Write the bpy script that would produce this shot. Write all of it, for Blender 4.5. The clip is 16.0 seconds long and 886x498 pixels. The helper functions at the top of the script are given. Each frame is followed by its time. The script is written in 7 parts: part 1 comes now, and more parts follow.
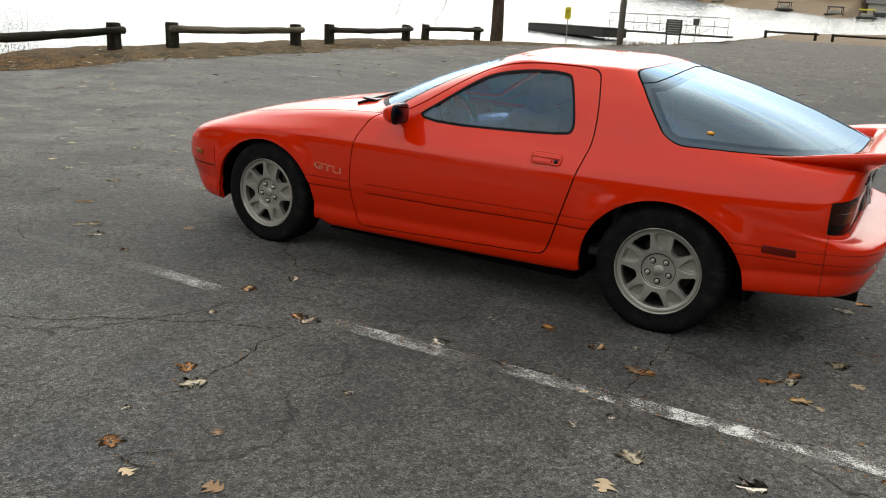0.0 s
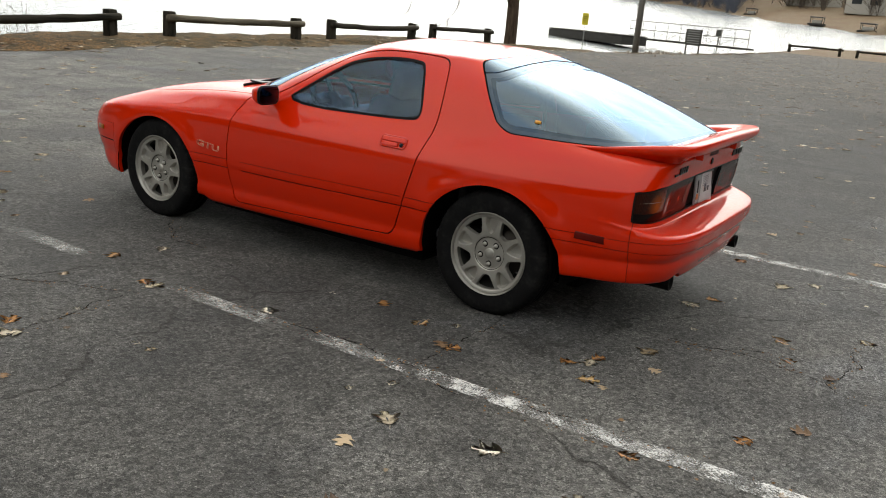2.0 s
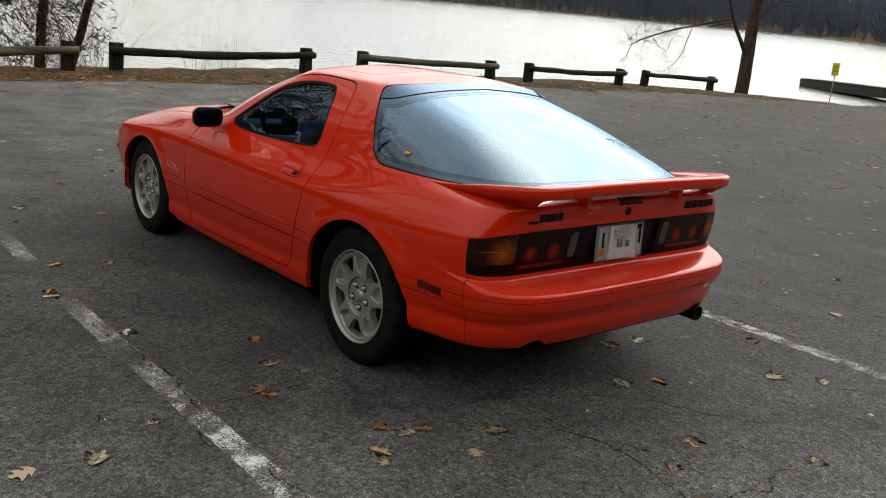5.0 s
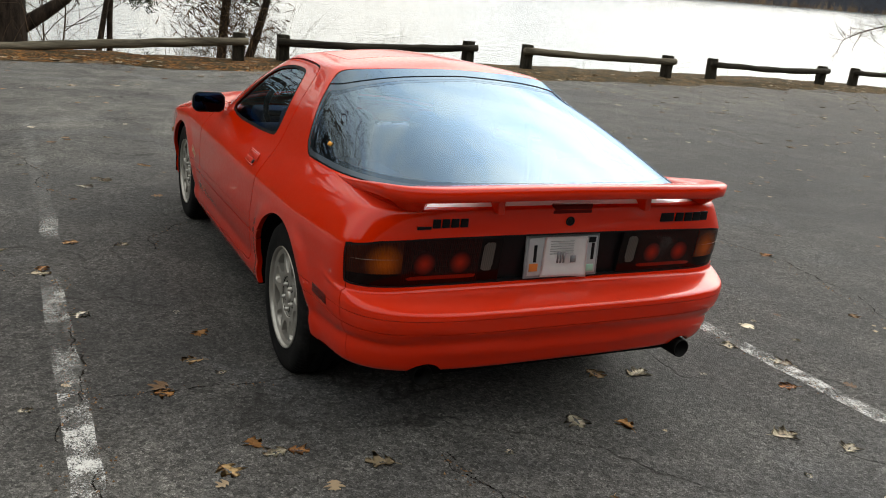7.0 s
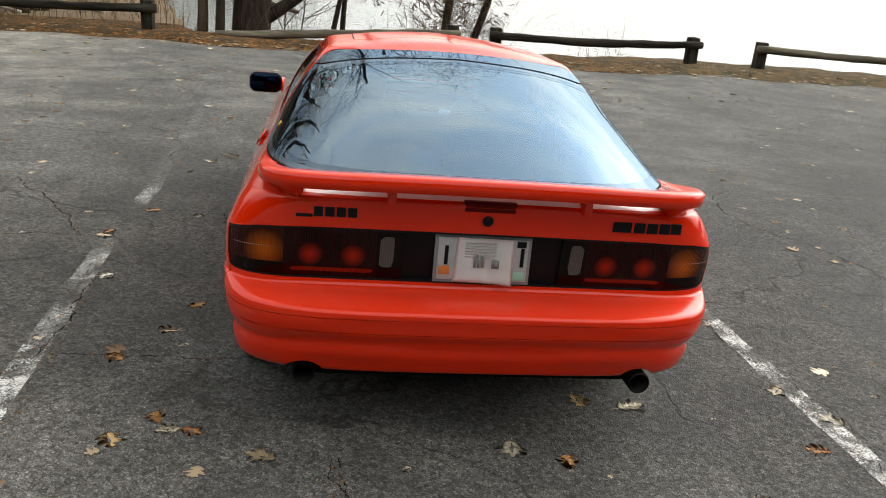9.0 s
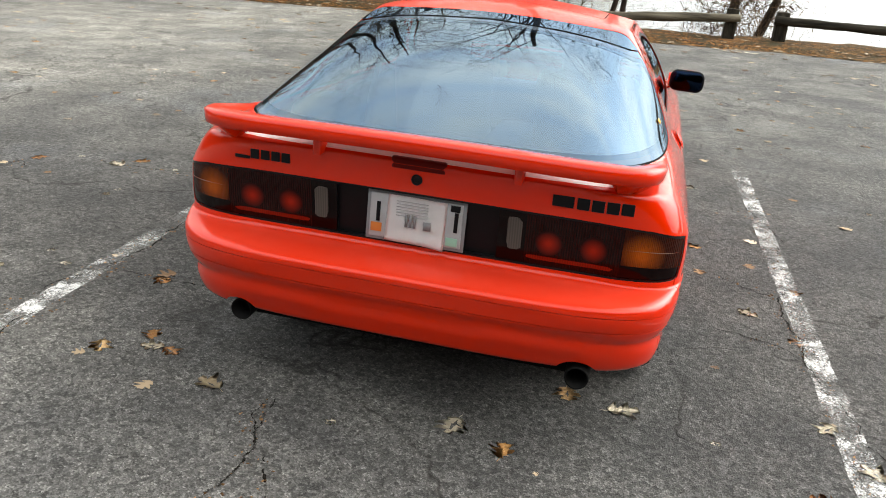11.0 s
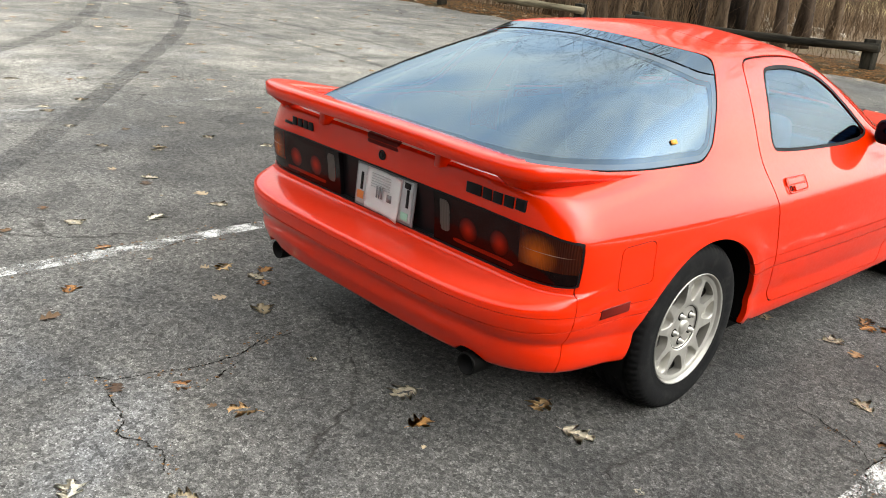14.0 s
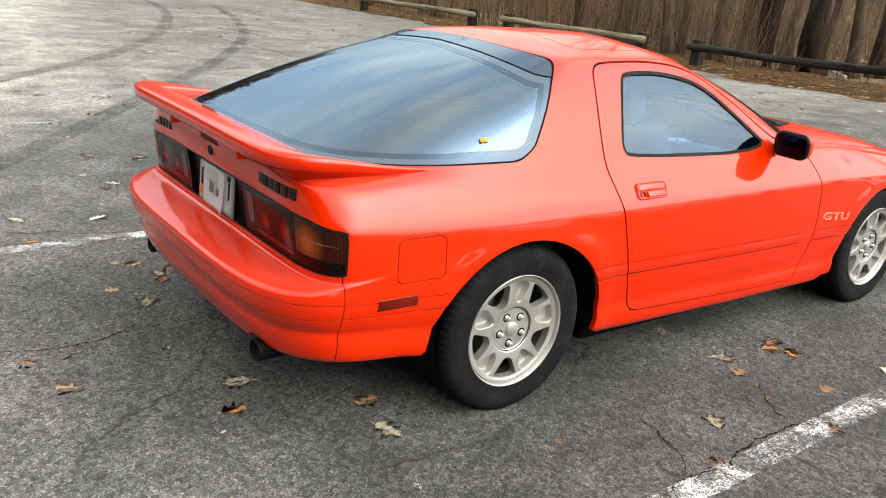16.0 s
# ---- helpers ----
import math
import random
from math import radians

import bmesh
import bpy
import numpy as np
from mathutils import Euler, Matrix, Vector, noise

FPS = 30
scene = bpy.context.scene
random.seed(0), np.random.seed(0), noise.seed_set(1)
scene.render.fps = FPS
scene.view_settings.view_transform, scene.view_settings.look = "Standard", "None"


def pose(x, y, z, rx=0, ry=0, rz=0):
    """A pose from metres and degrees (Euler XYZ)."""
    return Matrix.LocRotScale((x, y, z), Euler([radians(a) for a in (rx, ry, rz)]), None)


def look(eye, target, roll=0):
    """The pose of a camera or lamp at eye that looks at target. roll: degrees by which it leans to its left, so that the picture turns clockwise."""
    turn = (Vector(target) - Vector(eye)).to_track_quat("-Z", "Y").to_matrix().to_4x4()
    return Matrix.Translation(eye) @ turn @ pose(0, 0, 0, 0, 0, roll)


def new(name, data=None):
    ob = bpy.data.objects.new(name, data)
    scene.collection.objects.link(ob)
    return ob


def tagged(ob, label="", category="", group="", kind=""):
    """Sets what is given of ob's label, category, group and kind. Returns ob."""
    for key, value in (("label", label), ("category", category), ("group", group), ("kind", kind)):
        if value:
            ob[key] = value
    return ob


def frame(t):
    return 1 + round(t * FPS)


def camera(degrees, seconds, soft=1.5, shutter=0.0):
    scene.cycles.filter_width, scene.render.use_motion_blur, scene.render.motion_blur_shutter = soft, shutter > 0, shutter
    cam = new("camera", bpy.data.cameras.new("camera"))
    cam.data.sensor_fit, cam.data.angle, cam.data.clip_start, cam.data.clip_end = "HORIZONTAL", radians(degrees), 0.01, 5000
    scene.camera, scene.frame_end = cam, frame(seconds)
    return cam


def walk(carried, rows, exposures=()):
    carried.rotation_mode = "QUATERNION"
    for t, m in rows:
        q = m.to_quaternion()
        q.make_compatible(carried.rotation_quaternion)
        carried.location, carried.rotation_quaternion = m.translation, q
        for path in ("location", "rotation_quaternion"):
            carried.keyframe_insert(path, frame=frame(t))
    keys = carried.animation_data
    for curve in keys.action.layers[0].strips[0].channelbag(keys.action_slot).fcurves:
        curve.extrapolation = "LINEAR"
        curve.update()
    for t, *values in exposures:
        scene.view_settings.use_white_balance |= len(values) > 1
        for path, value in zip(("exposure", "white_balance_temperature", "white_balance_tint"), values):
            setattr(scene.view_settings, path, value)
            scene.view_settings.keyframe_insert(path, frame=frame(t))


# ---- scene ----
cam = camera(56.1, 16.0, soft=1.0)
PATH = [
    (0, (0.98, -4.554, 1.451), (0.028, -2.886, 0.892), 3.1),
    (0.5, (1.17, -4.545, 1.443), (0.218, -2.878, 0.882), 4.6),
    (1, (1.379, -4.55, 1.443), (0.417, -2.891, 0.876), 4.8),
    (1.5, (1.646, -4.417, 1.453), (0.665, -2.766, 0.893), 5.2),
    (2, (1.852, -4.244, 1.447), (0.851, -2.605, 0.889), 5.2),
    (2.5, (2.137, -3.996, 1.436), (1.111, -2.374, 0.875), 5.2),
    (3, (2.351, -3.768, 1.451), (1.232, -2.215, 0.87), 5.2),
    (3.5, (2.505, -3.481, 1.467), (1.356, -1.95, 0.888), 5.5),
    (4, (2.675, -3.237, 1.496), (1.359, -1.816, 0.994), 4.8),
    (4.5, (2.806, -3.06, 1.497), (1.367, -1.764, 0.998), 4.7),
    (5, (2.864, -2.818, 1.475), (1.409, -1.543, 0.968), 5.7),
    (5.2, (2.88, -2.71, 1.476), (1.418, -1.443, 0.968), 5.8),
    (7.3, (3.188, -1.502, 1.523), (1.422, -0.755, 0.954), 5.3),
    (7.5, (3.216, -1.384, 1.532), (1.42, -0.718, 0.957), 5.3),
    (8, (3.208, -1.122, 1.513), (1.393, -0.519, 0.926), 6.0),
    (8.5, (3.193, -0.822, 1.517), (1.364, -0.279, 0.917), 6.1),
    (9, (3.222, -0.525, 1.53), (1.345, -0.222, 0.908), 5.5),
    (9.2, (3.228, -0.415, 1.532), (1.345, -0.181, 0.901), 5.5),
    (11.3, (3.05, 0.773, 1.515), (1.245, 0.287, 0.804), 5.2),
    (11.5, (3.027, 0.885, 1.519), (1.237, 0.341, 0.812), 5.3),
    (12, (2.99, 1.19, 1.534), (1.308, 0.377, 0.82), 5.0),
    (12.5, (2.877, 1.406, 1.506), (1.233, 0.518, 0.793), 5.0),
    (13, (2.738, 1.64, 1.515), (1.176, 0.589, 0.842), 5.6),
    (13.5, (2.648, 1.9, 1.514), (1.264, 0.632, 0.836), 5.8),
    (14, (2.518, 2.087, 1.498), (1.202, 0.747, 0.811), 5.6),
    (14.5, (2.367, 2.265, 1.511), (1.117, 0.863, 0.826), 5.7),
    (15, (2.205, 2.48, 1.514), (1.041, 1.004, 0.831), 6.4),
    (15.5, (2.04, 2.611, 1.492), (0.9, 1.108, 0.827), 5.8),
    (16, (1.845, 2.746, 1.48), (0.692, 1.24, 0.844), 5.0),
]
EXPOSURE = [(0, -0.57, 7650, 8), (3, -0.60, 7650, 8), (4, -0.98, 7600, 8), (5, -1.05, 7600, 8), (8, -0.45, 7700, 8), (9.2, -0.30, 7600, 8), (11.5, 0.17, 7450, 8), (16, 0.10, 7450, 8)]
walk(cam, [(t, look(eye, target, roll)) for t, eye, target, roll in PATH], EXPOSURE)

# ---- light: bright overcast sky, brightest over the lake where a veiled sun stands ----
SUN_EL, SUN_AZ = 38.0, 118.0
world = bpy.data.worlds.new("overcast")
scene.world = world
world.use_nodes = True
wn, wl = world.node_tree.nodes, world.node_tree.links
wn.clear()


def wnode(kind, **kw):
    n = wn.new(kind)
    for k, v in kw.items():
        n.inputs[k].default_value = v
    return n


sky = wn.new("ShaderNodeTexSky")
sky.sky_type, sky.sun_disc = "NISHITA", False
sky.sun_elevation, sky.sun_rotation = radians(SUN_EL), radians(90 - SUN_AZ)
sky.air_density, sky.dust_density = 1.2, 3.0
wtc = wn.new("ShaderNodeTexCoord")
wmap = wnode("ShaderNodeMapping", Scale=(1.0, 1.0, 2.4))
wl.new(wtc.outputs["Generated"], wmap.inputs["Vector"])
cloud = wnode("ShaderNodeTexNoise", Scale=2.6, Detail=6.0, Roughness=0.55, Distortion=0.5)
wl.new(wmap.outputs["Vector"], cloud.inputs["Vector"])
cr = wn.new("ShaderNodeValToRGB")
cr.color_ramp.elements[0].position, cr.color_ramp.elements[0].color = 0.36, (0.56, 0.69, 0.88, 1)
cr.color_ramp.elements[1].position, cr.color_ramp.elements[1].color = 0.64, (1.0, 1.0, 1.0, 1)
wl.new(cloud.outputs["Fac"], cr.inputs["Fac"])
# the cloud is brightest half way up and thins towards the zenith
sep = wn.new("ShaderNodeSeparateXYZ")
wl.new(wtc.outputs["Generated"], sep.inputs[0])
lift = wn.new("ShaderNodeValToRGB")
while len(lift.color_ramp.elements) < 5:
    lift.color_ramp.elements.new(0.5)
for e, (p, v) in zip(lift.color_ramp.elements, ((0.0, 0.20), (0.14, 0.46), (0.40, 0.95), (0.80, 1.0), (1.0, 0.62))):
    e.position, e.color = p, (v, v, v, 1)
# towards the veiled sun the bright cloud reaches down to the horizon
side = wn.new("ShaderNodeVectorMath")
side.operation = "DOT_PRODUCT"
side.inputs[1].default_value = (math.cos(radians(SUN_AZ + 6)), math.sin(radians(SUN_AZ + 6)), 0)
wl.new(wtc.outputs["Generated"], side.inputs[0])
reach = wn.new("ShaderNodeMapRange")
reach.inputs["From Min"].default_value, reach.inputs["From Max"].default_value = 0.1, 0.9
reach.inputs["To Min"].default_value, reach.inputs["To Max"].default_value = 0.0, 0.18
wl.new(side.outputs["Value"], reach.inputs["Value"])
climb = wn.new("ShaderNodeMath")
climb.operation = "ADD"
wl.new(sep.outputs["Z"], climb.inputs[0])
wl.new(reach.outputs["Result"], climb.inputs[1])
wl.new(climb.outputs[0], lift.inputs["Fac"])
level = wn.new("ShaderNodeMath")
level.operation = "MULTIPLY"
level.inputs[1].default_value = 43.0
wl.new(lift.outputs["Color"], level.inputs[0])
grey = wn.new("ShaderNodeVectorMath")
grey.operation = "SCALE"
wl.new(cr.outputs["Color"], grey.inputs[0])
# broad glow round the veiled sun
glow = wn.new("ShaderNodeVectorMath")
glow.operation = "DOT_PRODUCT"
glow.inputs[1].default_value = (math.cos(radians(SUN_AZ)) * math.cos(radians(SUN_EL)), math.sin(radians(SUN_AZ)) * math.cos(radians(SUN_EL)), math.sin(radians(SUN_EL)))
wl.new(wtc.outputs["Generated"], glow.inputs[0])


def wmath(op, a, b):
    n = wn.new("ShaderNodeMath")
    n.operation = op
    for sock, v in zip(n.inputs, (a, b)):
        if isinstance(v, (int, float)):
            sock.default_value = v
        else:
            wl.new(v, sock)
    return n.outputs[0]


facing = wmath("MAXIMUM", glow.outputs["Value"], 0.0)
veil = wmath("ADD", wmath("ADD", wmath("MULTIPLY", wmath("POWER", facing, 3.0), 0.6), 0.68), wmath("MULTIPLY", wmath("POWER", facing, 14.0), 2.6))
bright = wn.new("ShaderNodeMath")
bright.operation = "MULTIPLY"
wl.new(level.outputs[0], bright.inputs[0])
wl.new(veil, bright.inputs[1])
wl.new(bright.outputs[0], grey.inputs["Scale"])
wmix = wn.new("ShaderNodeMix")
wmix.data_type = "RGBA"
wmix.inputs[0].default_value = 0.9
wl.new(sky.outputs["Color"], wmix.inputs[6])
wl.new(grey.outputs[0], wmix.inputs[7])
bg = wnode("ShaderNodeBackground", Strength=0.1)
wl.new(wmix.outputs[2], bg.inputs["Color"])
wout = wn.new("ShaderNodeOutputWorld")
wl.new(bg.outputs["Background"], wout.inputs["Surface"])

sun = new("sun", bpy.data.lights.new("sun", "SUN"))
sun.data.energy, sun.data.angle, sun.data.color = 0.95, radians(120), (1.0, 0.95, 0.88)
sun.matrix_world = look((0, 0, 0), (-math.cos(radians(SUN_AZ)) * math.cos(radians(SUN_EL)), -math.sin(radians(SUN_AZ)) * math.cos(radians(SUN_EL)), -math.sin(radians(SUN_EL))))

# ---- materials ----


class Mat:
    """A small builder for node materials."""

    def __init__(self, name, colour=(0.5, 0.5, 0.5), rough=0.5, metal=0.0, spec=0.5):
        self.m = bpy.data.materials.new(name)
        self.m.use_nodes = True
        self.t = self.m.node_tree
        self.n, self.l = self.t.nodes, self.t.links
        self.b = self.n["Principled BSDF"]
        self.out = self.n["Material Output"]
        self.set(Base_Color=(*colour, 1), Roughness=rough, Metallic=metal)
        self.b.inputs["Specular IOR Level"].default_value = spec
        self.co = None

    def set(self, **kw):
        for k, v in kw.items():
            self.b.inputs[k.replace("_", " ")].default_value = v
        return self

    def coord(self, scale=(1, 1, 1)):
        if self.co is None:
            self.co = self.n.new("ShaderNodeTexCoord")
        mp = self.n.new("ShaderNodeMapping")
        mp.inputs["Scale"].default_value = scale
        self.l.new(self.co.outputs["Object"], mp.inputs["Vector"])
        return mp.outputs["Vector"]

    def noise(self, scale, detail=4.0, rough=0.55, stretch=(1, 1, 1), distortion=0.0):
        n = self.n.new("ShaderNodeTexNoise")
        n.inputs["Scale"].default_value, n.inputs["Detail"].default_value = scale, detail
        n.inputs["Roughness"].default_value, n.inputs["Distortion"].default_value = rough, distortion
        self.l.new(self.coord(stretch), n.inputs["Vector"])
        return n.outputs["Fac"]

    def voronoi(self, scale, feature="F1", stretch=(1, 1, 1), warp=None):
        n = self.n.new("ShaderNodeTexVoronoi")
        n.feature = feature
        n.inputs["Scale"].default_value = scale
        v = self.coord(stretch)
        if warp is not None:
            add = self.n.new("ShaderNodeVectorMath")
            self.l.new(v, add.inputs[0])
            self.l.new(warp, add.inputs[1])
            v = add.outputs[0]
        self.l.new(v, n.inputs["Vector"])
        return n

    def ramp(self, fac, *stops):
        r = self.n.new("ShaderNodeValToRGB")
        while len(r.color_ramp.elements) < len(stops):
            r.color_ramp.elements.new(0.5)
        for e, (p, c) in zip(r.color_ramp.elements, stops):
            e.position = p
            e.color = (c, c, c, 1) if isinstance(c, (int, float)) else (*c, 1)
        self.l.new(fac, r.inputs["Fac"])
        return r.outputs["Color"]

    def mix(self, fac, a, b, blend="MIX"):
        m = self.n.new("ShaderNodeMix")
        m.data_type, m.blend_type = "RGBA", blend
        for k, v in ((0, fac), (6, a), (7, b)):
            sock = m.inputs[k]
            if isinstance(v, (int, float)):
                sock.default_value = v if k == 0 else (v, v, v, 1)
            elif isinstance(v, tuple):
                sock.default_value = (*v, 1)
            else:
                self.l.new(v, sock)
        return m.outputs[2]

    def math(self, op, a, b=0.0):
        m = self.n.new("ShaderNodeMath")
        m.operation = op
        for sock, v in ((m.inputs[0], a), (m.inputs[1], b)):
            if isinstance(v, (int, float)):
                sock.default_value = v
            else:
                self.l.new(v, sock)
        return m.outputs[0]

    def random(self):
        return self.n.new("ShaderNodeObjectInfo").outputs["Random"]

    def island(self):
        return self.n.new("ShaderNodeNewGeometry").outputs["Random Per Island"]

    def colour(self, sock):
        self.l.new(sock, self.b.inputs["Base Color"])
        return self

    def rough(self, sock):
        self.l.new(sock, self.b.inputs["Roughness"])
        return self

    def alpha(self, sock):
        self.l.new(sock, self.b.inputs["Alpha"])
        return self

    def bump(self, height, strength=0.3, distance=0.01):
        b = self.n.new("ShaderNodeBump")
        b.inputs["Strength"].default_value, b.inputs["Distance"].default_value = strength, distance
        self.l.new(height, b.inputs["Height"])
        self.l.new(b.outputs["Normal"], self.b.inputs["Normal"])
        return self


def simple(name, colour, rough, metal=0.0, vary=0.25, scale=30.0, bump=0.0, spec=0.5):
    m = Mat(name, colour, rough, metal, spec)
    n = m.noise(scale, 5)
    dark = tuple(c * (1 - vary) for c in colour)
    m.colour(m.mix(n, dark, tuple(min(1, c * (1 + vary * 0.6)) for c in colour)))
    m.rough(m.ramp(m.noise(scale * 0.3, 4), (0.3, max(0.02, rough * 0.8)), (0.75, min(1, rough * 1.2))))
    if bump:
        m.bump(n, bump, 0.004)
    return m.m


def paint_material():
    m = Mat("red_paint", (0.72, 0.03, 0.004), 0.45, 0.0, 0.04)
    big = m.noise(1.7, 4)
    fine = m.noise(60, 3)
    # a film of dust and bleached lacquer lies on the faces that look up
    up = m.n.new("ShaderNodeSeparateXYZ")
    m.l.new(m.n.new("ShaderNodeNewGeometry").outputs["Normal"], up.inputs[0])
    film_ = m.math("MULTIPLY", m.ramp(up.outputs["Z"], (0.80, 0.0), (0.97, 1.0)), m.ramp(m.noise(5.0, 6, 0.65), (0.3, 0.5), (0.7, 1.0)))
    red = m.mix(big, (0.56, 0.0150, 0.0004), (0.65, 0.0190, 0.0005))
    m.colour(m.mix(m.math("MULTIPLY", film_, 0.12), red, (0.66, 0.22, 0.17)))
    m.rough(m.ramp(fine, (0.3, 0.3), (0.8, 0.42)))
    m.set(Coat_Weight=1.0, Coat_Roughness=0.03, Coat_IOR=1.43)
    dust = m.noise(4.0, 5, 0.6)
    m.l.new(m.math("ADD", m.ramp(dust, (0.35, 0.010), (0.75, 0.035)), m.math("MULTIPLY", film_, 0.06)), m.b.inputs["Coat Roughness"])
    m.l.new(m.math("SUBTRACT", 1.0, m.math("MULTIPLY", film_, 0.5)), m.b.inputs["Coat Weight"])
    return m.m


def glass_material(name, tint, ior=1.5, rough=0.0, gleam=(0.78, 0.91, 1.0), solid=False):
    m = Mat(name)
    m.n.remove(m.b)
    tr = m.n.new("ShaderNodeBsdfDiffuse" if solid else "ShaderNodeBsdfTransparent")
    tr.inputs["Color"].default_value = (*tint, 1)
    gl = m.n.new("ShaderNodeBsdfGlossy")
    gl.inputs["Roughness"].default_value = rough
    gl.inputs["Color"].default_value = (*gleam, 1)
    fr = m.n.new("ShaderNodeFresnel")
    fr.inputs["IOR"].default_value = ior
    mx = m.n.new("ShaderNodeMixShader")
    m.l.new(fr.outputs[0], mx.inputs[0])
    m.l.new(tr.outputs[0], mx.inputs[1])
    m.l.new(gl.outputs[0], mx.inputs[2])
    m.l.new(mx.outputs[0], m.out.inputs["Surface"])
    return m.m


def asphalt_material():
    m = Mat("asphalt", (0.06, 0.06, 0.06), 0.82, 0.0, 0.22)
    grain = m.voronoi(185)
    chips = m.voronoi(62)
    grit = m.noise(330, 3, 0.7)
    coarse = m.noise(1.9, 7, 0.65)
    stain = m.noise(0.38, 6, 0.6, distortion=1.2)
    blue = m.noise(0.9, 4, 0.6, distortion=0.6)
    base = m.mix(m.ramp(coarse, (0.34, 0.0), (0.66, 1.0)), (0.036, 0.035, 0.033), (0.094, 0.091, 0.085))
    base = m.mix(m.ramp(stain, (0.38, 1.0), (0.56, 0.0)), base, m.mix(0.55, base, (0.026, 0.026, 0.027)))
    base = m.mix(m.ramp(blue, (0.55, 0.0), (0.75, 0.3)), base, (0.105, 0.110, 0.120))
    shade = m.ramp(grain.outputs["Color"], (0.08, 0.42), (0.5, 0.88), (0.74, 1.15), (0.93, 2.1))
    base = m.mix(1.0, base, shade, "MULTIPLY")
    shade2 = m.ramp(chips.outputs["Color"], (0.1, 0.55), (0.9, 1.5))
    base = m.mix(1.0, base, shade2, "MULTIPLY")
    # the tone gets paler towards +x, its edges broken up by noise
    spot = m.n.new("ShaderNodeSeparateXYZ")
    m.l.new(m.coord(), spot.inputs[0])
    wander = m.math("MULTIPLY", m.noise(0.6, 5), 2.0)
    x_tone = m.math("ADD", m.math("SUBTRACT", m.math("MULTIPLY", spot.outputs["X"], 1.6), m.math("MULTIPLY", spot.outputs["Y"], 0.3)), wander)
    base = m.mix(1.0, base, m.ramp(m.math("MULTIPLY", x_tone, 0.18), (0.12, 1.0), (0.34, 1.15), (0.52, 1.65), (0.85, 2.0)), "MULTIPLY")
    # a slightly paler band at small positive y
    y_tone = m.math("ADD", m.math("MULTIPLY", m.math("ADD", spot.outputs["Y"], wander), 0.1), 0.4)
    base = m.mix(1.0, base, m.ramp(y_tone, (0.2, 1.12), (0.42, 1.10), (0.6, 1.32), (0.85, 1.32), (1.0, 1.05)), "MULTIPLY")
    # paler again towards -x and -y, and warmer far out along +y
    diag_tone = m.math("SUBTRACT", wander, m.math("ADD", spot.outputs["X"], m.math("MULTIPLY", spot.outputs["Y"], 0.45)))
    base = m.mix(1.0, base, m.ramp(m.math("MULTIPLY", diag_tone, 0.1), (0.28, (1.0, 1.0, 1.0)), (0.55, (1.65, 1.65, 1.62)), (0.95, (2.0, 2.0, 1.95))), "MULTIPLY")
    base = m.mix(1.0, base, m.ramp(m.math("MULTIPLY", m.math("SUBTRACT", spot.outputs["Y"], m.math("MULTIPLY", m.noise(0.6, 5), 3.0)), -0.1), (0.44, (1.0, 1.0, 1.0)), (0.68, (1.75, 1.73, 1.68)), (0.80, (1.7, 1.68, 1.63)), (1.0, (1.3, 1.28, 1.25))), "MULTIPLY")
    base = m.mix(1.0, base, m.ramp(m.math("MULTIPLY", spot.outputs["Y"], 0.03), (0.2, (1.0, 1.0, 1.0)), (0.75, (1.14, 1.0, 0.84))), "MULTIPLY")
    pits = m.ramp(grit, (0.36, 1.0), (0.46, 0.0))
    base = m.mix(m.math("MULTIPLY", pits, 0.8), base, (0.008, 0.008, 0.008))
    warp = m.n.new("ShaderNodeTexNoise")
    warp.inputs["Scale"].default_value, warp.inputs["Detail"].default_value = 1.6, 5.0
    m.l.new(m.coord(), warp.inputs["Vector"])
    cells = m.voronoi(0.42, "DISTANCE_TO_EDGE", warp=warp.outputs["Color"])
    line = m.ramp(cells.outputs["Distance"], (0.0, 1.0), (0.007, 0.0))
    gate = m.ramp(m.noise(1.3, 4), (0.42, 0.0), (0.55, 1.0))
    fine_cells = m.voronoi(1.7, "DISTANCE_TO_EDGE", warp=warp.outputs["Color"])
    fine_line = m.math("MULTIPLY", m.ramp(fine_cells.outputs["Distance"], (0.0, 1.0), (0.012, 0.0)), m.ramp(m.noise(0.5, 4), (0.53, 0.0), (0.62, 0.8)))
    crack = m.math("MAXIMUM", m.math("MULTIPLY", line, gate), m.math("MULTIPLY", fine_line, gate))
    base = m.mix(m.math("MULTIPLY", crack, 0.75), base, (0.012, 0.010, 0.008))
    m.colour(base)
    m.set(Diffuse_Roughness=1.0)
    m.rough(m.ramp(coarse, (0.3, 0.7), (0.7, 0.92)))
    h = m.math("SUBTRACT", m.math("ADD", m.math("MULTIPLY", grain.outputs["Distance"], 0.6), m.math("MULTIPLY", grit, 0.5)), m.math("MULTIPLY", crack, 1.0))
    m.bump(h, 0.8, 0.008)
    return m.m


def crack_material():
    m = Mat("crack_dirt", (0.012, 0.010, 0.008), 0.95, 0.0, 0.1)
    n = m.noise(16, 5, 0.7)
    m.alpha(m.ramp(n, (0.36, 0.0), (0.52, 0.92)))
    return m.m


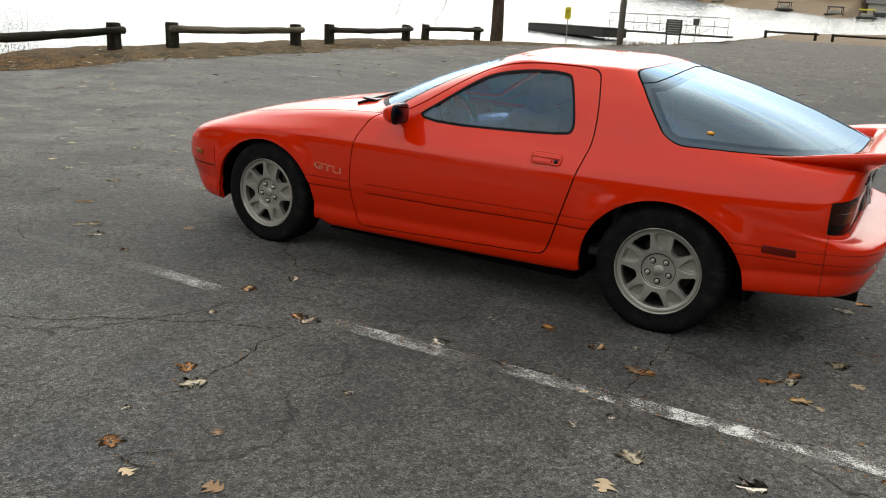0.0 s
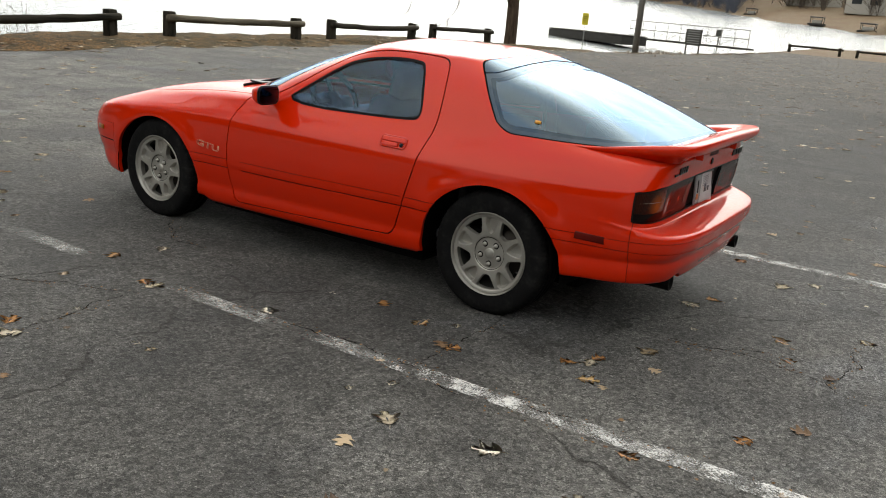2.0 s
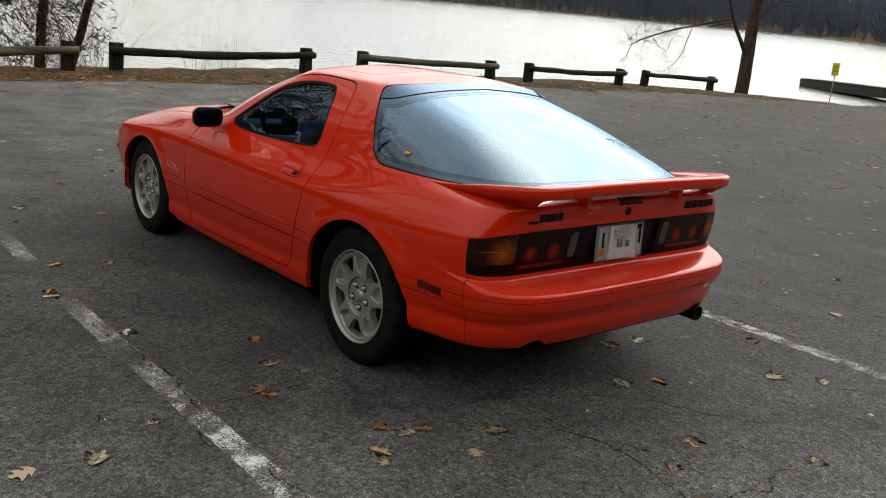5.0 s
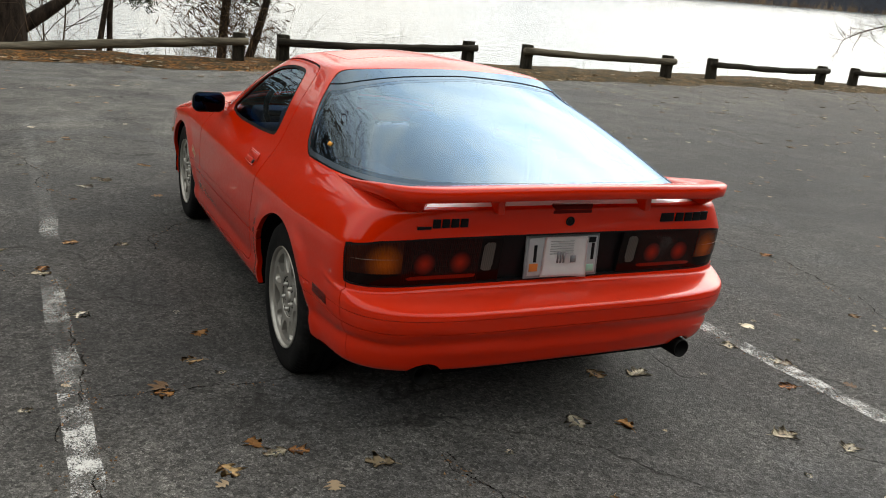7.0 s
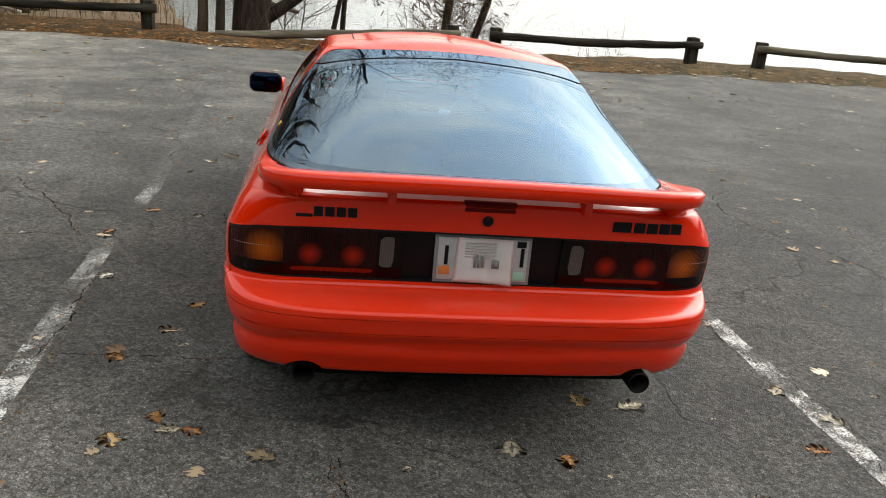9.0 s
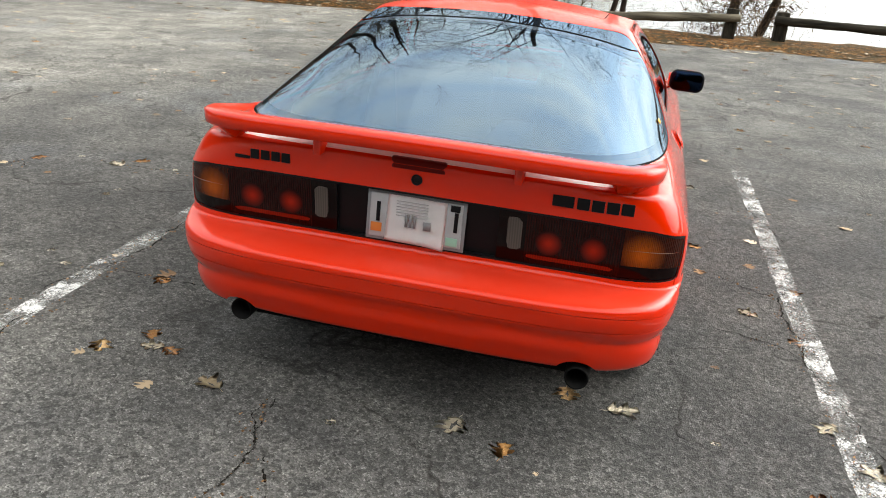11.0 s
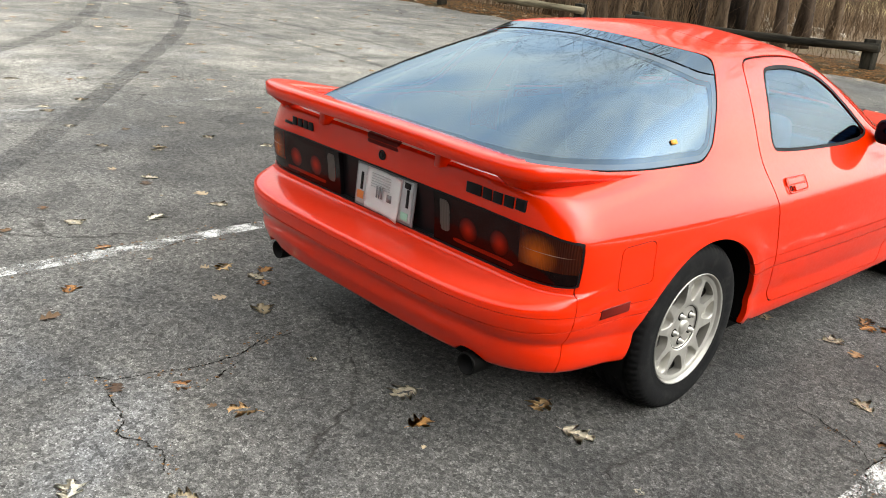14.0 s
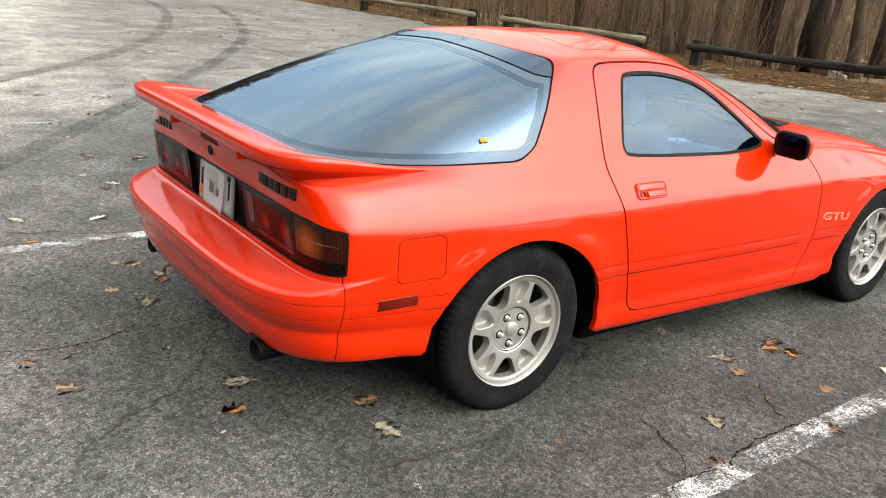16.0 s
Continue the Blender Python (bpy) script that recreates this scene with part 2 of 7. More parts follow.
def line_paint_material():
    m = Mat("worn_line_paint", (0.62, 0.62, 0.6), 0.75)
    fine = m.noise(150, 3, 0.7)
    mid = m.noise(9, 5, 0.65)
    m.colour(m.mix(mid, (0.38, 0.38, 0.37), (0.66, 0.66, 0.64)))
    big = m.noise(3.4, 5, 0.65, distortion=0.5)
    w = m.math("ADD", m.math("ADD", m.math("MULTIPLY", fine, 0.9), m.math("MULTIPLY", mid, 0.5)), m.math("MULTIPLY", big, 0.95))
    m.alpha(m.ramp(m.math("MULTIPLY", w, 0.5), (0.57, 0.0), (0.675, 0.95)))
    m.bump(fine, 0.3, 0.003)
    return m.m


def faint_paint_material():
    m = Mat("faded_line_paint", (0.4, 0.4, 0.39), 0.8)
    w = m.math("ADD", m.math("MULTIPLY", m.noise(90, 4, 0.7), 0.5), m.math("MULTIPLY", m.noise(1.7, 8, 0.75, distortion=0.8), 0.82))
    m.alpha(m.ramp(w, (0.60, 0.0), (0.98, 0.26)))
    return m.m


def worn_paint_material():
    m = Mat("half_worn_line_paint", (0.5, 0.5, 0.48), 0.8)
    w = m.math("ADD", m.math("MULTIPLY", m.noise(120, 4, 0.7), 0.55), m.math("MULTIPLY", m.noise(2.6, 8, 0.75, distortion=0.6), 0.75))
    m.alpha(m.ramp(w, (0.63, 0.0), (0.82, 0.7)))
    return m.m


def litter_material():
    m = Mat("leaf_litter", (0.12, 0.07, 0.035), 0.95, 0.0, 0.1)
    v = m.voronoi(26)
    n = m.noise(3.0, 6, 0.65)
    c = m.ramp(v.outputs["Color"], (0.2, (0.016, 0.010, 0.006)), (0.5, (0.085, 0.038, 0.011)), (0.85, (0.25, 0.11, 0.03)))
    spot = m.n.new("ShaderNodeSeparateXYZ")
    m.l.new(m.coord(), spot.inputs[0])
    olive = m.math("MULTIPLY", m.ramp(m.math("MULTIPLY", spot.outputs["Y"], 0.1), (0.2, 0.0), (0.7, 0.6)), 1.0)
    c = m.mix(olive, c, m.mix(v.outputs["Distance"], (0.05, 0.042, 0.022), (0.11, 0.085, 0.045)))
    m.colour(m.mix(m.ramp(n, (0.42, 0.0), (0.62, 1.0)), c, (0.036, 0.030, 0.016)))
    m.bump(v.outputs["Distance"], 0.8, 0.03)
    return m.m


def ground_material():
    m = Mat("winter_ground", (0.14, 0.10, 0.05), 0.95)
    n = m.noise(0.35, 7, 0.6)
    f = m.noise(14, 5, 0.7)
    a = m.mix(f, (0.045, 0.026, 0.012), (0.17, 0.098, 0.045))
    b = m.mix(f, (0.065, 0.043, 0.020), (0.17, 0.118, 0.056))
    c = m.mix(m.ramp(n, (0.42, 0.0), (0.6, 1.0)), a, b)
    # a clearing of tan grass on the far side of the woods
    spot = m.n.new("ShaderNodeSeparateXYZ")
    m.l.new(m.coord(), spot.inputs[0])
    far = m.math("ADD", m.math("MULTIPLY", spot.outputs["X"], -0.01), m.math("MULTIPLY", n, 0.12))
    grass = m.math("MULTIPLY", m.ramp(far, (0.50, 0.0), (0.60, 0.9)), m.ramp(m.math("MULTIPLY", spot.outputs["Y"], -0.01), (0.04, 0.0), (0.09, 1.0)))
    m.colour(m.mix(grass, c, m.mix(f, (0.24, 0.19, 0.075), (0.42, 0.34, 0.16))))
    m.bump(f, 0.8, 0.04)
    return m.m


def water_material():
    m = Mat("lake_water", (0.25, 0.27, 0.27), 0.16)
    m.set(IOR=1.6)
    w = m.n.new("ShaderNodeTexNoise")
    w.inputs["Scale"].default_value, w.inputs["Detail"].default_value = 1.4, 5.0
    m.l.new(m.coord((1, 1.7, 1)), w.inputs["Vector"])
    m.bump(w.outputs["Fac"], 0.4, 0.25)
    return m.m


def bark_material(name, a, b, scale=7.0, grain=(1, 1, 0.22)):
    m = Mat(name, a, 0.95, 0.0, 0.12)
    n = m.noise(scale, 6, 0.65, grain)
    f = m.noise(scale * 6, 4, 0.6, tuple(0.4 if g < 1 else 1 for g in grain))
    m.colour(m.mix(m.ramp(n, (0.35, 0.0), (0.68, 1.0)), a, b))
    m.bump(m.math("ADD", n, m.math("MULTIPLY", f, 0.4)), 0.9, 0.03)
    return m.m


def leaf_material(name="dry_leaf", tones=((0.50, 0.41, 0.27), (0.32, 0.15, 0.05), (0.62, 0.54, 0.40), (0.42, 0.20, 0.06), (0.66, 0.60, 0.48))):
    m = Mat(name, tones[0], 0.75)
    c = m.ramp(m.random(), *[(k / (len(tones) - 1), t) for k, t in enumerate(tones)])
    n = m.noise(5, 5, 0.65)
    m.colour(m.mix(m.math("MULTIPLY", m.ramp(n, (0.4, 0.0), (0.7, 1.0)), 0.35), c, (0.12, 0.07, 0.035)))
    m.bump(m.noise(14, 4), 0.5, 0.02)
    return m.m


def scatter_leaf_material():
    m = Mat("scattered_dry_leaf", (0.3, 0.16, 0.06), 0.8)
    c = m.ramp(m.island(), (0.0, (0.22, 0.12, 0.05)), (0.35, (0.05, 0.026, 0.013)), (0.62, (0.46, 0.36, 0.23)), (0.82, (0.10, 0.045, 0.018)), (1.0, (0.62, 0.54, 0.40)))
    m.colour(c)
    return m.m


def twig_wood_material(name, a, b):
    m = Mat(name, a, 0.95, 0.0, 0.1)
    m.colour(m.mix(m.island(), a, b))
    return m.m


PAINT = paint_material()
GLASS = glass_material("tinted_glass", (0.52, 0.72, 1.0), 1.72, 0.0, (0.62, 0.82, 1.0))
HATCH_GLASS = glass_material("hatch_glass", (0.20, 0.29, 0.43), 2.2, 0.0, (0.60, 0.81, 1.0))
ASPHALT = asphalt_material()
LINE = line_paint_material()
CRACK = crack_material()
FAINT = faint_paint_material()
WORN = worn_paint_material()
LITTER = litter_material()
EARTH = ground_material()
WATER = water_material()
BARK_DARK = bark_material("dark_bark", (0.013, 0.010, 0.008), (0.055, 0.040, 0.031))
BARK_GREY = bark_material("grey_bark", (0.06, 0.047, 0.036), (0.20, 0.165, 0.13))
POSTWOOD = bark_material("weathered_post", (0.010, 0.009, 0.007), (0.050, 0.044, 0.033), 9)
LOGWOOD = bark_material("grey_log", (0.05, 0.043, 0.032), (0.20, 0.175, 0.13), 9, (1, 0.1, 1))
LOGDARK = bark_material("dark_log", (0.010, 0.009, 0.007), (0.055, 0.048, 0.036), 9, (1, 0.1, 1))
LEAF = leaf_material()
LEAVES = scatter_leaf_material()
LEAF_PALE = leaf_material("pale_dry_leaf", ((0.40, 0.31, 0.19), (0.70, 0.63, 0.50), (0.58, 0.50, 0.36), (0.76, 0.71, 0.60)))
LEAF_RUSSET = leaf_material("russet_dry_leaf", ((0.40, 0.16, 0.045), (0.56, 0.27, 0.08), (0.34, 0.14, 0.05), (0.62, 0.40, 0.18)))
BARK_PALE = bark_material("pale_weathered_wood", (0.22, 0.19, 0.15), (0.50, 0.45, 0.38))
BARK_BROWN = bark_material("brown_bark", (0.030, 0.021, 0.015), (0.10, 0.07, 0.05))
BARK_WARM = bark_material("warm_brown_bark", (0.05, 0.034, 0.022), (0.17, 0.12, 0.08))
LOGTAN = bark_material("bleached_log", (0.10, 0.085, 0.055), (0.34, 0.29, 0.20), 9, (1, 0.1, 1))
PINE = twig_wood_material("dark_evergreen", (0.010, 0.014, 0.008), (0.035, 0.045, 0.022))
BUSHLEAF = twig_wood_material("dull_bush_leaf", (0.030, 0.026, 0.012), (0.10, 0.075, 0.03))
TWIG = twig_wood_material("twig", (0.040, 0.026, 0.015), (0.18, 0.12, 0.073))
CRUMB = twig_wood_material("leaf_crumb", (0.05, 0.026, 0.012), (0.30, 0.17, 0.08))
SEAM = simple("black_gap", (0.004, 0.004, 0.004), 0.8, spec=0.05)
RUBBER = simple("black_rubber", (0.006, 0.006, 0.007), 0.6, spec=0.1)
FRIT = glass_material("black_glass_border", (0.006, 0.009, 0.013), 1.75, 0.0, (0.58, 0.79, 1.0), solid=True)
FRIT_SOFT = glass_material("smoky_glass_margin", (0.050, 0.060, 0.072), 1.6, 0.05, (0.58, 0.79, 1.0), solid=True)


def tyre_material():
    m = Mat("tyre_rubber", (0.0075, 0.0075, 0.0075), 0.8, 0.0, 0.10)
    scuff = m.math("MULTIPLY", m.ramp(m.noise(9, 6, 0.7), (0.48, 0.0), (0.66, 1.0)), m.ramp(m.noise(70, 4, 0.7), (0.35, 0.2), (0.7, 1.0)))
    m.colour(m.mix(m.math("MULTIPLY", scuff, 0.55), (0.0055, 0.0055, 0.0058), (0.034, 0.033, 0.031)))
    m.bump(m.noise(160, 3), 0.2, 0.002)
    return m.m


TYRE = tyre_material()
ALLOY = simple("dull_silver_alloy", (0.40, 0.385, 0.35), 0.40, 0.62, vary=0.2, scale=18)
# darker alloy copy: the shade inside the barrel is put into its colour
ALLOY_SHADE = simple("shadowed_barrel", (0.10, 0.10, 0.095), 0.5, 0.6)
STEEL = simple("rusty_steel", (0.10, 0.085, 0.075), 0.5, 0.7)
BLACK = simple("satin_black_plastic", (0.006, 0.006, 0.007), 0.35, spec=0.14)
TRIM = simple("grey_cabin_plastic", (0.055, 0.060, 0.070), 0.6)
CLOTH = simple("grey_seat_cloth", (0.045, 0.05, 0.06), 0.9, scale=90, bump=0.3)
SOOT = simple("sooty_pipe", (0.003, 0.0028, 0.0026), 0.6, 0.0, spec=0.1)
BADGE_LINE = simple("pale_badge_line", (0.60, 0.41, 0.25), 0.4, 0.0)
PAPER = simple("white_paper", (0.86, 0.86, 0.86), 0.85, vary=0.06, scale=12)
PLATE = simple("licence_plate_enamel", (0.18, 0.195, 0.205), 0.4, vary=0.25)
INK = simple("grey_ink", (0.18, 0.18, 0.19), 0.8)
MIRROR = Mat("blue_mirror_glass", (0.006, 0.013, 0.030), 0.02, 1.0).m


def lens(name, colour, rough=0.12):
    m = Mat(name, colour, rough)
    w = m.n.new("ShaderNodeTexWave")
    w.inputs["Scale"].default_value = 42
    w.bands_direction = "Y"
    m.l.new(m.coord(), w.inputs["Vector"])
    m.colour(m.mix(w.outputs["Fac"], tuple(c * 0.7 for c in colour), colour))
    m.set(Coat_Weight=0.12, Coat_Roughness=0.03)
    m.b.inputs["Specular IOR Level"].default_value = 0.1
    return m.m


def glow_lens(name, rim, middle, cy=0.475, half=0.066, cz=0.682, wide=1.0, ribs=0):
    """A smoked lens whose bulb glow is painted as a colour fade round its middle."""
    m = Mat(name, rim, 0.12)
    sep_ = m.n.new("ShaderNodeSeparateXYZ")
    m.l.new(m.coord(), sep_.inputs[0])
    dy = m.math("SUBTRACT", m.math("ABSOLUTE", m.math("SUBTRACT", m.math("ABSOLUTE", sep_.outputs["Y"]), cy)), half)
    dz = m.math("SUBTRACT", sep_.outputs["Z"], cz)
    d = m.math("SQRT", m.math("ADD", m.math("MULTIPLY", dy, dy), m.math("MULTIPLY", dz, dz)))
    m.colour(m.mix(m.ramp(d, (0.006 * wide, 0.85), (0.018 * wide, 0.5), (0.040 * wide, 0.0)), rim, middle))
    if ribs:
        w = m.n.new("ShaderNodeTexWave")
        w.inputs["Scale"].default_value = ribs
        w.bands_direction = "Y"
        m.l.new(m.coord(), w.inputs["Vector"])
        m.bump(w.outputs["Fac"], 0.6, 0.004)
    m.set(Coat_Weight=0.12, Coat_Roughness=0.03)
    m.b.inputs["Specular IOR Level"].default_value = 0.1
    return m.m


LENS_DARK = lens("smoked_red_lens", (0.005, 0.001, 0.001))
LENS_RED = lens("red_lens", (0.015, 0.0015, 0.001))
# red bulb glow and amber glow are put into these lens colours
LENS_GLOW = glow_lens("red_glow_lens", (0.013, 0.0013, 0.001), (0.30, 0.014, 0.004))
LENS_AMBER = glow_lens("amber_lens", (0.028, 0.004, 0.001), (0.42, 0.085, 0.006), 0.680, 0.0, 0.690, 1.7, 60)
LENS_CLEAR = lens("clear_grey_lens", (0.085, 0.078, 0.070))
LENS_STRIP = lens("red_strip_lens", (0.19, 0.010, 0.004))
LENS_RIDGE = simple("pale_lens_ridge", (0.22, 0.15, 0.12), 0.3)

# ---- mesh helpers ----


def part(name, bm, material, parent=None, label="", smooth=True):
    me = bpy.data.meshes.new(name)
    bm.to_mesh(me)
    bm.free()
    for p in me.polygons:
        p.use_smooth = smooth
    me.materials.append(material)
    ob = new(name, me)
    if parent is not None:
        ob.parent = parent
    if label:
        ob["label"] = label
    return ob


def empty(name, at=(0, 0, 0)):
    ob = new(name)
    ob.location = at
    return ob


def raw_mesh(name, verts, faces, material, parent=None, label="", smooth=False):
    me = bpy.data.meshes.new(name)
    me.from_pydata([tuple(v) for v in verts], [], faces)
    me.materials.append(material)
    if smooth:
        for p in me.polygons:
            p.use_smooth = True
    me.update()
    ob = new(name, me)
    if parent is not None:
        ob.parent = parent
    if label:
        ob["label"] = label
    return ob


def box(bm, size, at=(0, 0, 0), turn=(0, 0, 0), bevel=0.0, seg=2):
    r = bmesh.ops.create_cube(bm, size=1.0)
    vs = r["verts"]
    bmesh.ops.transform(bm, matrix=pose(*at, *turn) @ Matrix.Diagonal((*size, 1)), verts=vs)
    if bevel:
        es = list({e for v in vs for e in v.link_edges})
        bmesh.ops.bevel(bm, geom=es, offset=bevel, segments=seg, affect="EDGES", profile=0.6)
    return bm


def boxed(name, size, at, material, parent=None, bevel=0.004, turn=(0, 0, 0), label="", seg=2):
    return part(name, box(bmesh.new(), size, at, turn, bevel, seg), material, parent, label)


def tube(bm, points, radii, sides=8, cap=True):
    """A tapered tube along a line of points."""
    pts = [Vector(p) for p in points]
    rings = []
    side = None
    for i, p in enumerate(pts):
        d = (pts[min(i + 1, len(pts) - 1)] - pts[max(i - 1, 0)]).normalized()
        if side is None:
            side = d.orthogonal().normalized()
        side = (side - d * side.dot(d)).normalized()
        up = d.cross(side)
        r = radii[i] if hasattr(radii, "__len__") else radii
        rings.append([bm.verts.new(p + (side * math.cos(a) + up * math.sin(a)) * r) for a in [2 * math.pi * k / sides for k in range(sides)]])
    for a, b in zip(rings, rings[1:]):
        for k in range(sides):
            bm.faces.new((a[k], a[(k + 1) % sides], b[(k + 1) % sides], b[k]))
    if cap:
        bm.faces.new(rings[0][::-1])
        bm.faces.new(rings[-1])
    return bm


def lathe(bm, profile, axis="y", at=(0, 0, 0), steps=48):
    """Turns a profile of (radius, height along the axis)."""
    rings = []
    for r, h in profile:
        ring = []
        for k in range(steps):
            a = 2 * math.pi * k / steps
            c, s = r * math.cos(a), r * math.sin(a)
            v = {"y": (c, h, s), "x": (h, c, s), "z": (c, s, h)}[axis]
            ring.append(bm.verts.new((v[0] + at[0], v[1] + at[1], v[2] + at[2])))
        rings.append(ring)
    for a, b in zip(rings, rings[1:]):
        for k in range(steps):
            bm.faces.new((a[k], a[(k + 1) % steps], b[(k + 1) % steps], b[k]))
    bmesh.ops.remove_doubles(bm, verts=bm.verts, dist=1e-6)
    bmesh.ops.recalc_face_normals(bm, faces=bm.faces)
    return bm


# ---- ground: a lot that dips towards the lake, bank, water, far shore ----
LEVEL, LEVEL_AZ, LAKE_Z = math.tan(radians(2.5)), radians(128), -2.25
LX, LY = math.cos(LEVEL_AZ), math.sin(LEVEL_AZ)


def water_z(x, y):
    return LAKE_Z + LEVEL * (x * LX + y * LY)


def sstep(a, b, x):
    t = np.clip((np.asarray(x, float) - a) / (b - a), 0, 1)
    return t * t * (3 - 2 * t)


def lot_z(x, y):
    """Height of the paved lot: flat by the car, rising gently towards the rails."""
    x, y = np.asarray(x, float), np.asarray(y, float)
    d = np.clip(-x - 2.5, 0, 40)
    z = 0.25 * (d / 10.9) ** 2 * (d < 10.9) + (0.25 + 0.03 * (d - 10.9)) * (d >= 10.9)
    z = z * (1 - 0.9 * sstep(16, 37, y)) * (1 - 0.5 * sstep(-8, -26, y))
    z = z * (1 - 0.85 * (1 - sstep(0.5, 8.5, y)))
    z = z - 0.12 * sstep(4, 12, -x) * sstep(3, 8, -y)
    return z + 0.022 * np.clip(y - 44, 0, 60)


def edge_x(y):
    """The lakeside edge of the paving."""
    y = np.asarray(y, float)
    return -12.1 - 1.3 * sstep(6, 22, y) + 2.4 * sstep(34, 60, y) - 0.9 * sstep(-3, -10, y) + 0.12 * np.sin(y * 1.7) + 0.08 * np.sin(y * 4.1)


def shore_x(y):
    """How far behind the paving the waterline lies."""
    y = np.asarray(y, float)
    return edge_x(y) - 5.2 - np.clip((-3.1 - y) / 0.236, 0, 60) + 2.2 * sstep(26, 34, y)


def far_dist(az):
    """Distance of the opposite shore by direction (degrees)."""
    return np.interp(az, (60, 88, 93, 102, 108, 116, 140, 165, 178, 184, 192, 215, 240, 270), (90, 118, 133, 172, 250, 345, 365, 330, 290, 86, 70, 72, 90, 90))


def ground_z(x, y):
    x, y = np.asarray(x, float), np.asarray(y, float)
    z = lot_z(x, y) - 0.02
    behind = edge_x(y) - x
    z = z + 0.06 * sstep(0.0, 0.5, behind) * (1 - sstep(1.0, 3.0, behind))
    z = z + 0.42 * np.exp(-((x + 15.2) / 1.7) ** 2 - ((y - 52) / 8.5) ** 2) * sstep(0.0, 0.6, behind)
    drop = sstep(2.2, 5.4, shore_x(y) + 5.2 - x)
    bed = water_z(x, y) - 1.2
    r, az = np.hypot(x, y), np.degrees(np.arctan2(y, x)) % 360
    over = r - far_dist(az)
    bank = water_z(x, y) - 1.2 + 2.2 * sstep(-12, 6, over) + 0.055 * np.clip(over, 0, 160)
    lake = (az > 84) & (az < 262) & (r > 25)
    low = np.where(over > -14, bank, bed)
    z = z * (1 - drop) + low * drop
    return np.where(lake | (drop > 0), z, z)


def axis_steps(lo, hi, fine_lo, fine_hi, fine, coarse):
    a = list(np.arange(fine_lo, fine_hi + 1e-6, fine))
    x, s = fine_hi, fine
    while x < hi:
        s = min(s * 1.25, coarse)
        x += s
        a.append(x)
    x, s = fine_lo, fine
    while x > lo:
        s = min(s * 1.25, coarse)
        x -= s
        a.insert(0, x)
    return np.array(a)


def sheet_mesh(name, xs, ys, zfun, material):
    X, Y = np.meshgrid(xs, ys, indexing="ij")
    Z = zfun(X, Y)
    n, m = X.shape
    verts = np.stack([X, Y, Z], -1).reshape(-1, 3)
    i = np.arange(n * m).reshape(n, m)
    faces = np.stack([i[:-1, :-1], i[1:, :-1], i[1:, 1:], i[:-1, 1:]], -1).reshape(-1, 4)
    return raw_mesh(name, verts.tolist(), faces.tolist(), material, smooth=True)


ground = sheet_mesh("ground", axis_steps(-620, 420, -26, -8, 0.5, 22), axis_steps(-420, 620, -30, 70, 0.9, 22), ground_z, EARTH)
tagged(ground, "brown winter ground with dead grass and leaves", "ground", kind="structure")

water = sheet_mesh("water", np.linspace(-620, 150, 40), np.linspace(-420, 620, 50), water_z, WATER)
tagged(water, "calm grey lake reflecting the white sky", "lake", kind="structure")


def lot_mesh():
    ys = np.arange(-64, 61.21, 0.4)
    rows = []
    for y in ys:
        e = float(edge_x(y))
        xs = np.concatenate([np.linspace(e, -8, 22), np.linspace(-7.5, 34, 48)])
        rows.append([(x, y, float(lot_z(x, y)) + 0.012) for x in xs] + [])
    n, m = len(rows), len(rows[0])
    verts = [v for r in rows for v in r]
    faces = [(i * m + j, i * m + j + 1, (i + 1) * m + j + 1, (i + 1) * m + j) for i in range(n - 1) for j in range(m - 1)]
    base = len(verts)
    verts += [(r[0][0] - 0.02, r[0][1], r[0][2] - 0.10) for r in rows]
    faces += [(i * m, (i + 1) * m, base + i + 1, base + i) for i in range(n - 1)]
    return raw_mesh("parking_lot", [(x, y, z - 0.012) for x, y, z in verts], faces, ASPHALT, smooth=True)


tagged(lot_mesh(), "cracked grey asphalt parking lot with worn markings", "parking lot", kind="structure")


def litter_strip():
    rng = np.random.default_rng(5)
    ys = np.arange(-40, 61, 0.25)
    rows = []
    for y in ys:
        e = float(edge_x(y))
        w0 = -0.05 + 0.35 * noise.noise((y * 0.8, 3.1, 0))
        xs = np.concatenate([[e + w0 + 0.12], np.linspace(e + w0, e - 3.4, 14)])
        row = []
        for k, x in enumerate(xs):
            z = float(max(ground_z(x, y), lot_z(x, y) if x > e else -9)) + (0.006 if k < 1 else 0.014 + 0.03 * noise.noise((x * 2.2, y * 2.2, 0)) + 0.015 * rng.random())
            row.append((x, y, z))
        rows.append(row)
    m = len(rows[0])
    verts = [v for r in rows for v in r]
    faces = [(i * m + j, i * m + j + 1, (i + 1) * m + j + 1, (i + 1) * m + j) for i in range(len(rows) - 1) for j in range(m - 1)]
    return raw_mesh("leaf_litter", verts, faces, LITTER, smooth=True)


tagged(litter_strip(), "strip of brown leaf litter and earth along the paving", "leaf litter", kind="stuff")


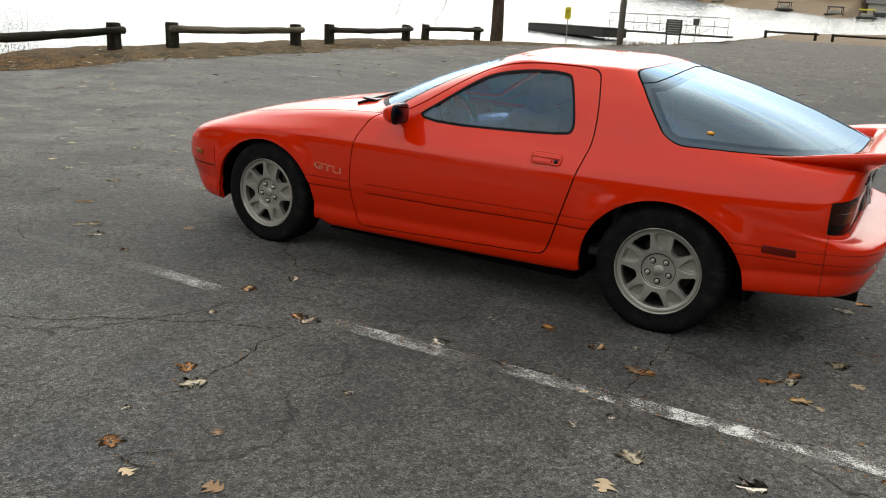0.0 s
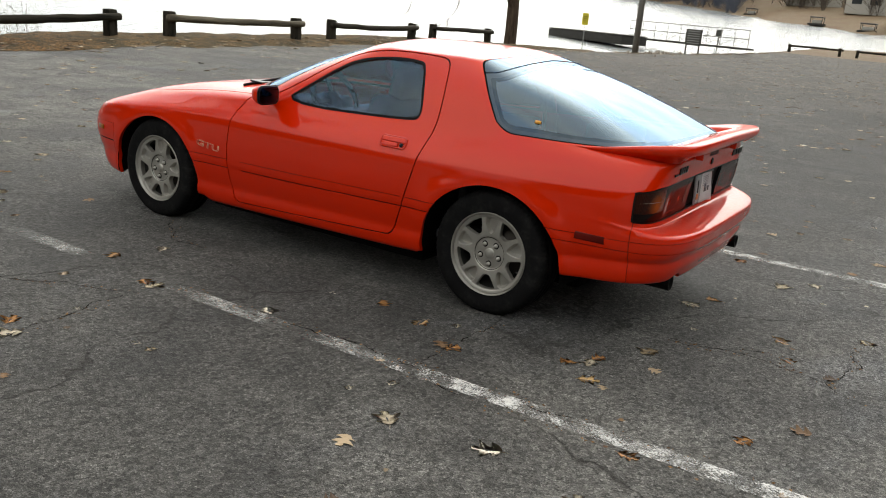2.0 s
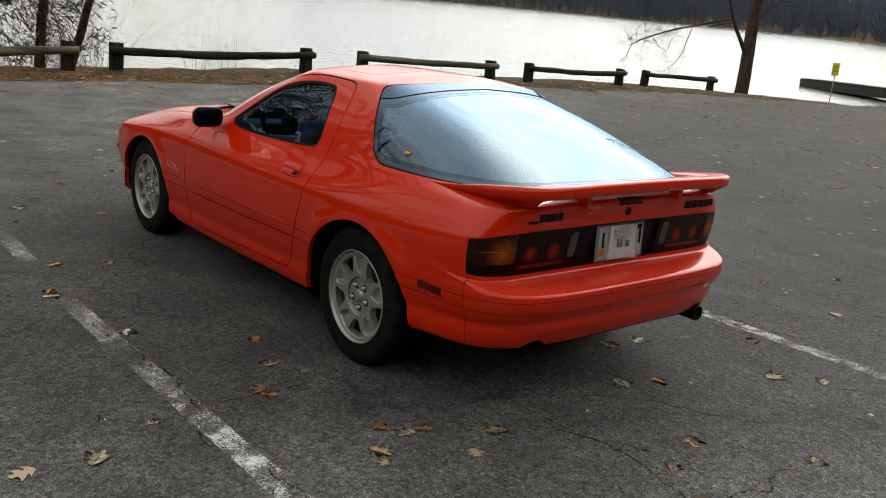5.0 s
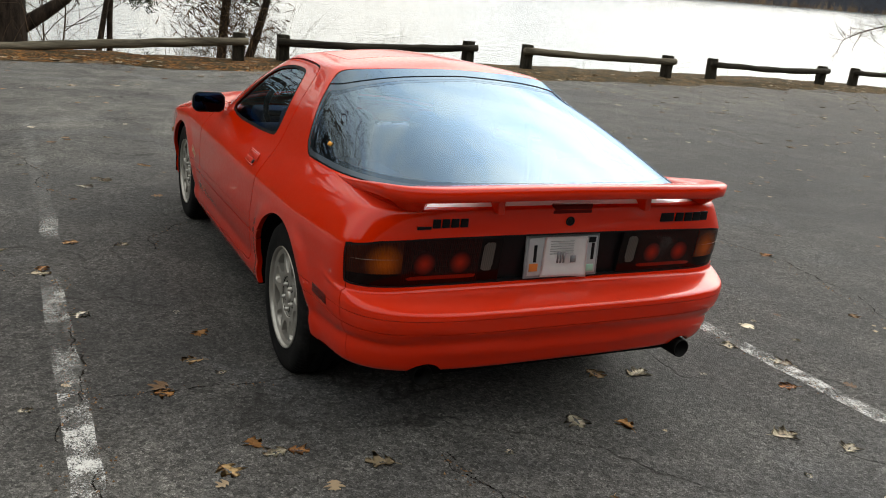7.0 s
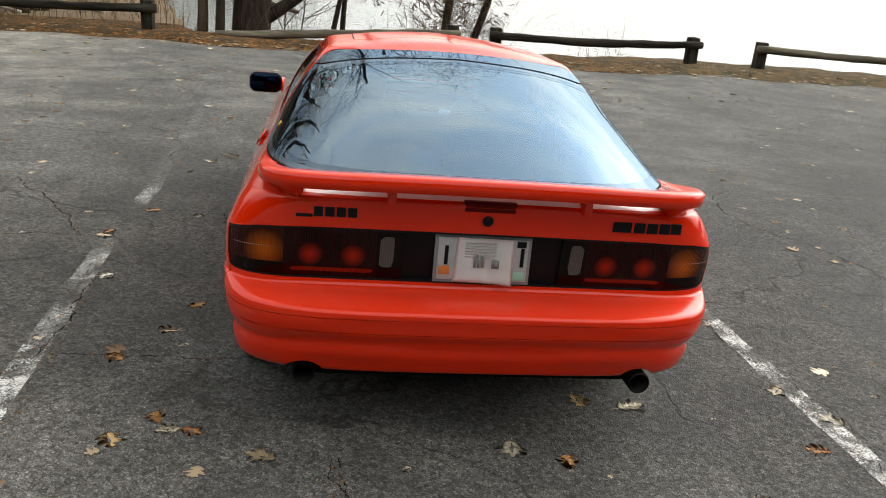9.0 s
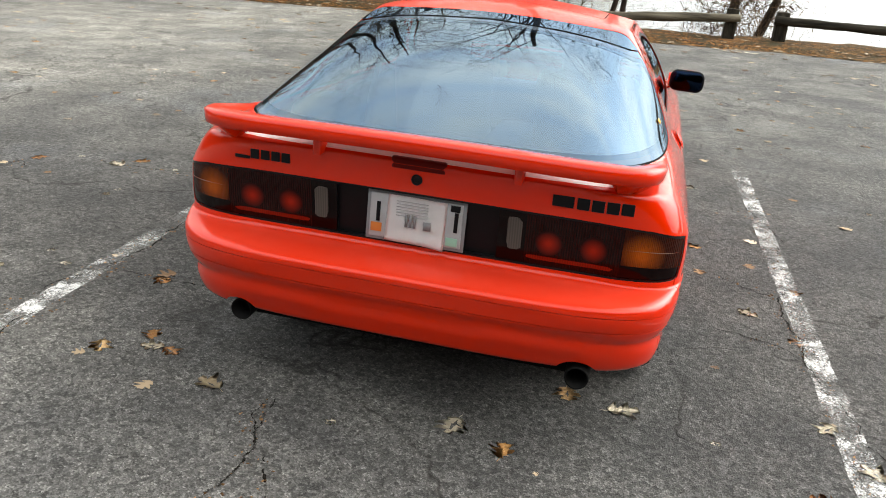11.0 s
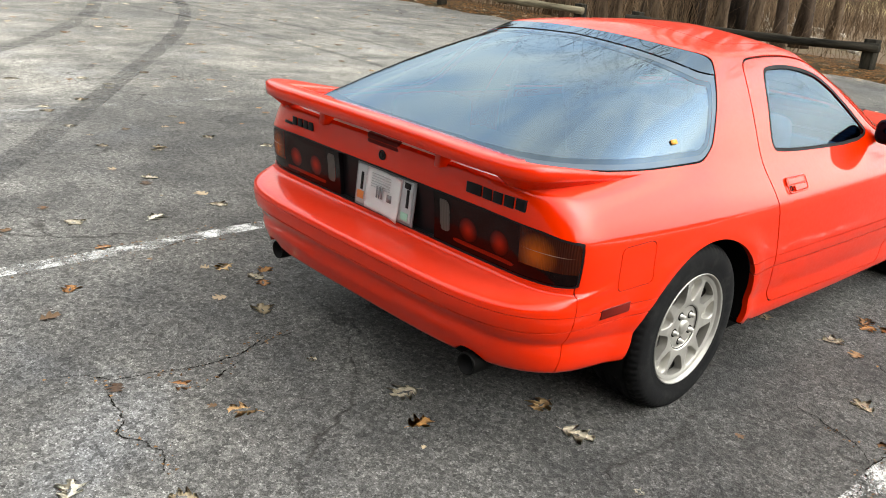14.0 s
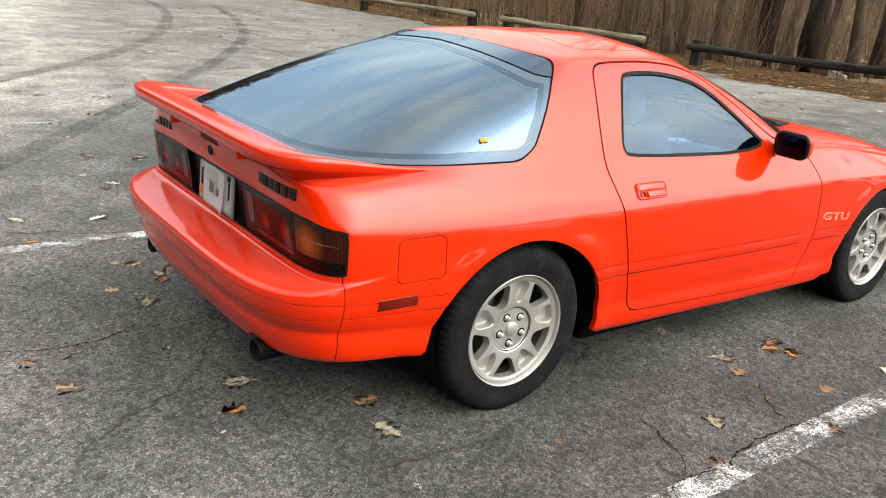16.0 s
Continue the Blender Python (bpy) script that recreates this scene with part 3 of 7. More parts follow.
def line_strip(name, a, b, width, material, label, jitter=0.008, lift=0.004):
    """A painted line as a thin ragged band."""
    a, b = np.array(a, float), np.array(b, float)
    L = np.linalg.norm(b - a)
    d = (b - a) / L
    nrm = np.array([-d[1], d[0]])
    n = max(4, int(L / 0.06))
    verts, faces = [], []
    for i in range(n + 1):
        c = a + d * (L * i / n)
        for s in (-1, 1):
            w = width / 2 + jitter * noise.noise((c[0] * 7, c[1] * 7, s * 3.0))
            p = c + nrm * s * w
            verts.append((p[0], p[1], float(lot_z(p[0], p[1])) + lift))
        if i:
            k = 2 * i
            faces.append((k - 2, k, k + 1, k - 1))
    ob = raw_mesh(name, verts, faces, material)
    return tagged(ob, label, "road marking", "parking lines", "structure")


WHITE = "worn white parking line on asphalt"
line_strip("parking_line", (-1.30, -1.64), (0.05, -1.595), 0.10, WORN, "faded white parking line on asphalt")
line_strip("parking_line", (0.05, -1.595), (3.6, -1.50), 0.10, LINE, WHITE)
line_strip("parking_line", (-7.2, -1.80), (-2.2, -1.62), 0.10, FAINT, "faded white parking line on asphalt")
line_strip("parking_line", (-2.45, -1.62), (-2.0, -1.63), 0.10, WORN, "faded white parking line on asphalt")
line_strip("parking_line", (-7.5, 0.95), (-3.4, 1.40), 0.10, FAINT, "faded white parking line on asphalt")
line_strip("parking_line", (-3.4, 1.40), (3.6, 1.56), 0.105, LINE, WHITE)
line_strip("parking_line", (-1.2, -4.72), (3.6, -4.72), 0.09, WORN, "faded white parking line on asphalt")
line_strip("parking_line", (-6.8, -4.6), (-1.2, -4.72), 0.09, FAINT, "faded white parking line on asphalt")
line_strip("parking_line", (-4.2, -8.0), (3.4, -7.85), 0.09, WORN, "faded white parking line on asphalt")
for k in (-3, -4, -5, -6):
    line_strip("parking_line", (-1.2, -1.55 + 3.05 * k), (3.4, -1.5 + 3.05 * k), 0.10, FAINT, "faded white parking line on asphalt")
for k in (1, 2, 3, 4, 5):
    line_strip("parking_line", (-3.2, 1.5 + 3.05 * k), (2.2, 1.6 + 3.05 * k), 0.10, FAINT, "faded white parking line on asphalt")
line_strip("parking_line", (-4.75, 2.3), (-5.3, 9.0), 0.12, FAINT, "faded white line crossing the asphalt")
line_strip("parking_line", (-7.3, -4.2), (-7.3, -1.2), 0.10, FAINT, "faded white line crossing the asphalt")


def crack(points, seed, width=0.010):
    """A jagged open crack: a narrow dark groove lining with raised crumbled lips."""
    rng = random.Random(seed)
    pts = [np.array(p, float) for p in points]
    for _ in range(5):
        nxt = [pts[0]]
        for a, b in zip(pts, pts[1:]):
            L = np.linalg.norm(b - a)
            m = (a + b) / 2 + np.array([-(b - a)[1], (b - a)[0]]) * rng.uniform(-0.13, 0.13)
            nxt += [m, b]
        pts = nxt
    verts, faces = [], []
    for i, p in enumerate(pts):
        q = pts[min(i + 1, len(pts) - 1)] - pts[max(i - 1, 0)]
        q = q / (np.linalg.norm(q) + 1e-9)
        n = np.array([-q[1], q[0]])
        w = width * rng.uniform(0.25, 1.0) * (0.3 + 0.7 * math.sin(math.pi * (i + 0.5) / len(pts)))
        for s in (-1, 1):
            c = p + n * s * w / 2
            verts.append((c[0], c[1], float(lot_z(c[0], c[1])) + 0.003))
        if i:
            k = 2 * i
            faces.append((k - 2, k, k + 1, k - 1))
    ob = raw_mesh("pavement_crack", verts, faces, CRACK)
    return tagged(ob, "dark open crack in the asphalt", "crack", "cracks", "structure")


CRACKS = [
    [(1.73, -0.57), (1.56, -0.43), (1.32, -0.37), (1.12, -0.36), (0.96, -0.45), (0.84, -0.44)], [(1.56, -0.43), (1.61, -0.30), (1.67, -0.11), (1.60, 0.04), (1.64, 0.20)],
    [(-0.39, 1.07), (-0.35, 1.24), (-0.25, 1.40)], [(-1.06, 1.13), (-0.9, 1.32), (-0.91, 1.41)], [(0.9, 1.50), (-0.14, 1.44), (-0.66, 1.38), (-1.35, 1.46), (-2.4, 1.36)],
    [(-1.27, -1.62), (-0.92, -1.62), (-0.37, -1.58), (0.4, -1.66), (1.3, -1.60)], [(-2.94, -1.46), (-3.32, -1.68), (-3.76, -1.59), (-4.6, -1.9)], [(-0.97, -2.87), (-1.07, -2.99), (-0.92, -2.97)],
    [(-1.32, -2.65), (-1.30, -2.22), (-1.34, -1.80)], [(-2.27, -0.80), (-1.97, -1.07), (-1.66, -1.07)], [(0.13, -1.52), (0.12, -1.15), (0.16, -0.87)], [(0.84, -0.42), (1.05, -0.40)],
    [(1.14, -0.32), (1.33, -0.22)], [(-2.5, -2.5), (-2.0, -2.15), (-1.34, -1.80)], [(-3.6, 3.0), (-2.4, 2.6), (-1.0, 3.0), (0.9, 2.6)], [(-6, -6), (-3, -5.2), (-0.5, -5.9), (2, -5.1)],
]
for k, c in enumerate(CRACKS):
    crack(c, k, 0.011 if k < 13 else 0.016)


def skid(points, width=0.25):
    """A dark tyre mark curving over the lot."""
    verts, faces = [], []
    pts = chaikin_open([np.array(p, float) for p in points], 4)
    for i, p in enumerate(pts):
        q = pts[min(i + 1, len(pts) - 1)] - pts[max(i - 1, 0)]
        q = q / np.linalg.norm(q)
        for s in (-1, 1):
            x, y = p[0] - q[1] * s * width / 2, p[1] + q[0] * s * width / 2
            verts.append((x, y, float(lot_z(x, y)) + 0.0045))
        if i:
            k = 2 * i
            faces.append((k - 2, k, k + 1, k - 1))
    ob = raw_mesh("tyre_mark", verts, faces, SKID)
    return tagged(ob, "dark curved tyre mark on the asphalt", "tyre mark", "tyre marks", "structure")


def skid_material():
    m = Mat("tyre_mark_rubber", (0.012, 0.012, 0.012), 0.7)
    w = m.noise(1.1, 6, 0.7)
    f = m.noise(200, 3, 0.7)
    m.alpha(m.ramp(m.math("ADD", m.math("MULTIPLY", w, 0.5), m.math("MULTIPLY", f, 0.5)), (0.38, 0.03), (0.66, 0.50)))
    return m.m


def chaikin_open(pts, rounds):
    for _ in range(rounds):
        pts = [pts[0]] + [a * w + b * (1 - w) for a, b in zip(pts, pts[1:]) for w in (0.75, 0.25)] + [pts[-1]]
    return pts


SKID = skid_material()
skid([(1.9, -5.2), (0.67, -6.7), (-0.38, -7.95), (-1.32, -9.2), (-2.4, -11.0), (-3.3, -13.0), (-4.6, -16.5), (-5.4, -19.8), (-5.8, -23)], 0.23)
skid([(1.9, -2.1), (1.23, -2.99), (0.29, -4.29), (-0.49, -5.47), (-1.32, -6.68), (-2.4, -8.3), (-3.5, -10.1), (-4.8, -12.7), (-5.7, -15.2), (-6.6, -18), (-7.5, -21.5)], 0.20)
skid([(0.4, -15.4), (-1.0, -15.3), (-2.5, -14.6), (-3.5, -13.2), (-4.0, -11.0), (-4.2, -8.6), (-4.1, -6.0)], 0.11)
skid([(-2.2, -15.9), (-3.4, -15.4), (-4.3, -14.5), (-5.0, -12.8), (-5.4, -10.2), (-5.5, -7.5)], 0.10)

# ---- timber rails along the lakeside ----
RAIL = "low timber barrier of round log on two square posts"


def rail(a, b, log_mat, fallen=False, seed=0):
    rng = random.Random(seed)
    base = [float(lot_z(*p)) - 0.05 for p in (a, b)]
    mid = ((a[0] + b[0]) / 2, (a[1] + b[1]) / 2)
    top = empty("timber_rail", (mid[0], mid[1], sum(base) / 2))
    for (x, y), z0, keep in ((a, base[0], not fallen), (b, base[1], True)):
        if not keep:
            continue
        bm = bmesh.new()
        box(bm, (0.20, 0.21, 0.66), (x - mid[0], y - mid[1], z0 - top.location.z + 0.30), (rng.uniform(-2, 2), rng.uniform(-2, 2), rng.uniform(-8, 8)), 0.015)
        for v in bm.verts:
            v.co += Vector((noise.noise(v.co * 9), noise.noise(v.co * 9 + Vector((5, 0, 0))), 0)) * 0.012
        part("post", bm, POSTWOOD, top)
    n = 14
    pts, rad = [], []
    sag = rng.uniform(-0.05, 0.01)
    for i in range(n + 1):
        s = -0.035 + 1.07 * i / n
        z = (base[0] * (1 - s) + base[1] * s) + 0.49 + sag * math.sin(math.pi * min(1, max(0, s)))
        if fallen:
            z = base[0] + 0.12 + (base[1] + 0.48 - base[0] - 0.12) * s
        pts.append((a[0] + (b[0] - a[0]) * s - mid[0] + 0.13 + 0.012 * rng.uniform(-1, 1), a[1] + (b[1] - a[1]) * s - mid[1], z - top.location.z + 0.008 * rng.uniform(-1, 1)))
        rad.append(0.078 + 0.008 * rng.uniform(-1, 1))
    bm = tube(bmesh.new(), pts, rad, 12)
    part("log", bm, LOGDARK if log_mat is POSTWOOD else log_mat, top)
    return tagged(top, RAIL if not fallen else "timber barrier log fallen at one end, resting on a post", "barrier", "timber rails")


rail((-13.3, -22.6), (-13.3, -16.6), LOGTAN, seed=1)
rail((-13.3, -15.0), (-13.3, -10.3), LOGTAN, seed=2)
rail((-13.4, -8.8), (-13.4, -3.8), POSTWOOD, seed=3)
rail((-13.4, -2.4), (-13.4, 1.93), LOGWOOD, fallen=True, seed=4)
rail((-13.4, 2.80), (-13.4, 6.90), POSTWOOD, seed=5)
rail((-13.4, 8.4), (-13.4, 12.45), LOGWOOD, seed=6)
rail((-13.6, 14.1), (-14.1, 18.7), POSTWOOD, seed=7)
rail((-14.6, 20.7), (-15.2, 25.6), POSTWOOD, seed=8)
rail((-11.1, 64.5), (-7.6, 64.8), POSTWOOD, seed=9)
rail((-6.4, 64.8), (-1.4, 65.2), POSTWOOD, seed=10)
rail((0.2, 65.4), (5.2, 65.8), POSTWOOD, seed=11)

# ---- trees ----


def grow(bm, start, way, length, radius, depth, rng, kids=3, wobble=0.16, twig=0.006, lean=0.25):
    """A limb and its branches, as tapered tubes."""
    n = 6 if depth > 1 else 4
    pts, rad = [Vector(start)], [radius]
    d = Vector(way).normalized()
    for i in range(n):
        d = (d + Vector((rng.uniform(-1, 1), rng.uniform(-1, 1), rng.uniform(-0.6, 1.0) * lean * 2)) * wobble).normalized()
        pts.append(pts[-1] + d * (length / n))
        rad.append(max(twig * 0.5, radius * (1 - 0.62 * (i + 1) / n)))
    tube(bm, pts, rad, 9 if radius > 0.1 else (5 if radius > 0.02 else 3), cap=False)
    if depth <= 0:
        return
    for k in range(kids):
        i = rng.randint(max(1, n // 2 - 1), n)
        a = rng.uniform(0, 2 * math.pi)
        side = d.orthogonal().normalized()
        side = (side * math.cos(a) + d.cross(side) * math.sin(a)).normalized()
        w = (d * rng.uniform(0.35, 0.9) + side * rng.uniform(0.6, 1.0) + Vector((0, 0, rng.uniform(-0.25, 0.25))))
        grow(bm, pts[i], w, length * rng.uniform(0.5, 0.75), max(twig, rad[i] * rng.uniform(0.5, 0.75)), depth - 1, rng, kids, wobble, twig, lean)


def tree(x, y, height, radius, material, label, seed, depth=3, fork=0.4, kids=3, name="bare_tree", limbs=(), tilt=(0, 0), thin=0.12, boughs=(), reach=1.0, crook=0.16, bow=0.05):
    rng = random.Random(seed)
    z = float(ground_z(x, y)) - 0.1
    top = empty(name, (x, y, z))
    bm = bmesh.new()
    n = 12
    pts, rad = [], []
    bend = Vector((rng.uniform(-1, 1), rng.uniform(-1, 1), 0)) * bow * height
    slant = Vector((tilt[0], tilt[1], 0)) * height
    for i in range(n + 1):
        s = i / n
        pts.append(Vector((0, 0, height * s)) + bend * s * s + slant * s + Vector((rng.uniform(-1, 1), rng.uniform(-1, 1), 0)) * 0.012 * height * s)
        flare = 1 + 0.55 * math.exp(-s * height / 0.35)
        rad.append(radius * flare * (1 - 0.8 * s))
    tube(bm, pts, rad, 14)
    part("trunk", bm, material, top)
    crown = bmesh.new()
    for k in range(int(height * 1.1) + 3):
        s = rng.uniform(fork, 0.98)
        i = min(n - 1, int(s * n))
        p = pts[i].lerp(pts[i + 1], s * n - i)
        a = rng.uniform(0, 2 * math.pi)
        w = Vector((math.cos(a), math.sin(a), rng.uniform(0.15, 0.9)))
        grow(crown, p, w, reach * height * rng.uniform(0.25, 0.42) * (1.25 - s * 0.6), min(thin, max(0.012, radius * (1 - 0.8 * s) * rng.uniform(0.22, 0.4))), depth - 1, rng, kids, crook)
    for (s, way, length, r) in limbs:
        i = min(n - 1, int(s * n))
        grow(crown, pts[i].lerp(pts[i + 1], s * n - i), way, length, r, depth, rng, kids + 1, 0.14, 0.006, 0.0)
    for way, r, twigs in boughs:
        line = chaikin_open([np.array(p, float) for p in way], 3)
        line = [Vector(p) - Vector((x, y, z)) for p in line]
        m = len(line)
        tube(crown, line, [r * (1 - 0.8 * i / m) for i in range(m)], 7, cap=False)
        for k in range(twigs):
            i = rng.randint(m // 3, m - 2)
            d = (line[i + 1] - line[i]).normalized()
            w = d * rng.uniform(0.3, 1.0) + Vector((rng.uniform(-0.5, 0.5), rng.uniform(-0.3, 0.3), rng.uniform(-1.0, 0.8)))
            grow(crown, line[i], w, rng.uniform(0.4, 1.2), r * 0.28, 2, rng, 3, 0.28, 0.004, -0.1)
    part("crown", crown, material, top)
    return tagged(top, label, "tree", "bare trees")


# the tree by the rail's end, with a low limb reaching along the shore
tree(-17.2, 31.2, 16.0, 0.33, BARK_BROWN, "bare brown-barked tree at the water's edge", 21, 3, 0.36, 3, tilt=(0, 0.012), bow=0.0, boughs=(
    (((-17.2, 31.05, 1.7), (-17.25, 30.55, 2.25), (-17.3, 29.9, 2.9), (-17.3, 29.2, 3.8), (-17.4, 28.3, 6.5)), 0.11, 6),
    (((-17.3, 29.6, 3.05), (-17.2, 28.6, 2.95), (-17.2, 27.2, 2.65), (-17.2, 25.8, 2.42), (-17.2, 24.9, 2.2), (-17.2, 23.9, 1.95), (-17.2, 23.0, 1.6)), 0.055, 34),
    (((-17.2, 26.8, 2.55), (-17.2, 26.5, 1.9), (-17.2, 26.3, 1.3), (-17.2, 25.4, 0.8)), 0.022, 8),
    (((-17.2, 31.3, 3.2), (-17.1, 32.3, 3.9), (-17.0, 33.8, 4.6)), 0.07, 5)))
tree(-15.9, 2.0, 7.5, 0.13, BARK_DARK, "slim dark tree with tangled twigs behind the rail", 22, 4, 0.06, 4, tilt=(0, 0.07), thin=0.016, reach=0.38, crook=0.4, bow=0.01)
tree(-15.9, 2.3, 6.5, 0.115, BARK_DARK, "slim leaning dark tree with tangled twigs behind the rail", 23, 4, 0.06, 4, tilt=(0, 0.30), thin=0.016, reach=0.38, crook=0.4, bow=0.01)
tree(-16.0, -2.15, 15.0, 0.46, BARK_DARK, "thick dark tree with a heavy low limb beside the fallen rail", 24, 4, 0.28, 3, thin=0.05, boughs=(
    (((-16.0, -2.0, 0.2), (-16.0, -1.62, 0.45), (-16.0, -1.2, 0.75), (-16.0, -0.8, 1.1), (-16.1, -0.2, 1.9), (-16.3, 0.6, 3.4)), 0.19, 6),))
tree(-15.5, -3.12, 8.0, 0.125, BARK_BROWN, "brown straight tree behind the lakeside rail", 25, 3, 0.35, thin=0.025)
tree(-15.5, -2.72, 8.0, 0.115, BARK_DARK, "dark straight tree behind the lakeside rail", 26, 3, 0.35, thin=0.025)
tree(-16.2, -0.62, 8.0, 0.075, BARK_DARK, "thin dark sapling leaning above the water", 27, 3, 0.35, tilt=(0, 0.14), thin=0.015)
tree(-16.4, -0.35, 8.0, 0.08, BARK_DARK, "thin dark sapling above the water", 28, 3, 0.35, tilt=(0, 0.10), thin=0.015)
tree(-16.2, -1.4, 5.0, 0.024, BARK_BROWN, "very thin sapling above the water", 29, 2, 0.2)
tree(-16.2, -1.1, 5.0, 0.026, BARK_BROWN, "very thin sapling above the water", 30, 2, 0.2, tilt=(0, 0.04))

rng = random.Random(77)
count = 0
while count < 84:
    x, y = (rng.uniform(-46, -15.0) if count < 40 else rng.uniform(-24, -14.6)), rng.uniform(-46, -4.6)
    if x > -16 and rng.random() < 0.5:
        continue
    # little stands between the clearing and the lot, nothing in the water
    if y > 1.0 + 0.236 * (x - 2.8) or (y > 1.7 + 0.42 * (x - 2.7) and rng.random() < 0.85):
        continue
    tree(x, y, rng.uniform(12, 17) if y > -11 else rng.uniform(4.5, 7), rng.uniform(0.06, 0.2), rng.choice((BARK_BROWN, BARK_WARM, BARK_GREY, BARK_WARM)), "bare winter tree in the brown woods", 100 + count, 2, 0.34, 3, tilt=(rng.gauss(0, 0.05), rng.gauss(0, 0.05)), thin=0.03)
    count += 1


# tall bare trees that the side windows mirror
for k, (x, y, h) in enumerate(((-16.6, -8.2, 17), (-18.4, -10.6, 20), (-23.5, -14.2, 22), (-20.0, -9.8, 18))):
    tree(x, y, h, 0.19 + 0.02 * (k % 3), BARK_DARK, "tall dark bare tree behind the lakeside rail", 500 + k, 4, 0.34, 3, tilt=(0.02 * (k % 3 - 1), 0.02 * (k % 2)), thin=0.06, crook=0.22)


rng = random.Random(55)
for k in range(11):
    y = -6.9 - 0.7 * k + rng.uniform(-0.3, 0.3)
    tree(-15.1 - rng.random() * 1.8, y, rng.uniform(8, 10), rng.uniform(0.07, 0.16), rng.choice((BARK_BROWN, BARK_WARM)), "brown bare trunk standing behind the lakeside rail", 300 + k, 2, 0.30, 3, tilt=(rng.gauss(0, 0.04), rng.gauss(0, 0.09)), thin=0.03, crook=0.3)


def stems(name, box_x, box_y, number, height, label, seed, spread=0.3, thick=1.0):
    """A thicket of thin bare stems."""
    rng = random.Random(seed)
    verts, faces = [], []
    while number > 0:
        x, y = rng.uniform(*box_x), rng.uniform(*box_y)
        number -= 1
        if x < -17 and y > 1.0 + 0.236 * (x - 2.8):
            continue
        z = float(ground_z(x, y)) - 0.05
        h = height * rng.uniform(0.35, 1.0)
        r = rng.uniform(0.004, 0.014) * thick
        dx, dy = rng.gauss(0, spread) * h, rng.gauss(0, spread) * h
        last = None
        for k in range(4):
            s = k / 3
            cx, cy, cz = x + dx * s ** 1.4 + rng.uniform(-0.04, 0.04), y + dy * s ** 1.4 + rng.uniform(-0.04, 0.04), z + h * s * (1 - 0.12 * s)
            rr = r * (1 - 0.75 * s)
            i = len(verts)
            for a in (0.3, 2.4, 4.5):
                verts.append((cx + rr * math.cos(a), cy + rr * math.sin(a), cz))
            if last is not None:
                for q in range(3):
                    faces.append((last + q, last + (q + 1) % 3, i + (q + 1) % 3, i + q))
            last = i
    ob = raw_mesh(name, verts, faces, TWIG)
    return tagged(ob, label, "brush", kind="stuff")


stems("low_brush", (-30, -14.4), (-9, -3.3), 750, 1.5, "thin arching brown brush on the wood floor", 9, 0.5, 0.7)
stems("brush_thicket", (-34, -14.6), (-34, -8.6), 9000, 2.6, "tangled brown winter brush in the woods", 3, 0.22, 1.1)
stems("shoreline_stems", (-16.8, -14.4), (-3.4, 2.9), 170, 1.5, "thin bare stems at the water's edge", 4, 0.3, 0.5)
stems("shoreline_shrub", (-15.2, -14.5), (4.7, 6.1), 60, 1.2, "small bare shrub behind the timber rail", 6, 0.4, 0.4)
stems("tangled_shrub", (-16.4, -14.8), (1.3, 3.3), 360, 2.4, "tangled bare shrub round slim trees", 5, 0.42, 0.4)
stems("shoreline_weeds", (-16.5, -14.3), (-3, 26), 260, 0.4, "dry weeds along the bank", 8, 0.4, 0.5)


def fallen_wood(name, way, r, material, label):
    """A bare trunk or branch lying where it fell, with the stubs of a few side branches."""
    rng = random.Random(len(label))
    line = [Vector(p) for p in chaikin_open([np.array(p, float) for p in way], 2)]
    o = line[0].copy()
    bm = bmesh.new()
    m = len(line)
    tube(bm, [p - o for p in line], [r * (1 - 0.65 * i / m) for i in range(m)], 8)
    for k in range(5):
        i = rng.randint(m // 3, m - 2)
        grow(bm, line[i] - o, (line[i + 1] - line[i]).normalized() + Vector((rng.uniform(-0.6, 0.6), rng.uniform(-0.6, 0.6), rng.uniform(0.1, 0.8))), r * 8, r * 0.35, 1, rng, 2, 0.25)
    ob = part(name, bm, material, None)
    ob.location = o
    return tagged(ob, label, "fallen wood")


fallen_wood("fallen_tree", ((-56.4, -8.0, -0.75), (-51.5, -5.8, -0.8), (-47.0, -3.8, -0.85), (-43.0, -2.0, -1.0)), 0.26, BARK_BROWN, "fallen bare tree trunk lying in the shallow water")
for a, b, r in (((-17.6, -5.6), (-19.2, -7.9), 0.045), ((-20.4, -7.4), (-20.9, -10.6), 0.06), ((-16.3, -7.0), (-17.5, -8.6), 0.04), ((-24.0, -8.6), (-25.6, -12.0), 0.07)):
    mid = ((a[0] + b[0]) / 2 + 0.15, (a[1] + b[1]) / 2)
    fallen_wood("fallen_branch", [(x, y, float(ground_z(x, y)) + 0.05 + lift) for (x, y), lift in ((a, 0.0), (mid, 0.10), (b, 0.03))], r, BARK_PALE, "pale bare fallen branch on the wood floor")


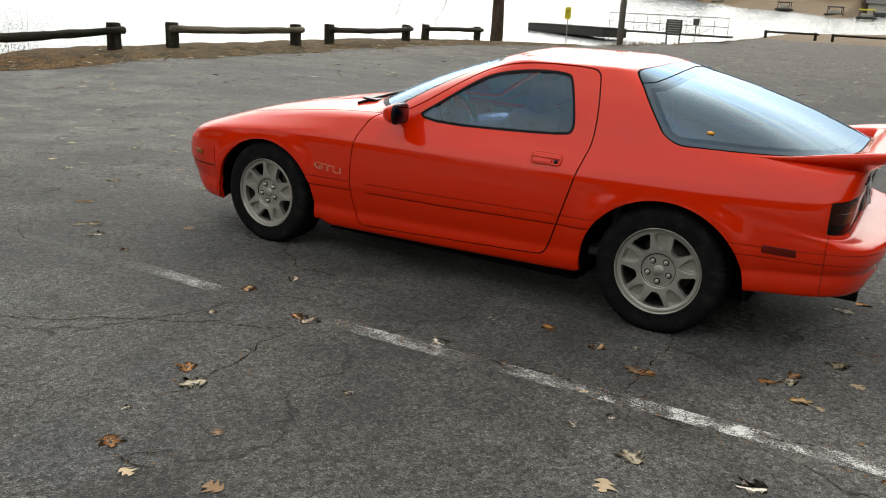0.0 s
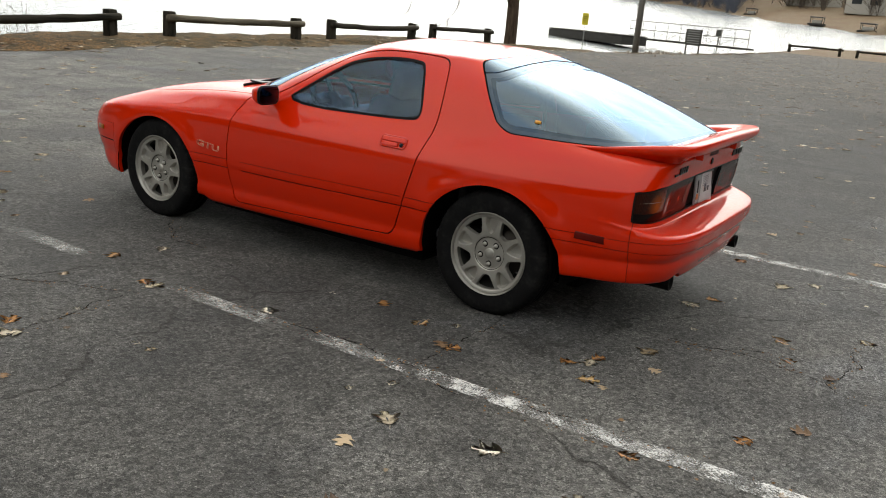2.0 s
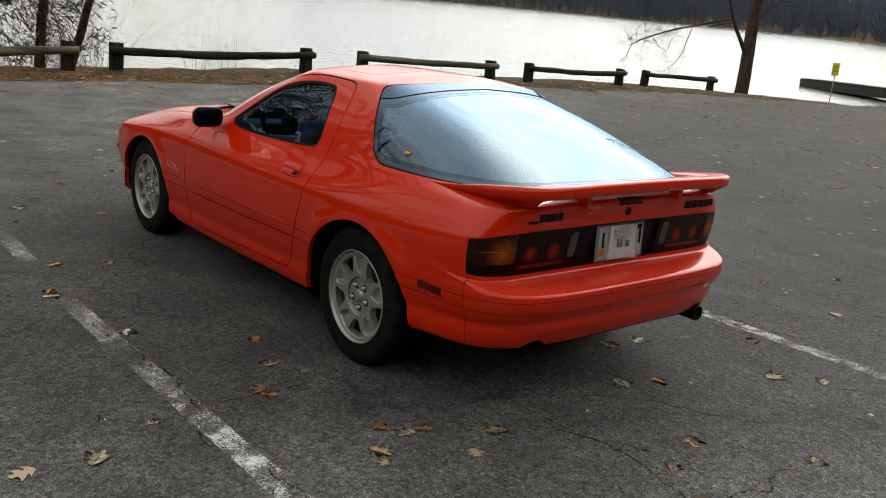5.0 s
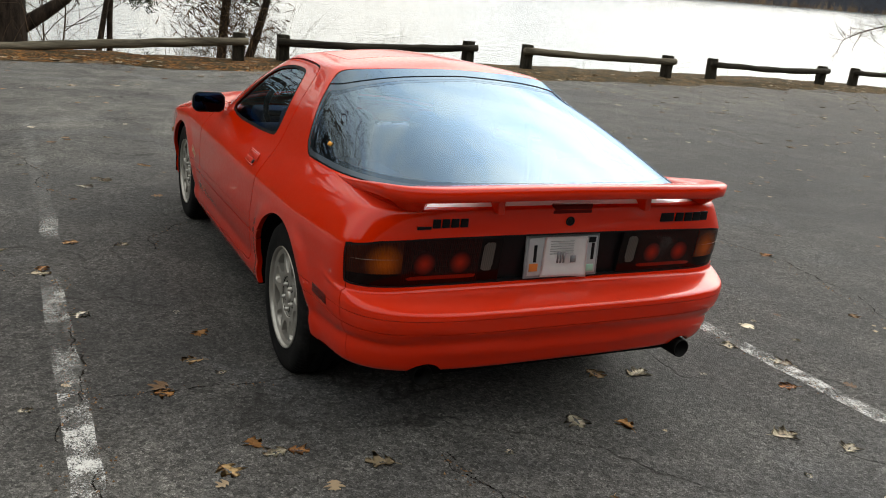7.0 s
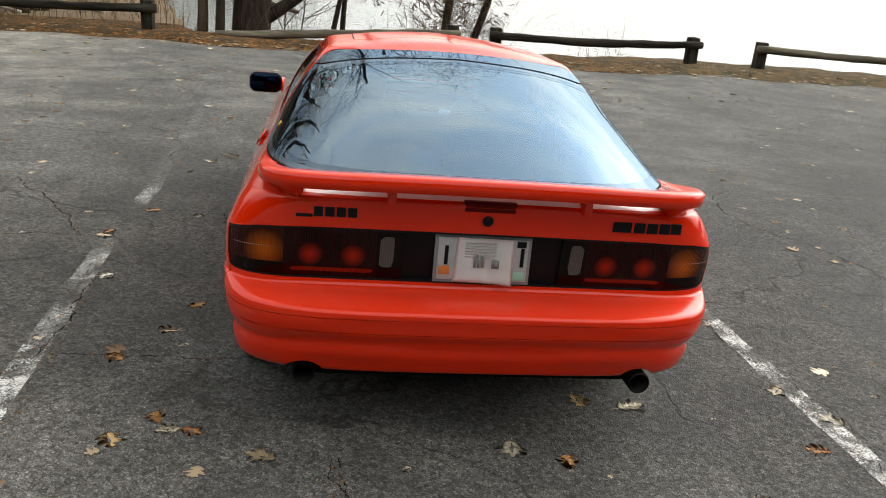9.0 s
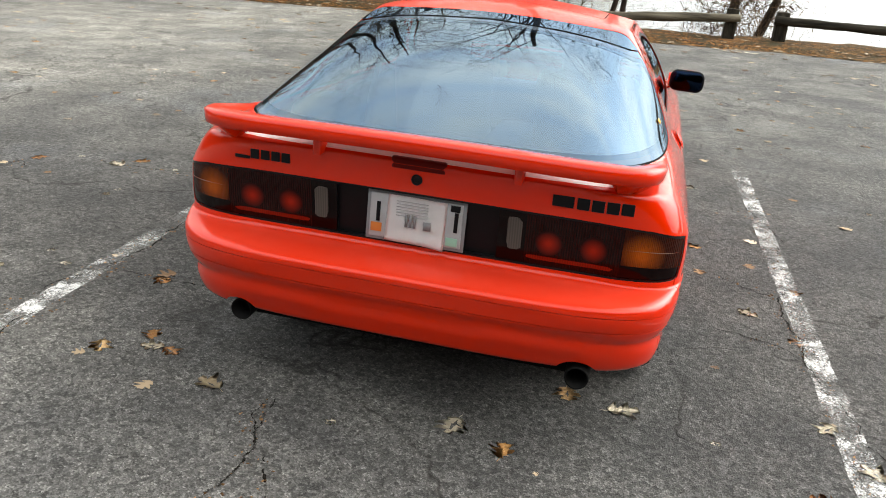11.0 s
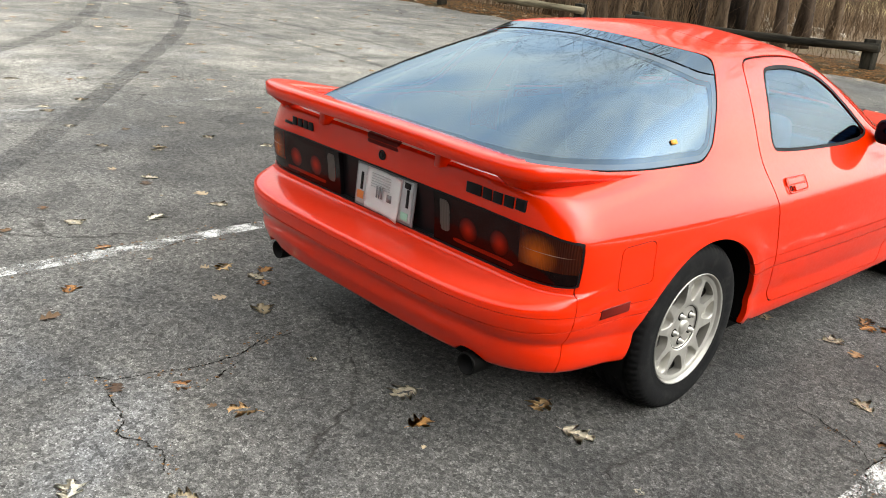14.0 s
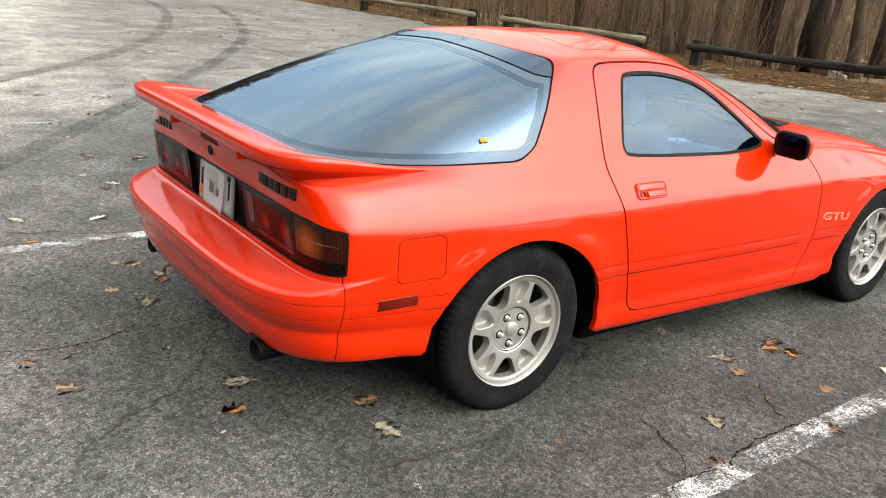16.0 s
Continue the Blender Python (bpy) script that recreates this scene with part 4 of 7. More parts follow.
def twig_clump(name, at, size, number, label, seed, material, long=0.12):
    """A ragged hanging clump of leaves and twigs."""
    rng = random.Random(seed)
    verts, faces = [], []
    for _ in range(number):
        c = Vector((rng.gauss(0, size[0]), rng.gauss(0, size[1]), rng.gauss(0, size[2])))
        w = Vector((rng.uniform(-1, 1), rng.uniform(-1, 1), rng.uniform(-1, 0.6))).normalized() * rng.uniform(0.25, 1.0) * long
        s = w.orthogonal().normalized() * rng.uniform(0.006, 0.016)
        i = len(verts)
        verts += [c - w - s * 0.3, c + s, c + w, c - s]
        faces.append((i, i + 1, i + 2, i + 3))
    ob = raw_mesh(name, verts, faces, material)
    ob.location = at
    return tagged(ob, label, "foliage", kind="stuff")


for k, (y, z, sx, sz, n) in enumerate(((0.25, 1.08, 0.10, 0.10, 160), (0.55, 0.98, 0.07, 0.09, 90), (1.05, 1.30, 0.16, 0.10, 220), (1.40, 1.25, 0.12, 0.09, 160))):
    twig_clump("evergreen_spray", (-15.4, y, z), (0.1, sx, sz), n, "dark evergreen spray hanging over the bank", 60 + k, PINE)
rng = random.Random(91)
for k in range(26):
    twig_clump("evergreen_bough", (-16.5 + rng.gauss(0, 1.4), -3.6 + rng.gauss(0, 3.0), rng.uniform(4.4, 12.5)), (0.7, 0.9, 0.45), 420, "dark evergreen bough high on a tree", 200 + k, PINE, 0.3)
twig_clump("twig_tangle", (-15.9, 2.25, 1.0), (0.4, 0.55, 0.6), 1400, "fine tangled twigs round slim trees", 65, TWIG, 0.22)
twig_clump("bush_leaves", (-15.6, 2.25, 0.7), (0.3, 0.42, 0.45), 420, "small dull leaves on a tangled shrub", 66, BUSHLEAF, 0.045)
twig_clump("bush_leaves", (-15.0, 5.5, 0.35), (0.15, 0.35, 0.22), 160, "small dull leaves on a low shrub", 67, BUSHLEAF, 0.04)


# ---- far shore: woods, houses, boat docks ----
def far_woods(name, az0, az1, number, base, spread, height, material, label, seed):
    """Bare woods seen across the water: each tree a trunk with a fan of many thin twigs."""
    rng = random.Random(seed)
    verts, faces = [], []
    for _ in range(number):
        az = rng.uniform(az0, az1)
        d = float(far_dist(az)) + base + rng.random() ** 1.5 * spread
        x, y = d * math.cos(radians(az)), d * math.sin(radians(az))
        z = float(ground_z(x, y)) - 0.5
        h = height * rng.uniform(0.55, 1.1)
        side = Vector((-math.sin(radians(az)), math.cos(radians(az)), 0))
        fwd = Vector((math.cos(radians(az)), math.sin(radians(az)), 0))
        o = Vector((x, y, z))
        for k in range(64):
            s = rng.uniform(0.0, 0.75)
            a = o + Vector((0, 0, h * s * 0.8))
            wd = side * rng.gauss(0, 0.20) * h + fwd * rng.gauss(0, 0.12) * h
            b = o + wd * (1 - 0.3 * s) + Vector((0, 0, h * min(1.0, s + rng.uniform(0.2, 0.5))))
            w = side * h * rng.uniform(0.002, 0.007)
            i = len(verts)
            verts += [a - w * 0.5, a + w * 0.5, b + w, b - w * 0.4 + Vector((0, 0, h * 0.004))]
            faces.append((i, i + 1, i + 2, i + 3))
    ob = raw_mesh(name, verts, faces, material)
    return tagged(ob, label, "woods", kind="stuff")


def blocking_woods(number, seed):
    """Unseen brown woods, added to block low sky on the lot's landward sides."""
    rng = random.Random(seed)
    verts, faces = [], []
    for _ in range(number):
        az = rng.uniform(-112, 74)
        d = rng.uniform(42, 62)
        x, y = d * math.cos(radians(az)), d * math.sin(radians(az))
        # taller towards +x, to block more of the low sky there
        h = rng.uniform(15, 24) if az > -62 else rng.uniform(9, 14)
        o = Vector((x, y, float(ground_z(x, y)) - 0.3))
        for k in range(36):
            s = rng.uniform(0.0, 0.8)
            a = o + Vector((0, 0, h * s * 0.8))
            w = Vector((rng.gauss(0, 0.16), rng.gauss(0, 0.16), 0)) * h
            b = o + w * (1 - 0.3 * s) + Vector((0, 0, h * min(1.0, s + rng.uniform(0.2, 0.45))))
            t = Vector((rng.uniform(-1, 1), rng.uniform(-1, 1), 0)).normalized() * rng.uniform(0.05, 0.28)
            i = len(verts)
            verts += [a - t, a + t, b + t * 0.4, b - t * 0.4]
            faces.append((i, i + 1, i + 2, i + 3))
    return tagged(raw_mesh("woods_edge", verts, faces, FAR_BROWN), "unseen brown bare woods added round the lot to block low sky", "woods", kind="stuff")


# distance haze over the far shore is mixed into this blue-grey
FAR_HAZED = twig_wood_material("far_woods_hazed_blue_grey", (0.070, 0.082, 0.110), (0.13, 0.14, 0.17))
FAR_BROWN = twig_wood_material("far_woods_brown", (0.055, 0.047, 0.042), (0.15, 0.125, 0.10))
far_woods("far_woods", 104, 150, 1500, -7, 100, 17, FAR_HAZED, "dark bare woods on the opposite shore", 31)
far_woods("far_woods", 150, 235, 800, -7, 60, 14, FAR_BROWN, "brown bare woods on the opposite shore", 32)
far_woods("far_woods", 62, 106, 420, 26, 60, 11, FAR_BROWN, "brown bare trees among far houses", 33)
blocking_woods(1400, 55)

# ---- the car: nose towards -x, rear axle at x = 0 ----


class Sheet:
    """A triangle surface with normals and surface coordinates, that can be cut along any smooth curve."""

    def __init__(self, v, n, a, t):
        self.v, self.n, self.a, self.t = v, n, a, t

    def split(self, f):
        """The parts where f < 0 and f > 0, cut cleanly along f = 0."""
        f = np.where(np.abs(f) < 1e-7, 1e-7, f)
        t = self.t
        s = f[t] > 0
        c = s.sum(1)
        neg, posi = t[c == 0], t[c == 3]
        mixed = t[(c == 1) | (c == 2)]
        sm = f[mixed] > 0
        lone_pos = sm.sum(1) == 1
        col = np.where(lone_pos, np.argmax(sm, 1), np.argmax(~sm, 1))
        r = np.arange(len(mixed))
        a, b, d = mixed[r, col], mixed[r, (col + 1) % 3], mixed[r, (col + 2) % 3]
        lo = np.concatenate([np.minimum(a, b), np.minimum(a, d)])
        hi = np.concatenate([np.maximum(a, b), np.maximum(a, d)])
        key = lo.astype(np.int64) * (len(f) + 1) + hi
        _, first, inv = np.unique(key, return_index=True, return_inverse=True)
        lo, hi = lo[first], hi[first]
        w = (f[lo] / (f[lo] - f[hi]))[:, None]
        base = len(f)
        v = np.concatenate([self.v, self.v[lo] * (1 - w) + self.v[hi] * w])
        n = np.concatenate([self.n, self.n[lo] * (1 - w) + self.n[hi] * w])
        at = np.concatenate([self.a, self.a[lo] * (1 - w) + self.a[hi] * w])
        p, q = base + inv[:len(mixed)], base + inv[len(mixed):]
        one = np.stack([a, p, q], 1)
        two = np.concatenate([np.stack([p, b, d], 1), np.stack([p, d, q], 1)])
        two_pos = np.concatenate([~lone_pos, ~lone_pos])
        negs = np.concatenate([neg, one[~lone_pos], two[~two_pos]])
        poss = np.concatenate([posi, one[lone_pos], two[two_pos]])
        return Sheet(v, n, at, negs).trim(), Sheet(v, n, at, poss).trim()

    def trim(self):
        used = np.unique(self.t)
        m = np.full(len(self.v), -1)
        m[used] = np.arange(len(used))
        t = m[self.t]
        if len(t):
            e = self.v[used]
            area = np.linalg.norm(np.cross(e[t[:, 1]] - e[t[:, 0]], e[t[:, 2]] - e[t[:, 0]]), axis=1)
            t = t[area > 1e-10]
        return Sheet(self.v[used], self.n[used], self.a[used], t)

    def pieces(self):
        """The unconnected pieces, each a sheet."""
        lab = np.arange(len(self.v))
        while True:
            m = lab[self.t].min(1)
            new_lab = lab.copy()
            for k in range(3):
                np.minimum.at(new_lab, self.t[:, k], m)
            new_lab = new_lab[new_lab]
            if (new_lab == lab).all():
                break
            lab = new_lab
        tl = lab[self.t[:, 0]]
        found = [Sheet(self.v, self.n, self.a, self.t[tl == q]).trim() for q in np.unique(tl)]
        return [f for f in found if len(f.t) > 3]

    def make_each(self, name, material, parent, label="", rim=0.0):
        for f in self.pieces():
            f.make(name, material, parent, label, rim)

    def sink(self, d):
        return Sheet(self.v - self.n * d, self.n, self.a, self.t)

    def rim(self, depth):
        """The sheet with its open edges turned inwards."""
        e = np.concatenate([self.t[:, [0, 1]], self.t[:, [1, 2]], self.t[:, [2, 0]]])
        key = np.sort(e, 1)
        _, idx, cnt = np.unique(key[:, 0].astype(np.int64) * (len(self.v) + 1) + key[:, 1], return_index=True, return_counts=True)
        b = e[idx[cnt == 1]]
        b = b[np.abs(self.v[b, 1]).max(1) > 1e-5]
        if not len(b):
            return self
        p0, p1 = self.v[b[:, 0]], self.v[b[:, 1]]
        q0, q1 = p0 - self.n[b[:, 0]] * depth, p1 - self.n[b[:, 1]] * depth
        fn = np.cross(p1 - p0, q0 - p0)
        fn = -fn / (np.linalg.norm(fn, axis=1, keepdims=True) + 1e-12)
        k, m = len(self.v), len(b)
        v = np.concatenate([self.v, p0, p1, q1, q0])
        n = np.concatenate([self.n, fn, fn, fn, fn])
        a = np.concatenate([self.a, self.a[b[:, 0]], self.a[b[:, 1]], self.a[b[:, 1]], self.a[b[:, 0]]])
        i = np.arange(m) + k
        t = np.concatenate([self.t, np.stack([i + m, i, i + 3 * m], 1), np.stack([i + m, i + 3 * m, i + 2 * m], 1)])
        return Sheet(v, n, a, t)

    def make(self, name, material, parent, label="", rim=0.0):
        s = self.rim(rim) if rim else self
        me = bpy.data.meshes.new(name)
        me.vertices.add(len(s.v))
        me.vertices.foreach_set("co", s.v.astype(np.float32).ravel())
        me.loops.add(len(s.t) * 3)
        me.loops.foreach_set("vertex_index", s.t.astype(np.int32).ravel())
        me.polygons.add(len(s.t))
        me.polygons.foreach_set("loop_start", np.arange(0, len(s.t) * 3, 3, dtype=np.int32))
        me.update(calc_edges=True)
        me.polygons.foreach_set("use_smooth", np.ones(len(s.t), bool))
        n = s.n / (np.linalg.norm(s.n, axis=1, keepdims=True) + 1e-12)
        me.normals_split_custom_set_from_vertices(n.tolist())
        me.materials.append(material)
        ob = new(name, me)
        ob.parent = parent
        if label:
            ob["label"] = label
        return ob


def vertex_normals(v, t):
    fn = np.cross(v[t[:, 1]] - v[t[:, 0]], v[t[:, 2]] - v[t[:, 0]])
    n = np.zeros_like(v)
    for k in range(3):
        np.add.at(n, t[:, k], fn)
    return n / (np.linalg.norm(n, axis=1, keepdims=True) + 1e-12)


def chaikin(poly, rounds=3):
    p = np.array(poly, float)
    for _ in range(rounds):
        q = np.roll(p, -1, 0)
        p = np.stack([p * 0.75 + q * 0.25, p * 0.25 + q * 0.75], 1).reshape(-1, 2)
    return p


def inside(px, py, poly):
    """Signed distance to a closed outline, negative inside."""
    px, py = np.asarray(px, float), np.asarray(py, float)
    d = np.full(px.shape, 1e9)
    odd = np.zeros(px.shape, bool)
    for (ax, ay), (bx, by) in zip(poly, np.roll(poly, -1, 0)):
        ex, ey = bx - ax, by - ay
        wx, wy = px - ax, py - ay
        h = np.clip((wx * ex + wy * ey) / (ex * ex + ey * ey + 1e-12), 0, 1)
        d = np.minimum(d, (wx - ex * h) ** 2 + (wy - ey * h) ** 2)
        if ay != by:
            odd ^= ((ay > py) != (by > py)) & (px < (bx - ax) * (py - ay) / (by - ay) + ax)
    return np.sqrt(d) * np.where(odd, -1, 1)


# lines round the car from the sill up: front and rear ends, half width, corner squareness, height along the length
KX = (-3.3, -2.9, -2.4, -1.9, -1.2, -0.5, 0.1, 0.5, 0.75, 0.95)
RINGS = [
    # xf, xr, half width, nf, nr, heights at KX, steps up to the next line
    (-3.14, 0.80, 0.70, 3.0, 4.0, (.24, .24, .24, .245, .25, .26, .30, .33, .37, .375), 3),
    (-3.20, 0.870, 0.782, 3.0, 4.2, (.205, .20, .20, .205, .213, .225, .26, .295, .315, .325), 6),
    (-3.27, 0.899, 0.798, 3.0, 4.4, (.27, .265, .26, .255, .265, .278, .32, .36, .390, .400), 3),
    (-3.31, 0.900, 0.792, 3.0, 4.4, (.33, .33, .305, .295, .305, .318, .36, .405, .428, .435), 8),
    (-3.345, 0.923, 0.815, 3.0, 4.6, (.42, .42, .422, .425, .435, .452, .463, .472, .478, .480), 4),
    (-3.355, 0.932, 0.822, 3.0, 4.6, (.47, .47, .468, .470, .480, .495, .506, .515, .532, .537), 5),
    (-3.34, 0.921, 0.822, 3.0, 4.6, (.54, .55, .56, .565, .57, .585, .59, .585, .567, .560), 9),
    (-3.31, 0.768, 0.820, 3.0, 7.0, (.57, .60, .61, .61, .615, .625, .63, .62, .582, .567), 10),
    (-3.24, 0.788, 0.815, 3.0, 7.5, (.605, .655, .70, .71, .71, .71, .715, .73, .752, .776), 8),
    (-3.13, 0.800, 0.752, 3.0, 6.5, (.63, .69, .752, .80, .803, .812, .842, .862, .868, .872), 22),
]
SPLIT = (-1.6, -0.05)
NU = (72, 84, 84)


def contour(xf, xr, w, nf, nr, xa, xb, split, taper=True):
    """Half an outline in plan, from the nose's middle to the tail's middle, in three stretches."""
    ph = np.linspace(0, math.pi / 2, 260)
    fx, fy = xa - (xa - xf) * np.cos(ph) ** (2 / nf), w * np.sin(ph) ** (2 / nf)
    rx, ry = xb + (xr - xb) * np.sin(ph) ** (2 / nr), w * np.cos(ph) ** (2 / nr)
    sx = np.linspace(xa, xb, 120)[1:-1]
    x, y = np.concatenate([fx, sx, rx]), np.concatenate([fy, np.full(118, w), ry])
    if taper:
        y = y * np.interp(x, (-3.4, -2.5, -1.3, 0.1, 0.8), (0.975, 0.988, 1.0, 1.0, 0.985))
    out = []
    for lo, hi, n in ((None, split[0], NU[0]), (split[0], split[1], NU[1]), (split[1], None, NU[2])):
        m = np.ones(len(x), bool)
        if lo is not None:
            m &= np.arange(len(x)) >= np.argmax(x >= lo)
        if hi is not None:
            m &= np.arange(len(x)) <= np.argmax(x >= hi)
        px, py = x[m], y[m]
        s = np.concatenate([[0], np.cumsum(np.hypot(np.diff(px), np.diff(py)))])
        k = np.linspace(0, s[-1], n + 1)
        out.append(np.stack([np.interp(k, s, px), np.interp(k, s, py)], 1)[(0 if lo is None else 1):])
    return np.concatenate(out)


def fair(P, vv, sigma=0.034):
    """Evens out the flanks and shoulders along their height, leaving the tail's lamp panel and bumper crisp."""
    Q = P.copy()
    for j in range(P.shape[1]):
        p = P[:, j]
        arc = np.concatenate([[0], np.cumsum(np.linalg.norm(np.diff(p, axis=0), axis=1))])
        step = np.gradient(arc)
        d = arc[None, :] - arc[:, None]
        k = np.exp(-0.5 * (d / sigma) ** 2) * step[None, :]
        s1, s2 = (k * d).sum(1, keepdims=True), (k * d * d).sum(1, keepdims=True)
        w = k * (s2 - d * s1)
        even = (w @ p) / w.sum(1, keepdims=True)
        high = np.interp(vv, (4.0, 5.2, 7.0, 7.6, 8.35, 8.8, 10.5, 10.9), (0, 0.8, 1.0, 0.1, 0.1, 1.0, 1.0, 0))
        along = np.where(vv > 8.7, np.interp(p[:, 0], (-3.1, -2.8, 0.66, 0.74), (0, 1, 1, 0)), np.interp(p[:, 0], (-3.1, -2.8, 0.50, 0.62), (0, 1, 1, 0)))
        Q[:, j] = p + (even - p) * (high * along)[:, None]
    return Q


def body_sheet():
    rings, steps = [], []
    for xf, xr, w, nf, nr, zs, st in RINGS:
        c = contour(xf, xr, w, nf, nr, -2.72, 0.45, SPLIT)
        z = np.interp(c[:, 0], KX, zs)
        for _ in range(6):
            z[1:-1] = (z[:-2] + 2 * z[1:-1] + z[2:]) / 4
        rings.append(np.stack([c[:, 0], -c[:, 1], z], 1))
        steps.append(st)
    # base of the glasshouse, edge of the roof, middle of the roof
    c = contour(-1.93, 0.762, 0.722, 2.3, 4.0, -1.42, -0.05, (-1.42, -0.05), False)
    z = np.interp(c[:, 0], (-1.95, -1.7, -1.45, -0.5, -0.05, 0.3, 0.55, 0.77), (.885, .87, .845, .862, .885, .886, .890, .884))
    rings.append(np.stack([c[:, 0], -c[:, 1], z + 0.022 * (1 - (c[:, 1] / 0.722) ** 2)], 1))
    steps.append(34)
    c = contour(-1.06, -0.245, 0.515, 3.0, 3.2, -0.88, -0.40, (-0.88, -0.40), False)
    z = np.interp(c[:, 0], (-1.08, -0.88, -0.4, -0.24), (1.196, 1.212, 1.212, 1.205))
    rings.append(np.stack([c[:, 0], -c[:, 1], z + 0.035 * (1 - (c[:, 1] / 0.515) ** 2)], 1))
    steps.append(22)
    top = rings[-1].copy()
    top[:, 0] = np.interp(np.linspace(0, 1, len(top)), (0, NU[0] / sum(NU), 1 - NU[2] / sum(NU), 1), (-0.92, -0.82, -0.45, -0.36))
    top[:, 1] = 0
    top[:, 2] = 1.268 - 0.05 * (top[:, 0] + 0.62) ** 2
    rings.append(top)
    rows, vv = [], []
    for k in range(len(rings) - 1):
        a, b, n = rings[k], rings[k + 1], steps[k]
        tan = np.gradient(a, axis=0) + np.gradient(b, axis=0)
        nor = np.cross(tan, b - a)
        nor = nor / (np.linalg.norm(nor, axis=1, keepdims=True) + 1e-9)
        out = np.where(nor[:, 2:3] * 0.5 - nor[:, 1:2] < 0, -nor, nor)
        length = np.linalg.norm(b - a, axis=1)
        if k == 9:
            bulge = 0.045 * np.clip(length - 0.12, 0, 1.0)
        elif k == 10:
            bulge = 0.014 + 0.028 * np.clip(length - 0.45, 0, 0.6)
        else:
            bulge = 0.004 + 0 * length
        for j in range(n):
            s = j / n
            if k == 11:
                p = a * (1 - s) + b * s
                p[:, 2] = a[:, 2] + (b[:, 2] - a[:, 2]) * math.sin(math.pi * s / 2)
            else:
                p = a * (1 - s) + b * s + out * (bulge * math.sin(math.pi * s))[:, None]
            rows.append(p)
            vv.append(k + s)
    rows.append(rings[-1])
    vv.append(float(len(rings) - 1))
    P, vv = np.array(rows), np.array(vv)
    for _ in range(2):
        Q = P.copy()
        Q[1:-1] = (P[:-2] + 2 * P[1:-1] + P[2:]) / 4
        keep = np.abs(vv - 8.0) < 0.3
        Q[keep] = P[keep]
        P = Q
    for _ in range(3):
        Q = P.copy()
        Q[:, 1:-1] = (P[:, :-2] + 2 * P[:, 1:-1] + P[:, 2:]) / 4
        P = Q
    P = fair(P, vv)
    # slight swelling round the wheel openings
    for xc, R in ((0.0, 0.40), (-2.43, 0.39)):
        d = np.hypot(P[..., 0] - xc, P[..., 2] - 0.29)
        P[..., 1] -= 0.012 * np.exp(-((d - R) / 0.055) ** 2) * (1 - sstep(0.58, 0.70, P[..., 2])) * np.clip((-P[..., 1] - 0.6) / 0.15, 0, 1)
    P[:, 0, 1] = 0
    P[:, -1, 1] = 0
    P[-1, :, 1] = 0
    nv, nu = P.shape[:2]
    U = np.broadcast_to(np.concatenate([np.linspace(0, 1, NU[0] + 1), 1 + np.linspace(0, 1, NU[1] + 1)[1:], 2 + np.linspace(0, 1, NU[2] + 1)[1:]]), (nv, nu))
    V = np.broadcast_to(vv[:, None], (nv, nu))
    idx = np.arange(nv * nu).reshape(nv, nu)
    q = np.stack([idx[:-1, :-1], idx[:-1, 1:], idx[1:, 1:], idx[1:, :-1]], -1).reshape(-1, 4)
    t = np.concatenate([q[:, [0, 1, 2]], q[:, [0, 2, 3]]])
    v = P.reshape(-1, 3)
    full_v = np.concatenate([v, v * (1, -1, 1)])
    full_t = np.concatenate([t, t[:, ::-1] + len(v)])
    att = np.stack([U.ravel(), V.ravel()], 1)
    att = np.concatenate([att, att])
    # weld the middle line
    key = np.round(full_v, 6)
    _, first, inv = np.unique(key, axis=0, return_index=True, return_inverse=True)
    inv = inv.ravel()
    tri = inv[full_t]
    tri = tri[(tri[:, 0] != tri[:, 1]) & (tri[:, 1] != tri[:, 2]) & (tri[:, 0] != tri[:, 2])]
    wv = full_v[first]
    n = vertex_normals(wv, tri)
    if n[np.argmax(wv[:, 2])][2] < 0:
        tri = tri[:, ::-1]
        n = -n
    return Sheet(wv, n, att[first], tri)


V_BELT, V_ROOF = 10.0, 11.0
WINDOW = chaikin([(-1.485, .842), (-1.27, .985), (-1.12, 1.092), (-1.01, 1.142), (-0.82, 1.171), (-0.628, 1.169), (-0.594, 1.14), (-0.555, 1.05), (-0.520, .95), (-0.515, .90), (-0.545, .868)], 2)
DOOR = chaikin([(-1.690, .868), (-1.765, .73), (-1.787, .55), (-1.780, .38), (-1.735, .235), (-1.70, .226), (-0.66, .272), (-0.585, .278), (-0.555, .34), (-0.495, .52), (-0.425, .78), (-0.405, .86), (-0.415, 1.0), (-0.452, 1.15),
                (-0.475, 1.186), (-0.53, 1.199), (-0.82, 1.203), (-1.02, 1.174), (-1.16, 1.108), (-1.42, .935), (-1.56, .872)], 2)
HATCH_X = ((0.86, 0.90, 0.94, 1.04, 1.13, 1.20, 1.24), (0.03, -0.025, -0.085, -0.165, -0.235, -0.30, -0.34))


def smax(a, b, r):
    h = np.clip(0.5 + 0.5 * (a - b) / r, 0, 1)
    return b * (1 - h) + a * h + r * h * (1 - h)


def hatch_field(s):
    x, y, z = s.v.T
    v = s.a[:, 1]
    side = np.interp(z, *HATCH_X) - x
    tall = np.interp(s.a[:, 0], (1.8, 2.2, 2.6, 3.0), (0.42, 0.50, 0.85, 1.05))
    low = (V_BELT + 0.02 - v) * tall
    top = (v - V_ROOF + 0.01) * tall
    f = smax(smax(side, low, 0.05), top, 0.04)
    return np.where(x < -0.62, 1.0, f)


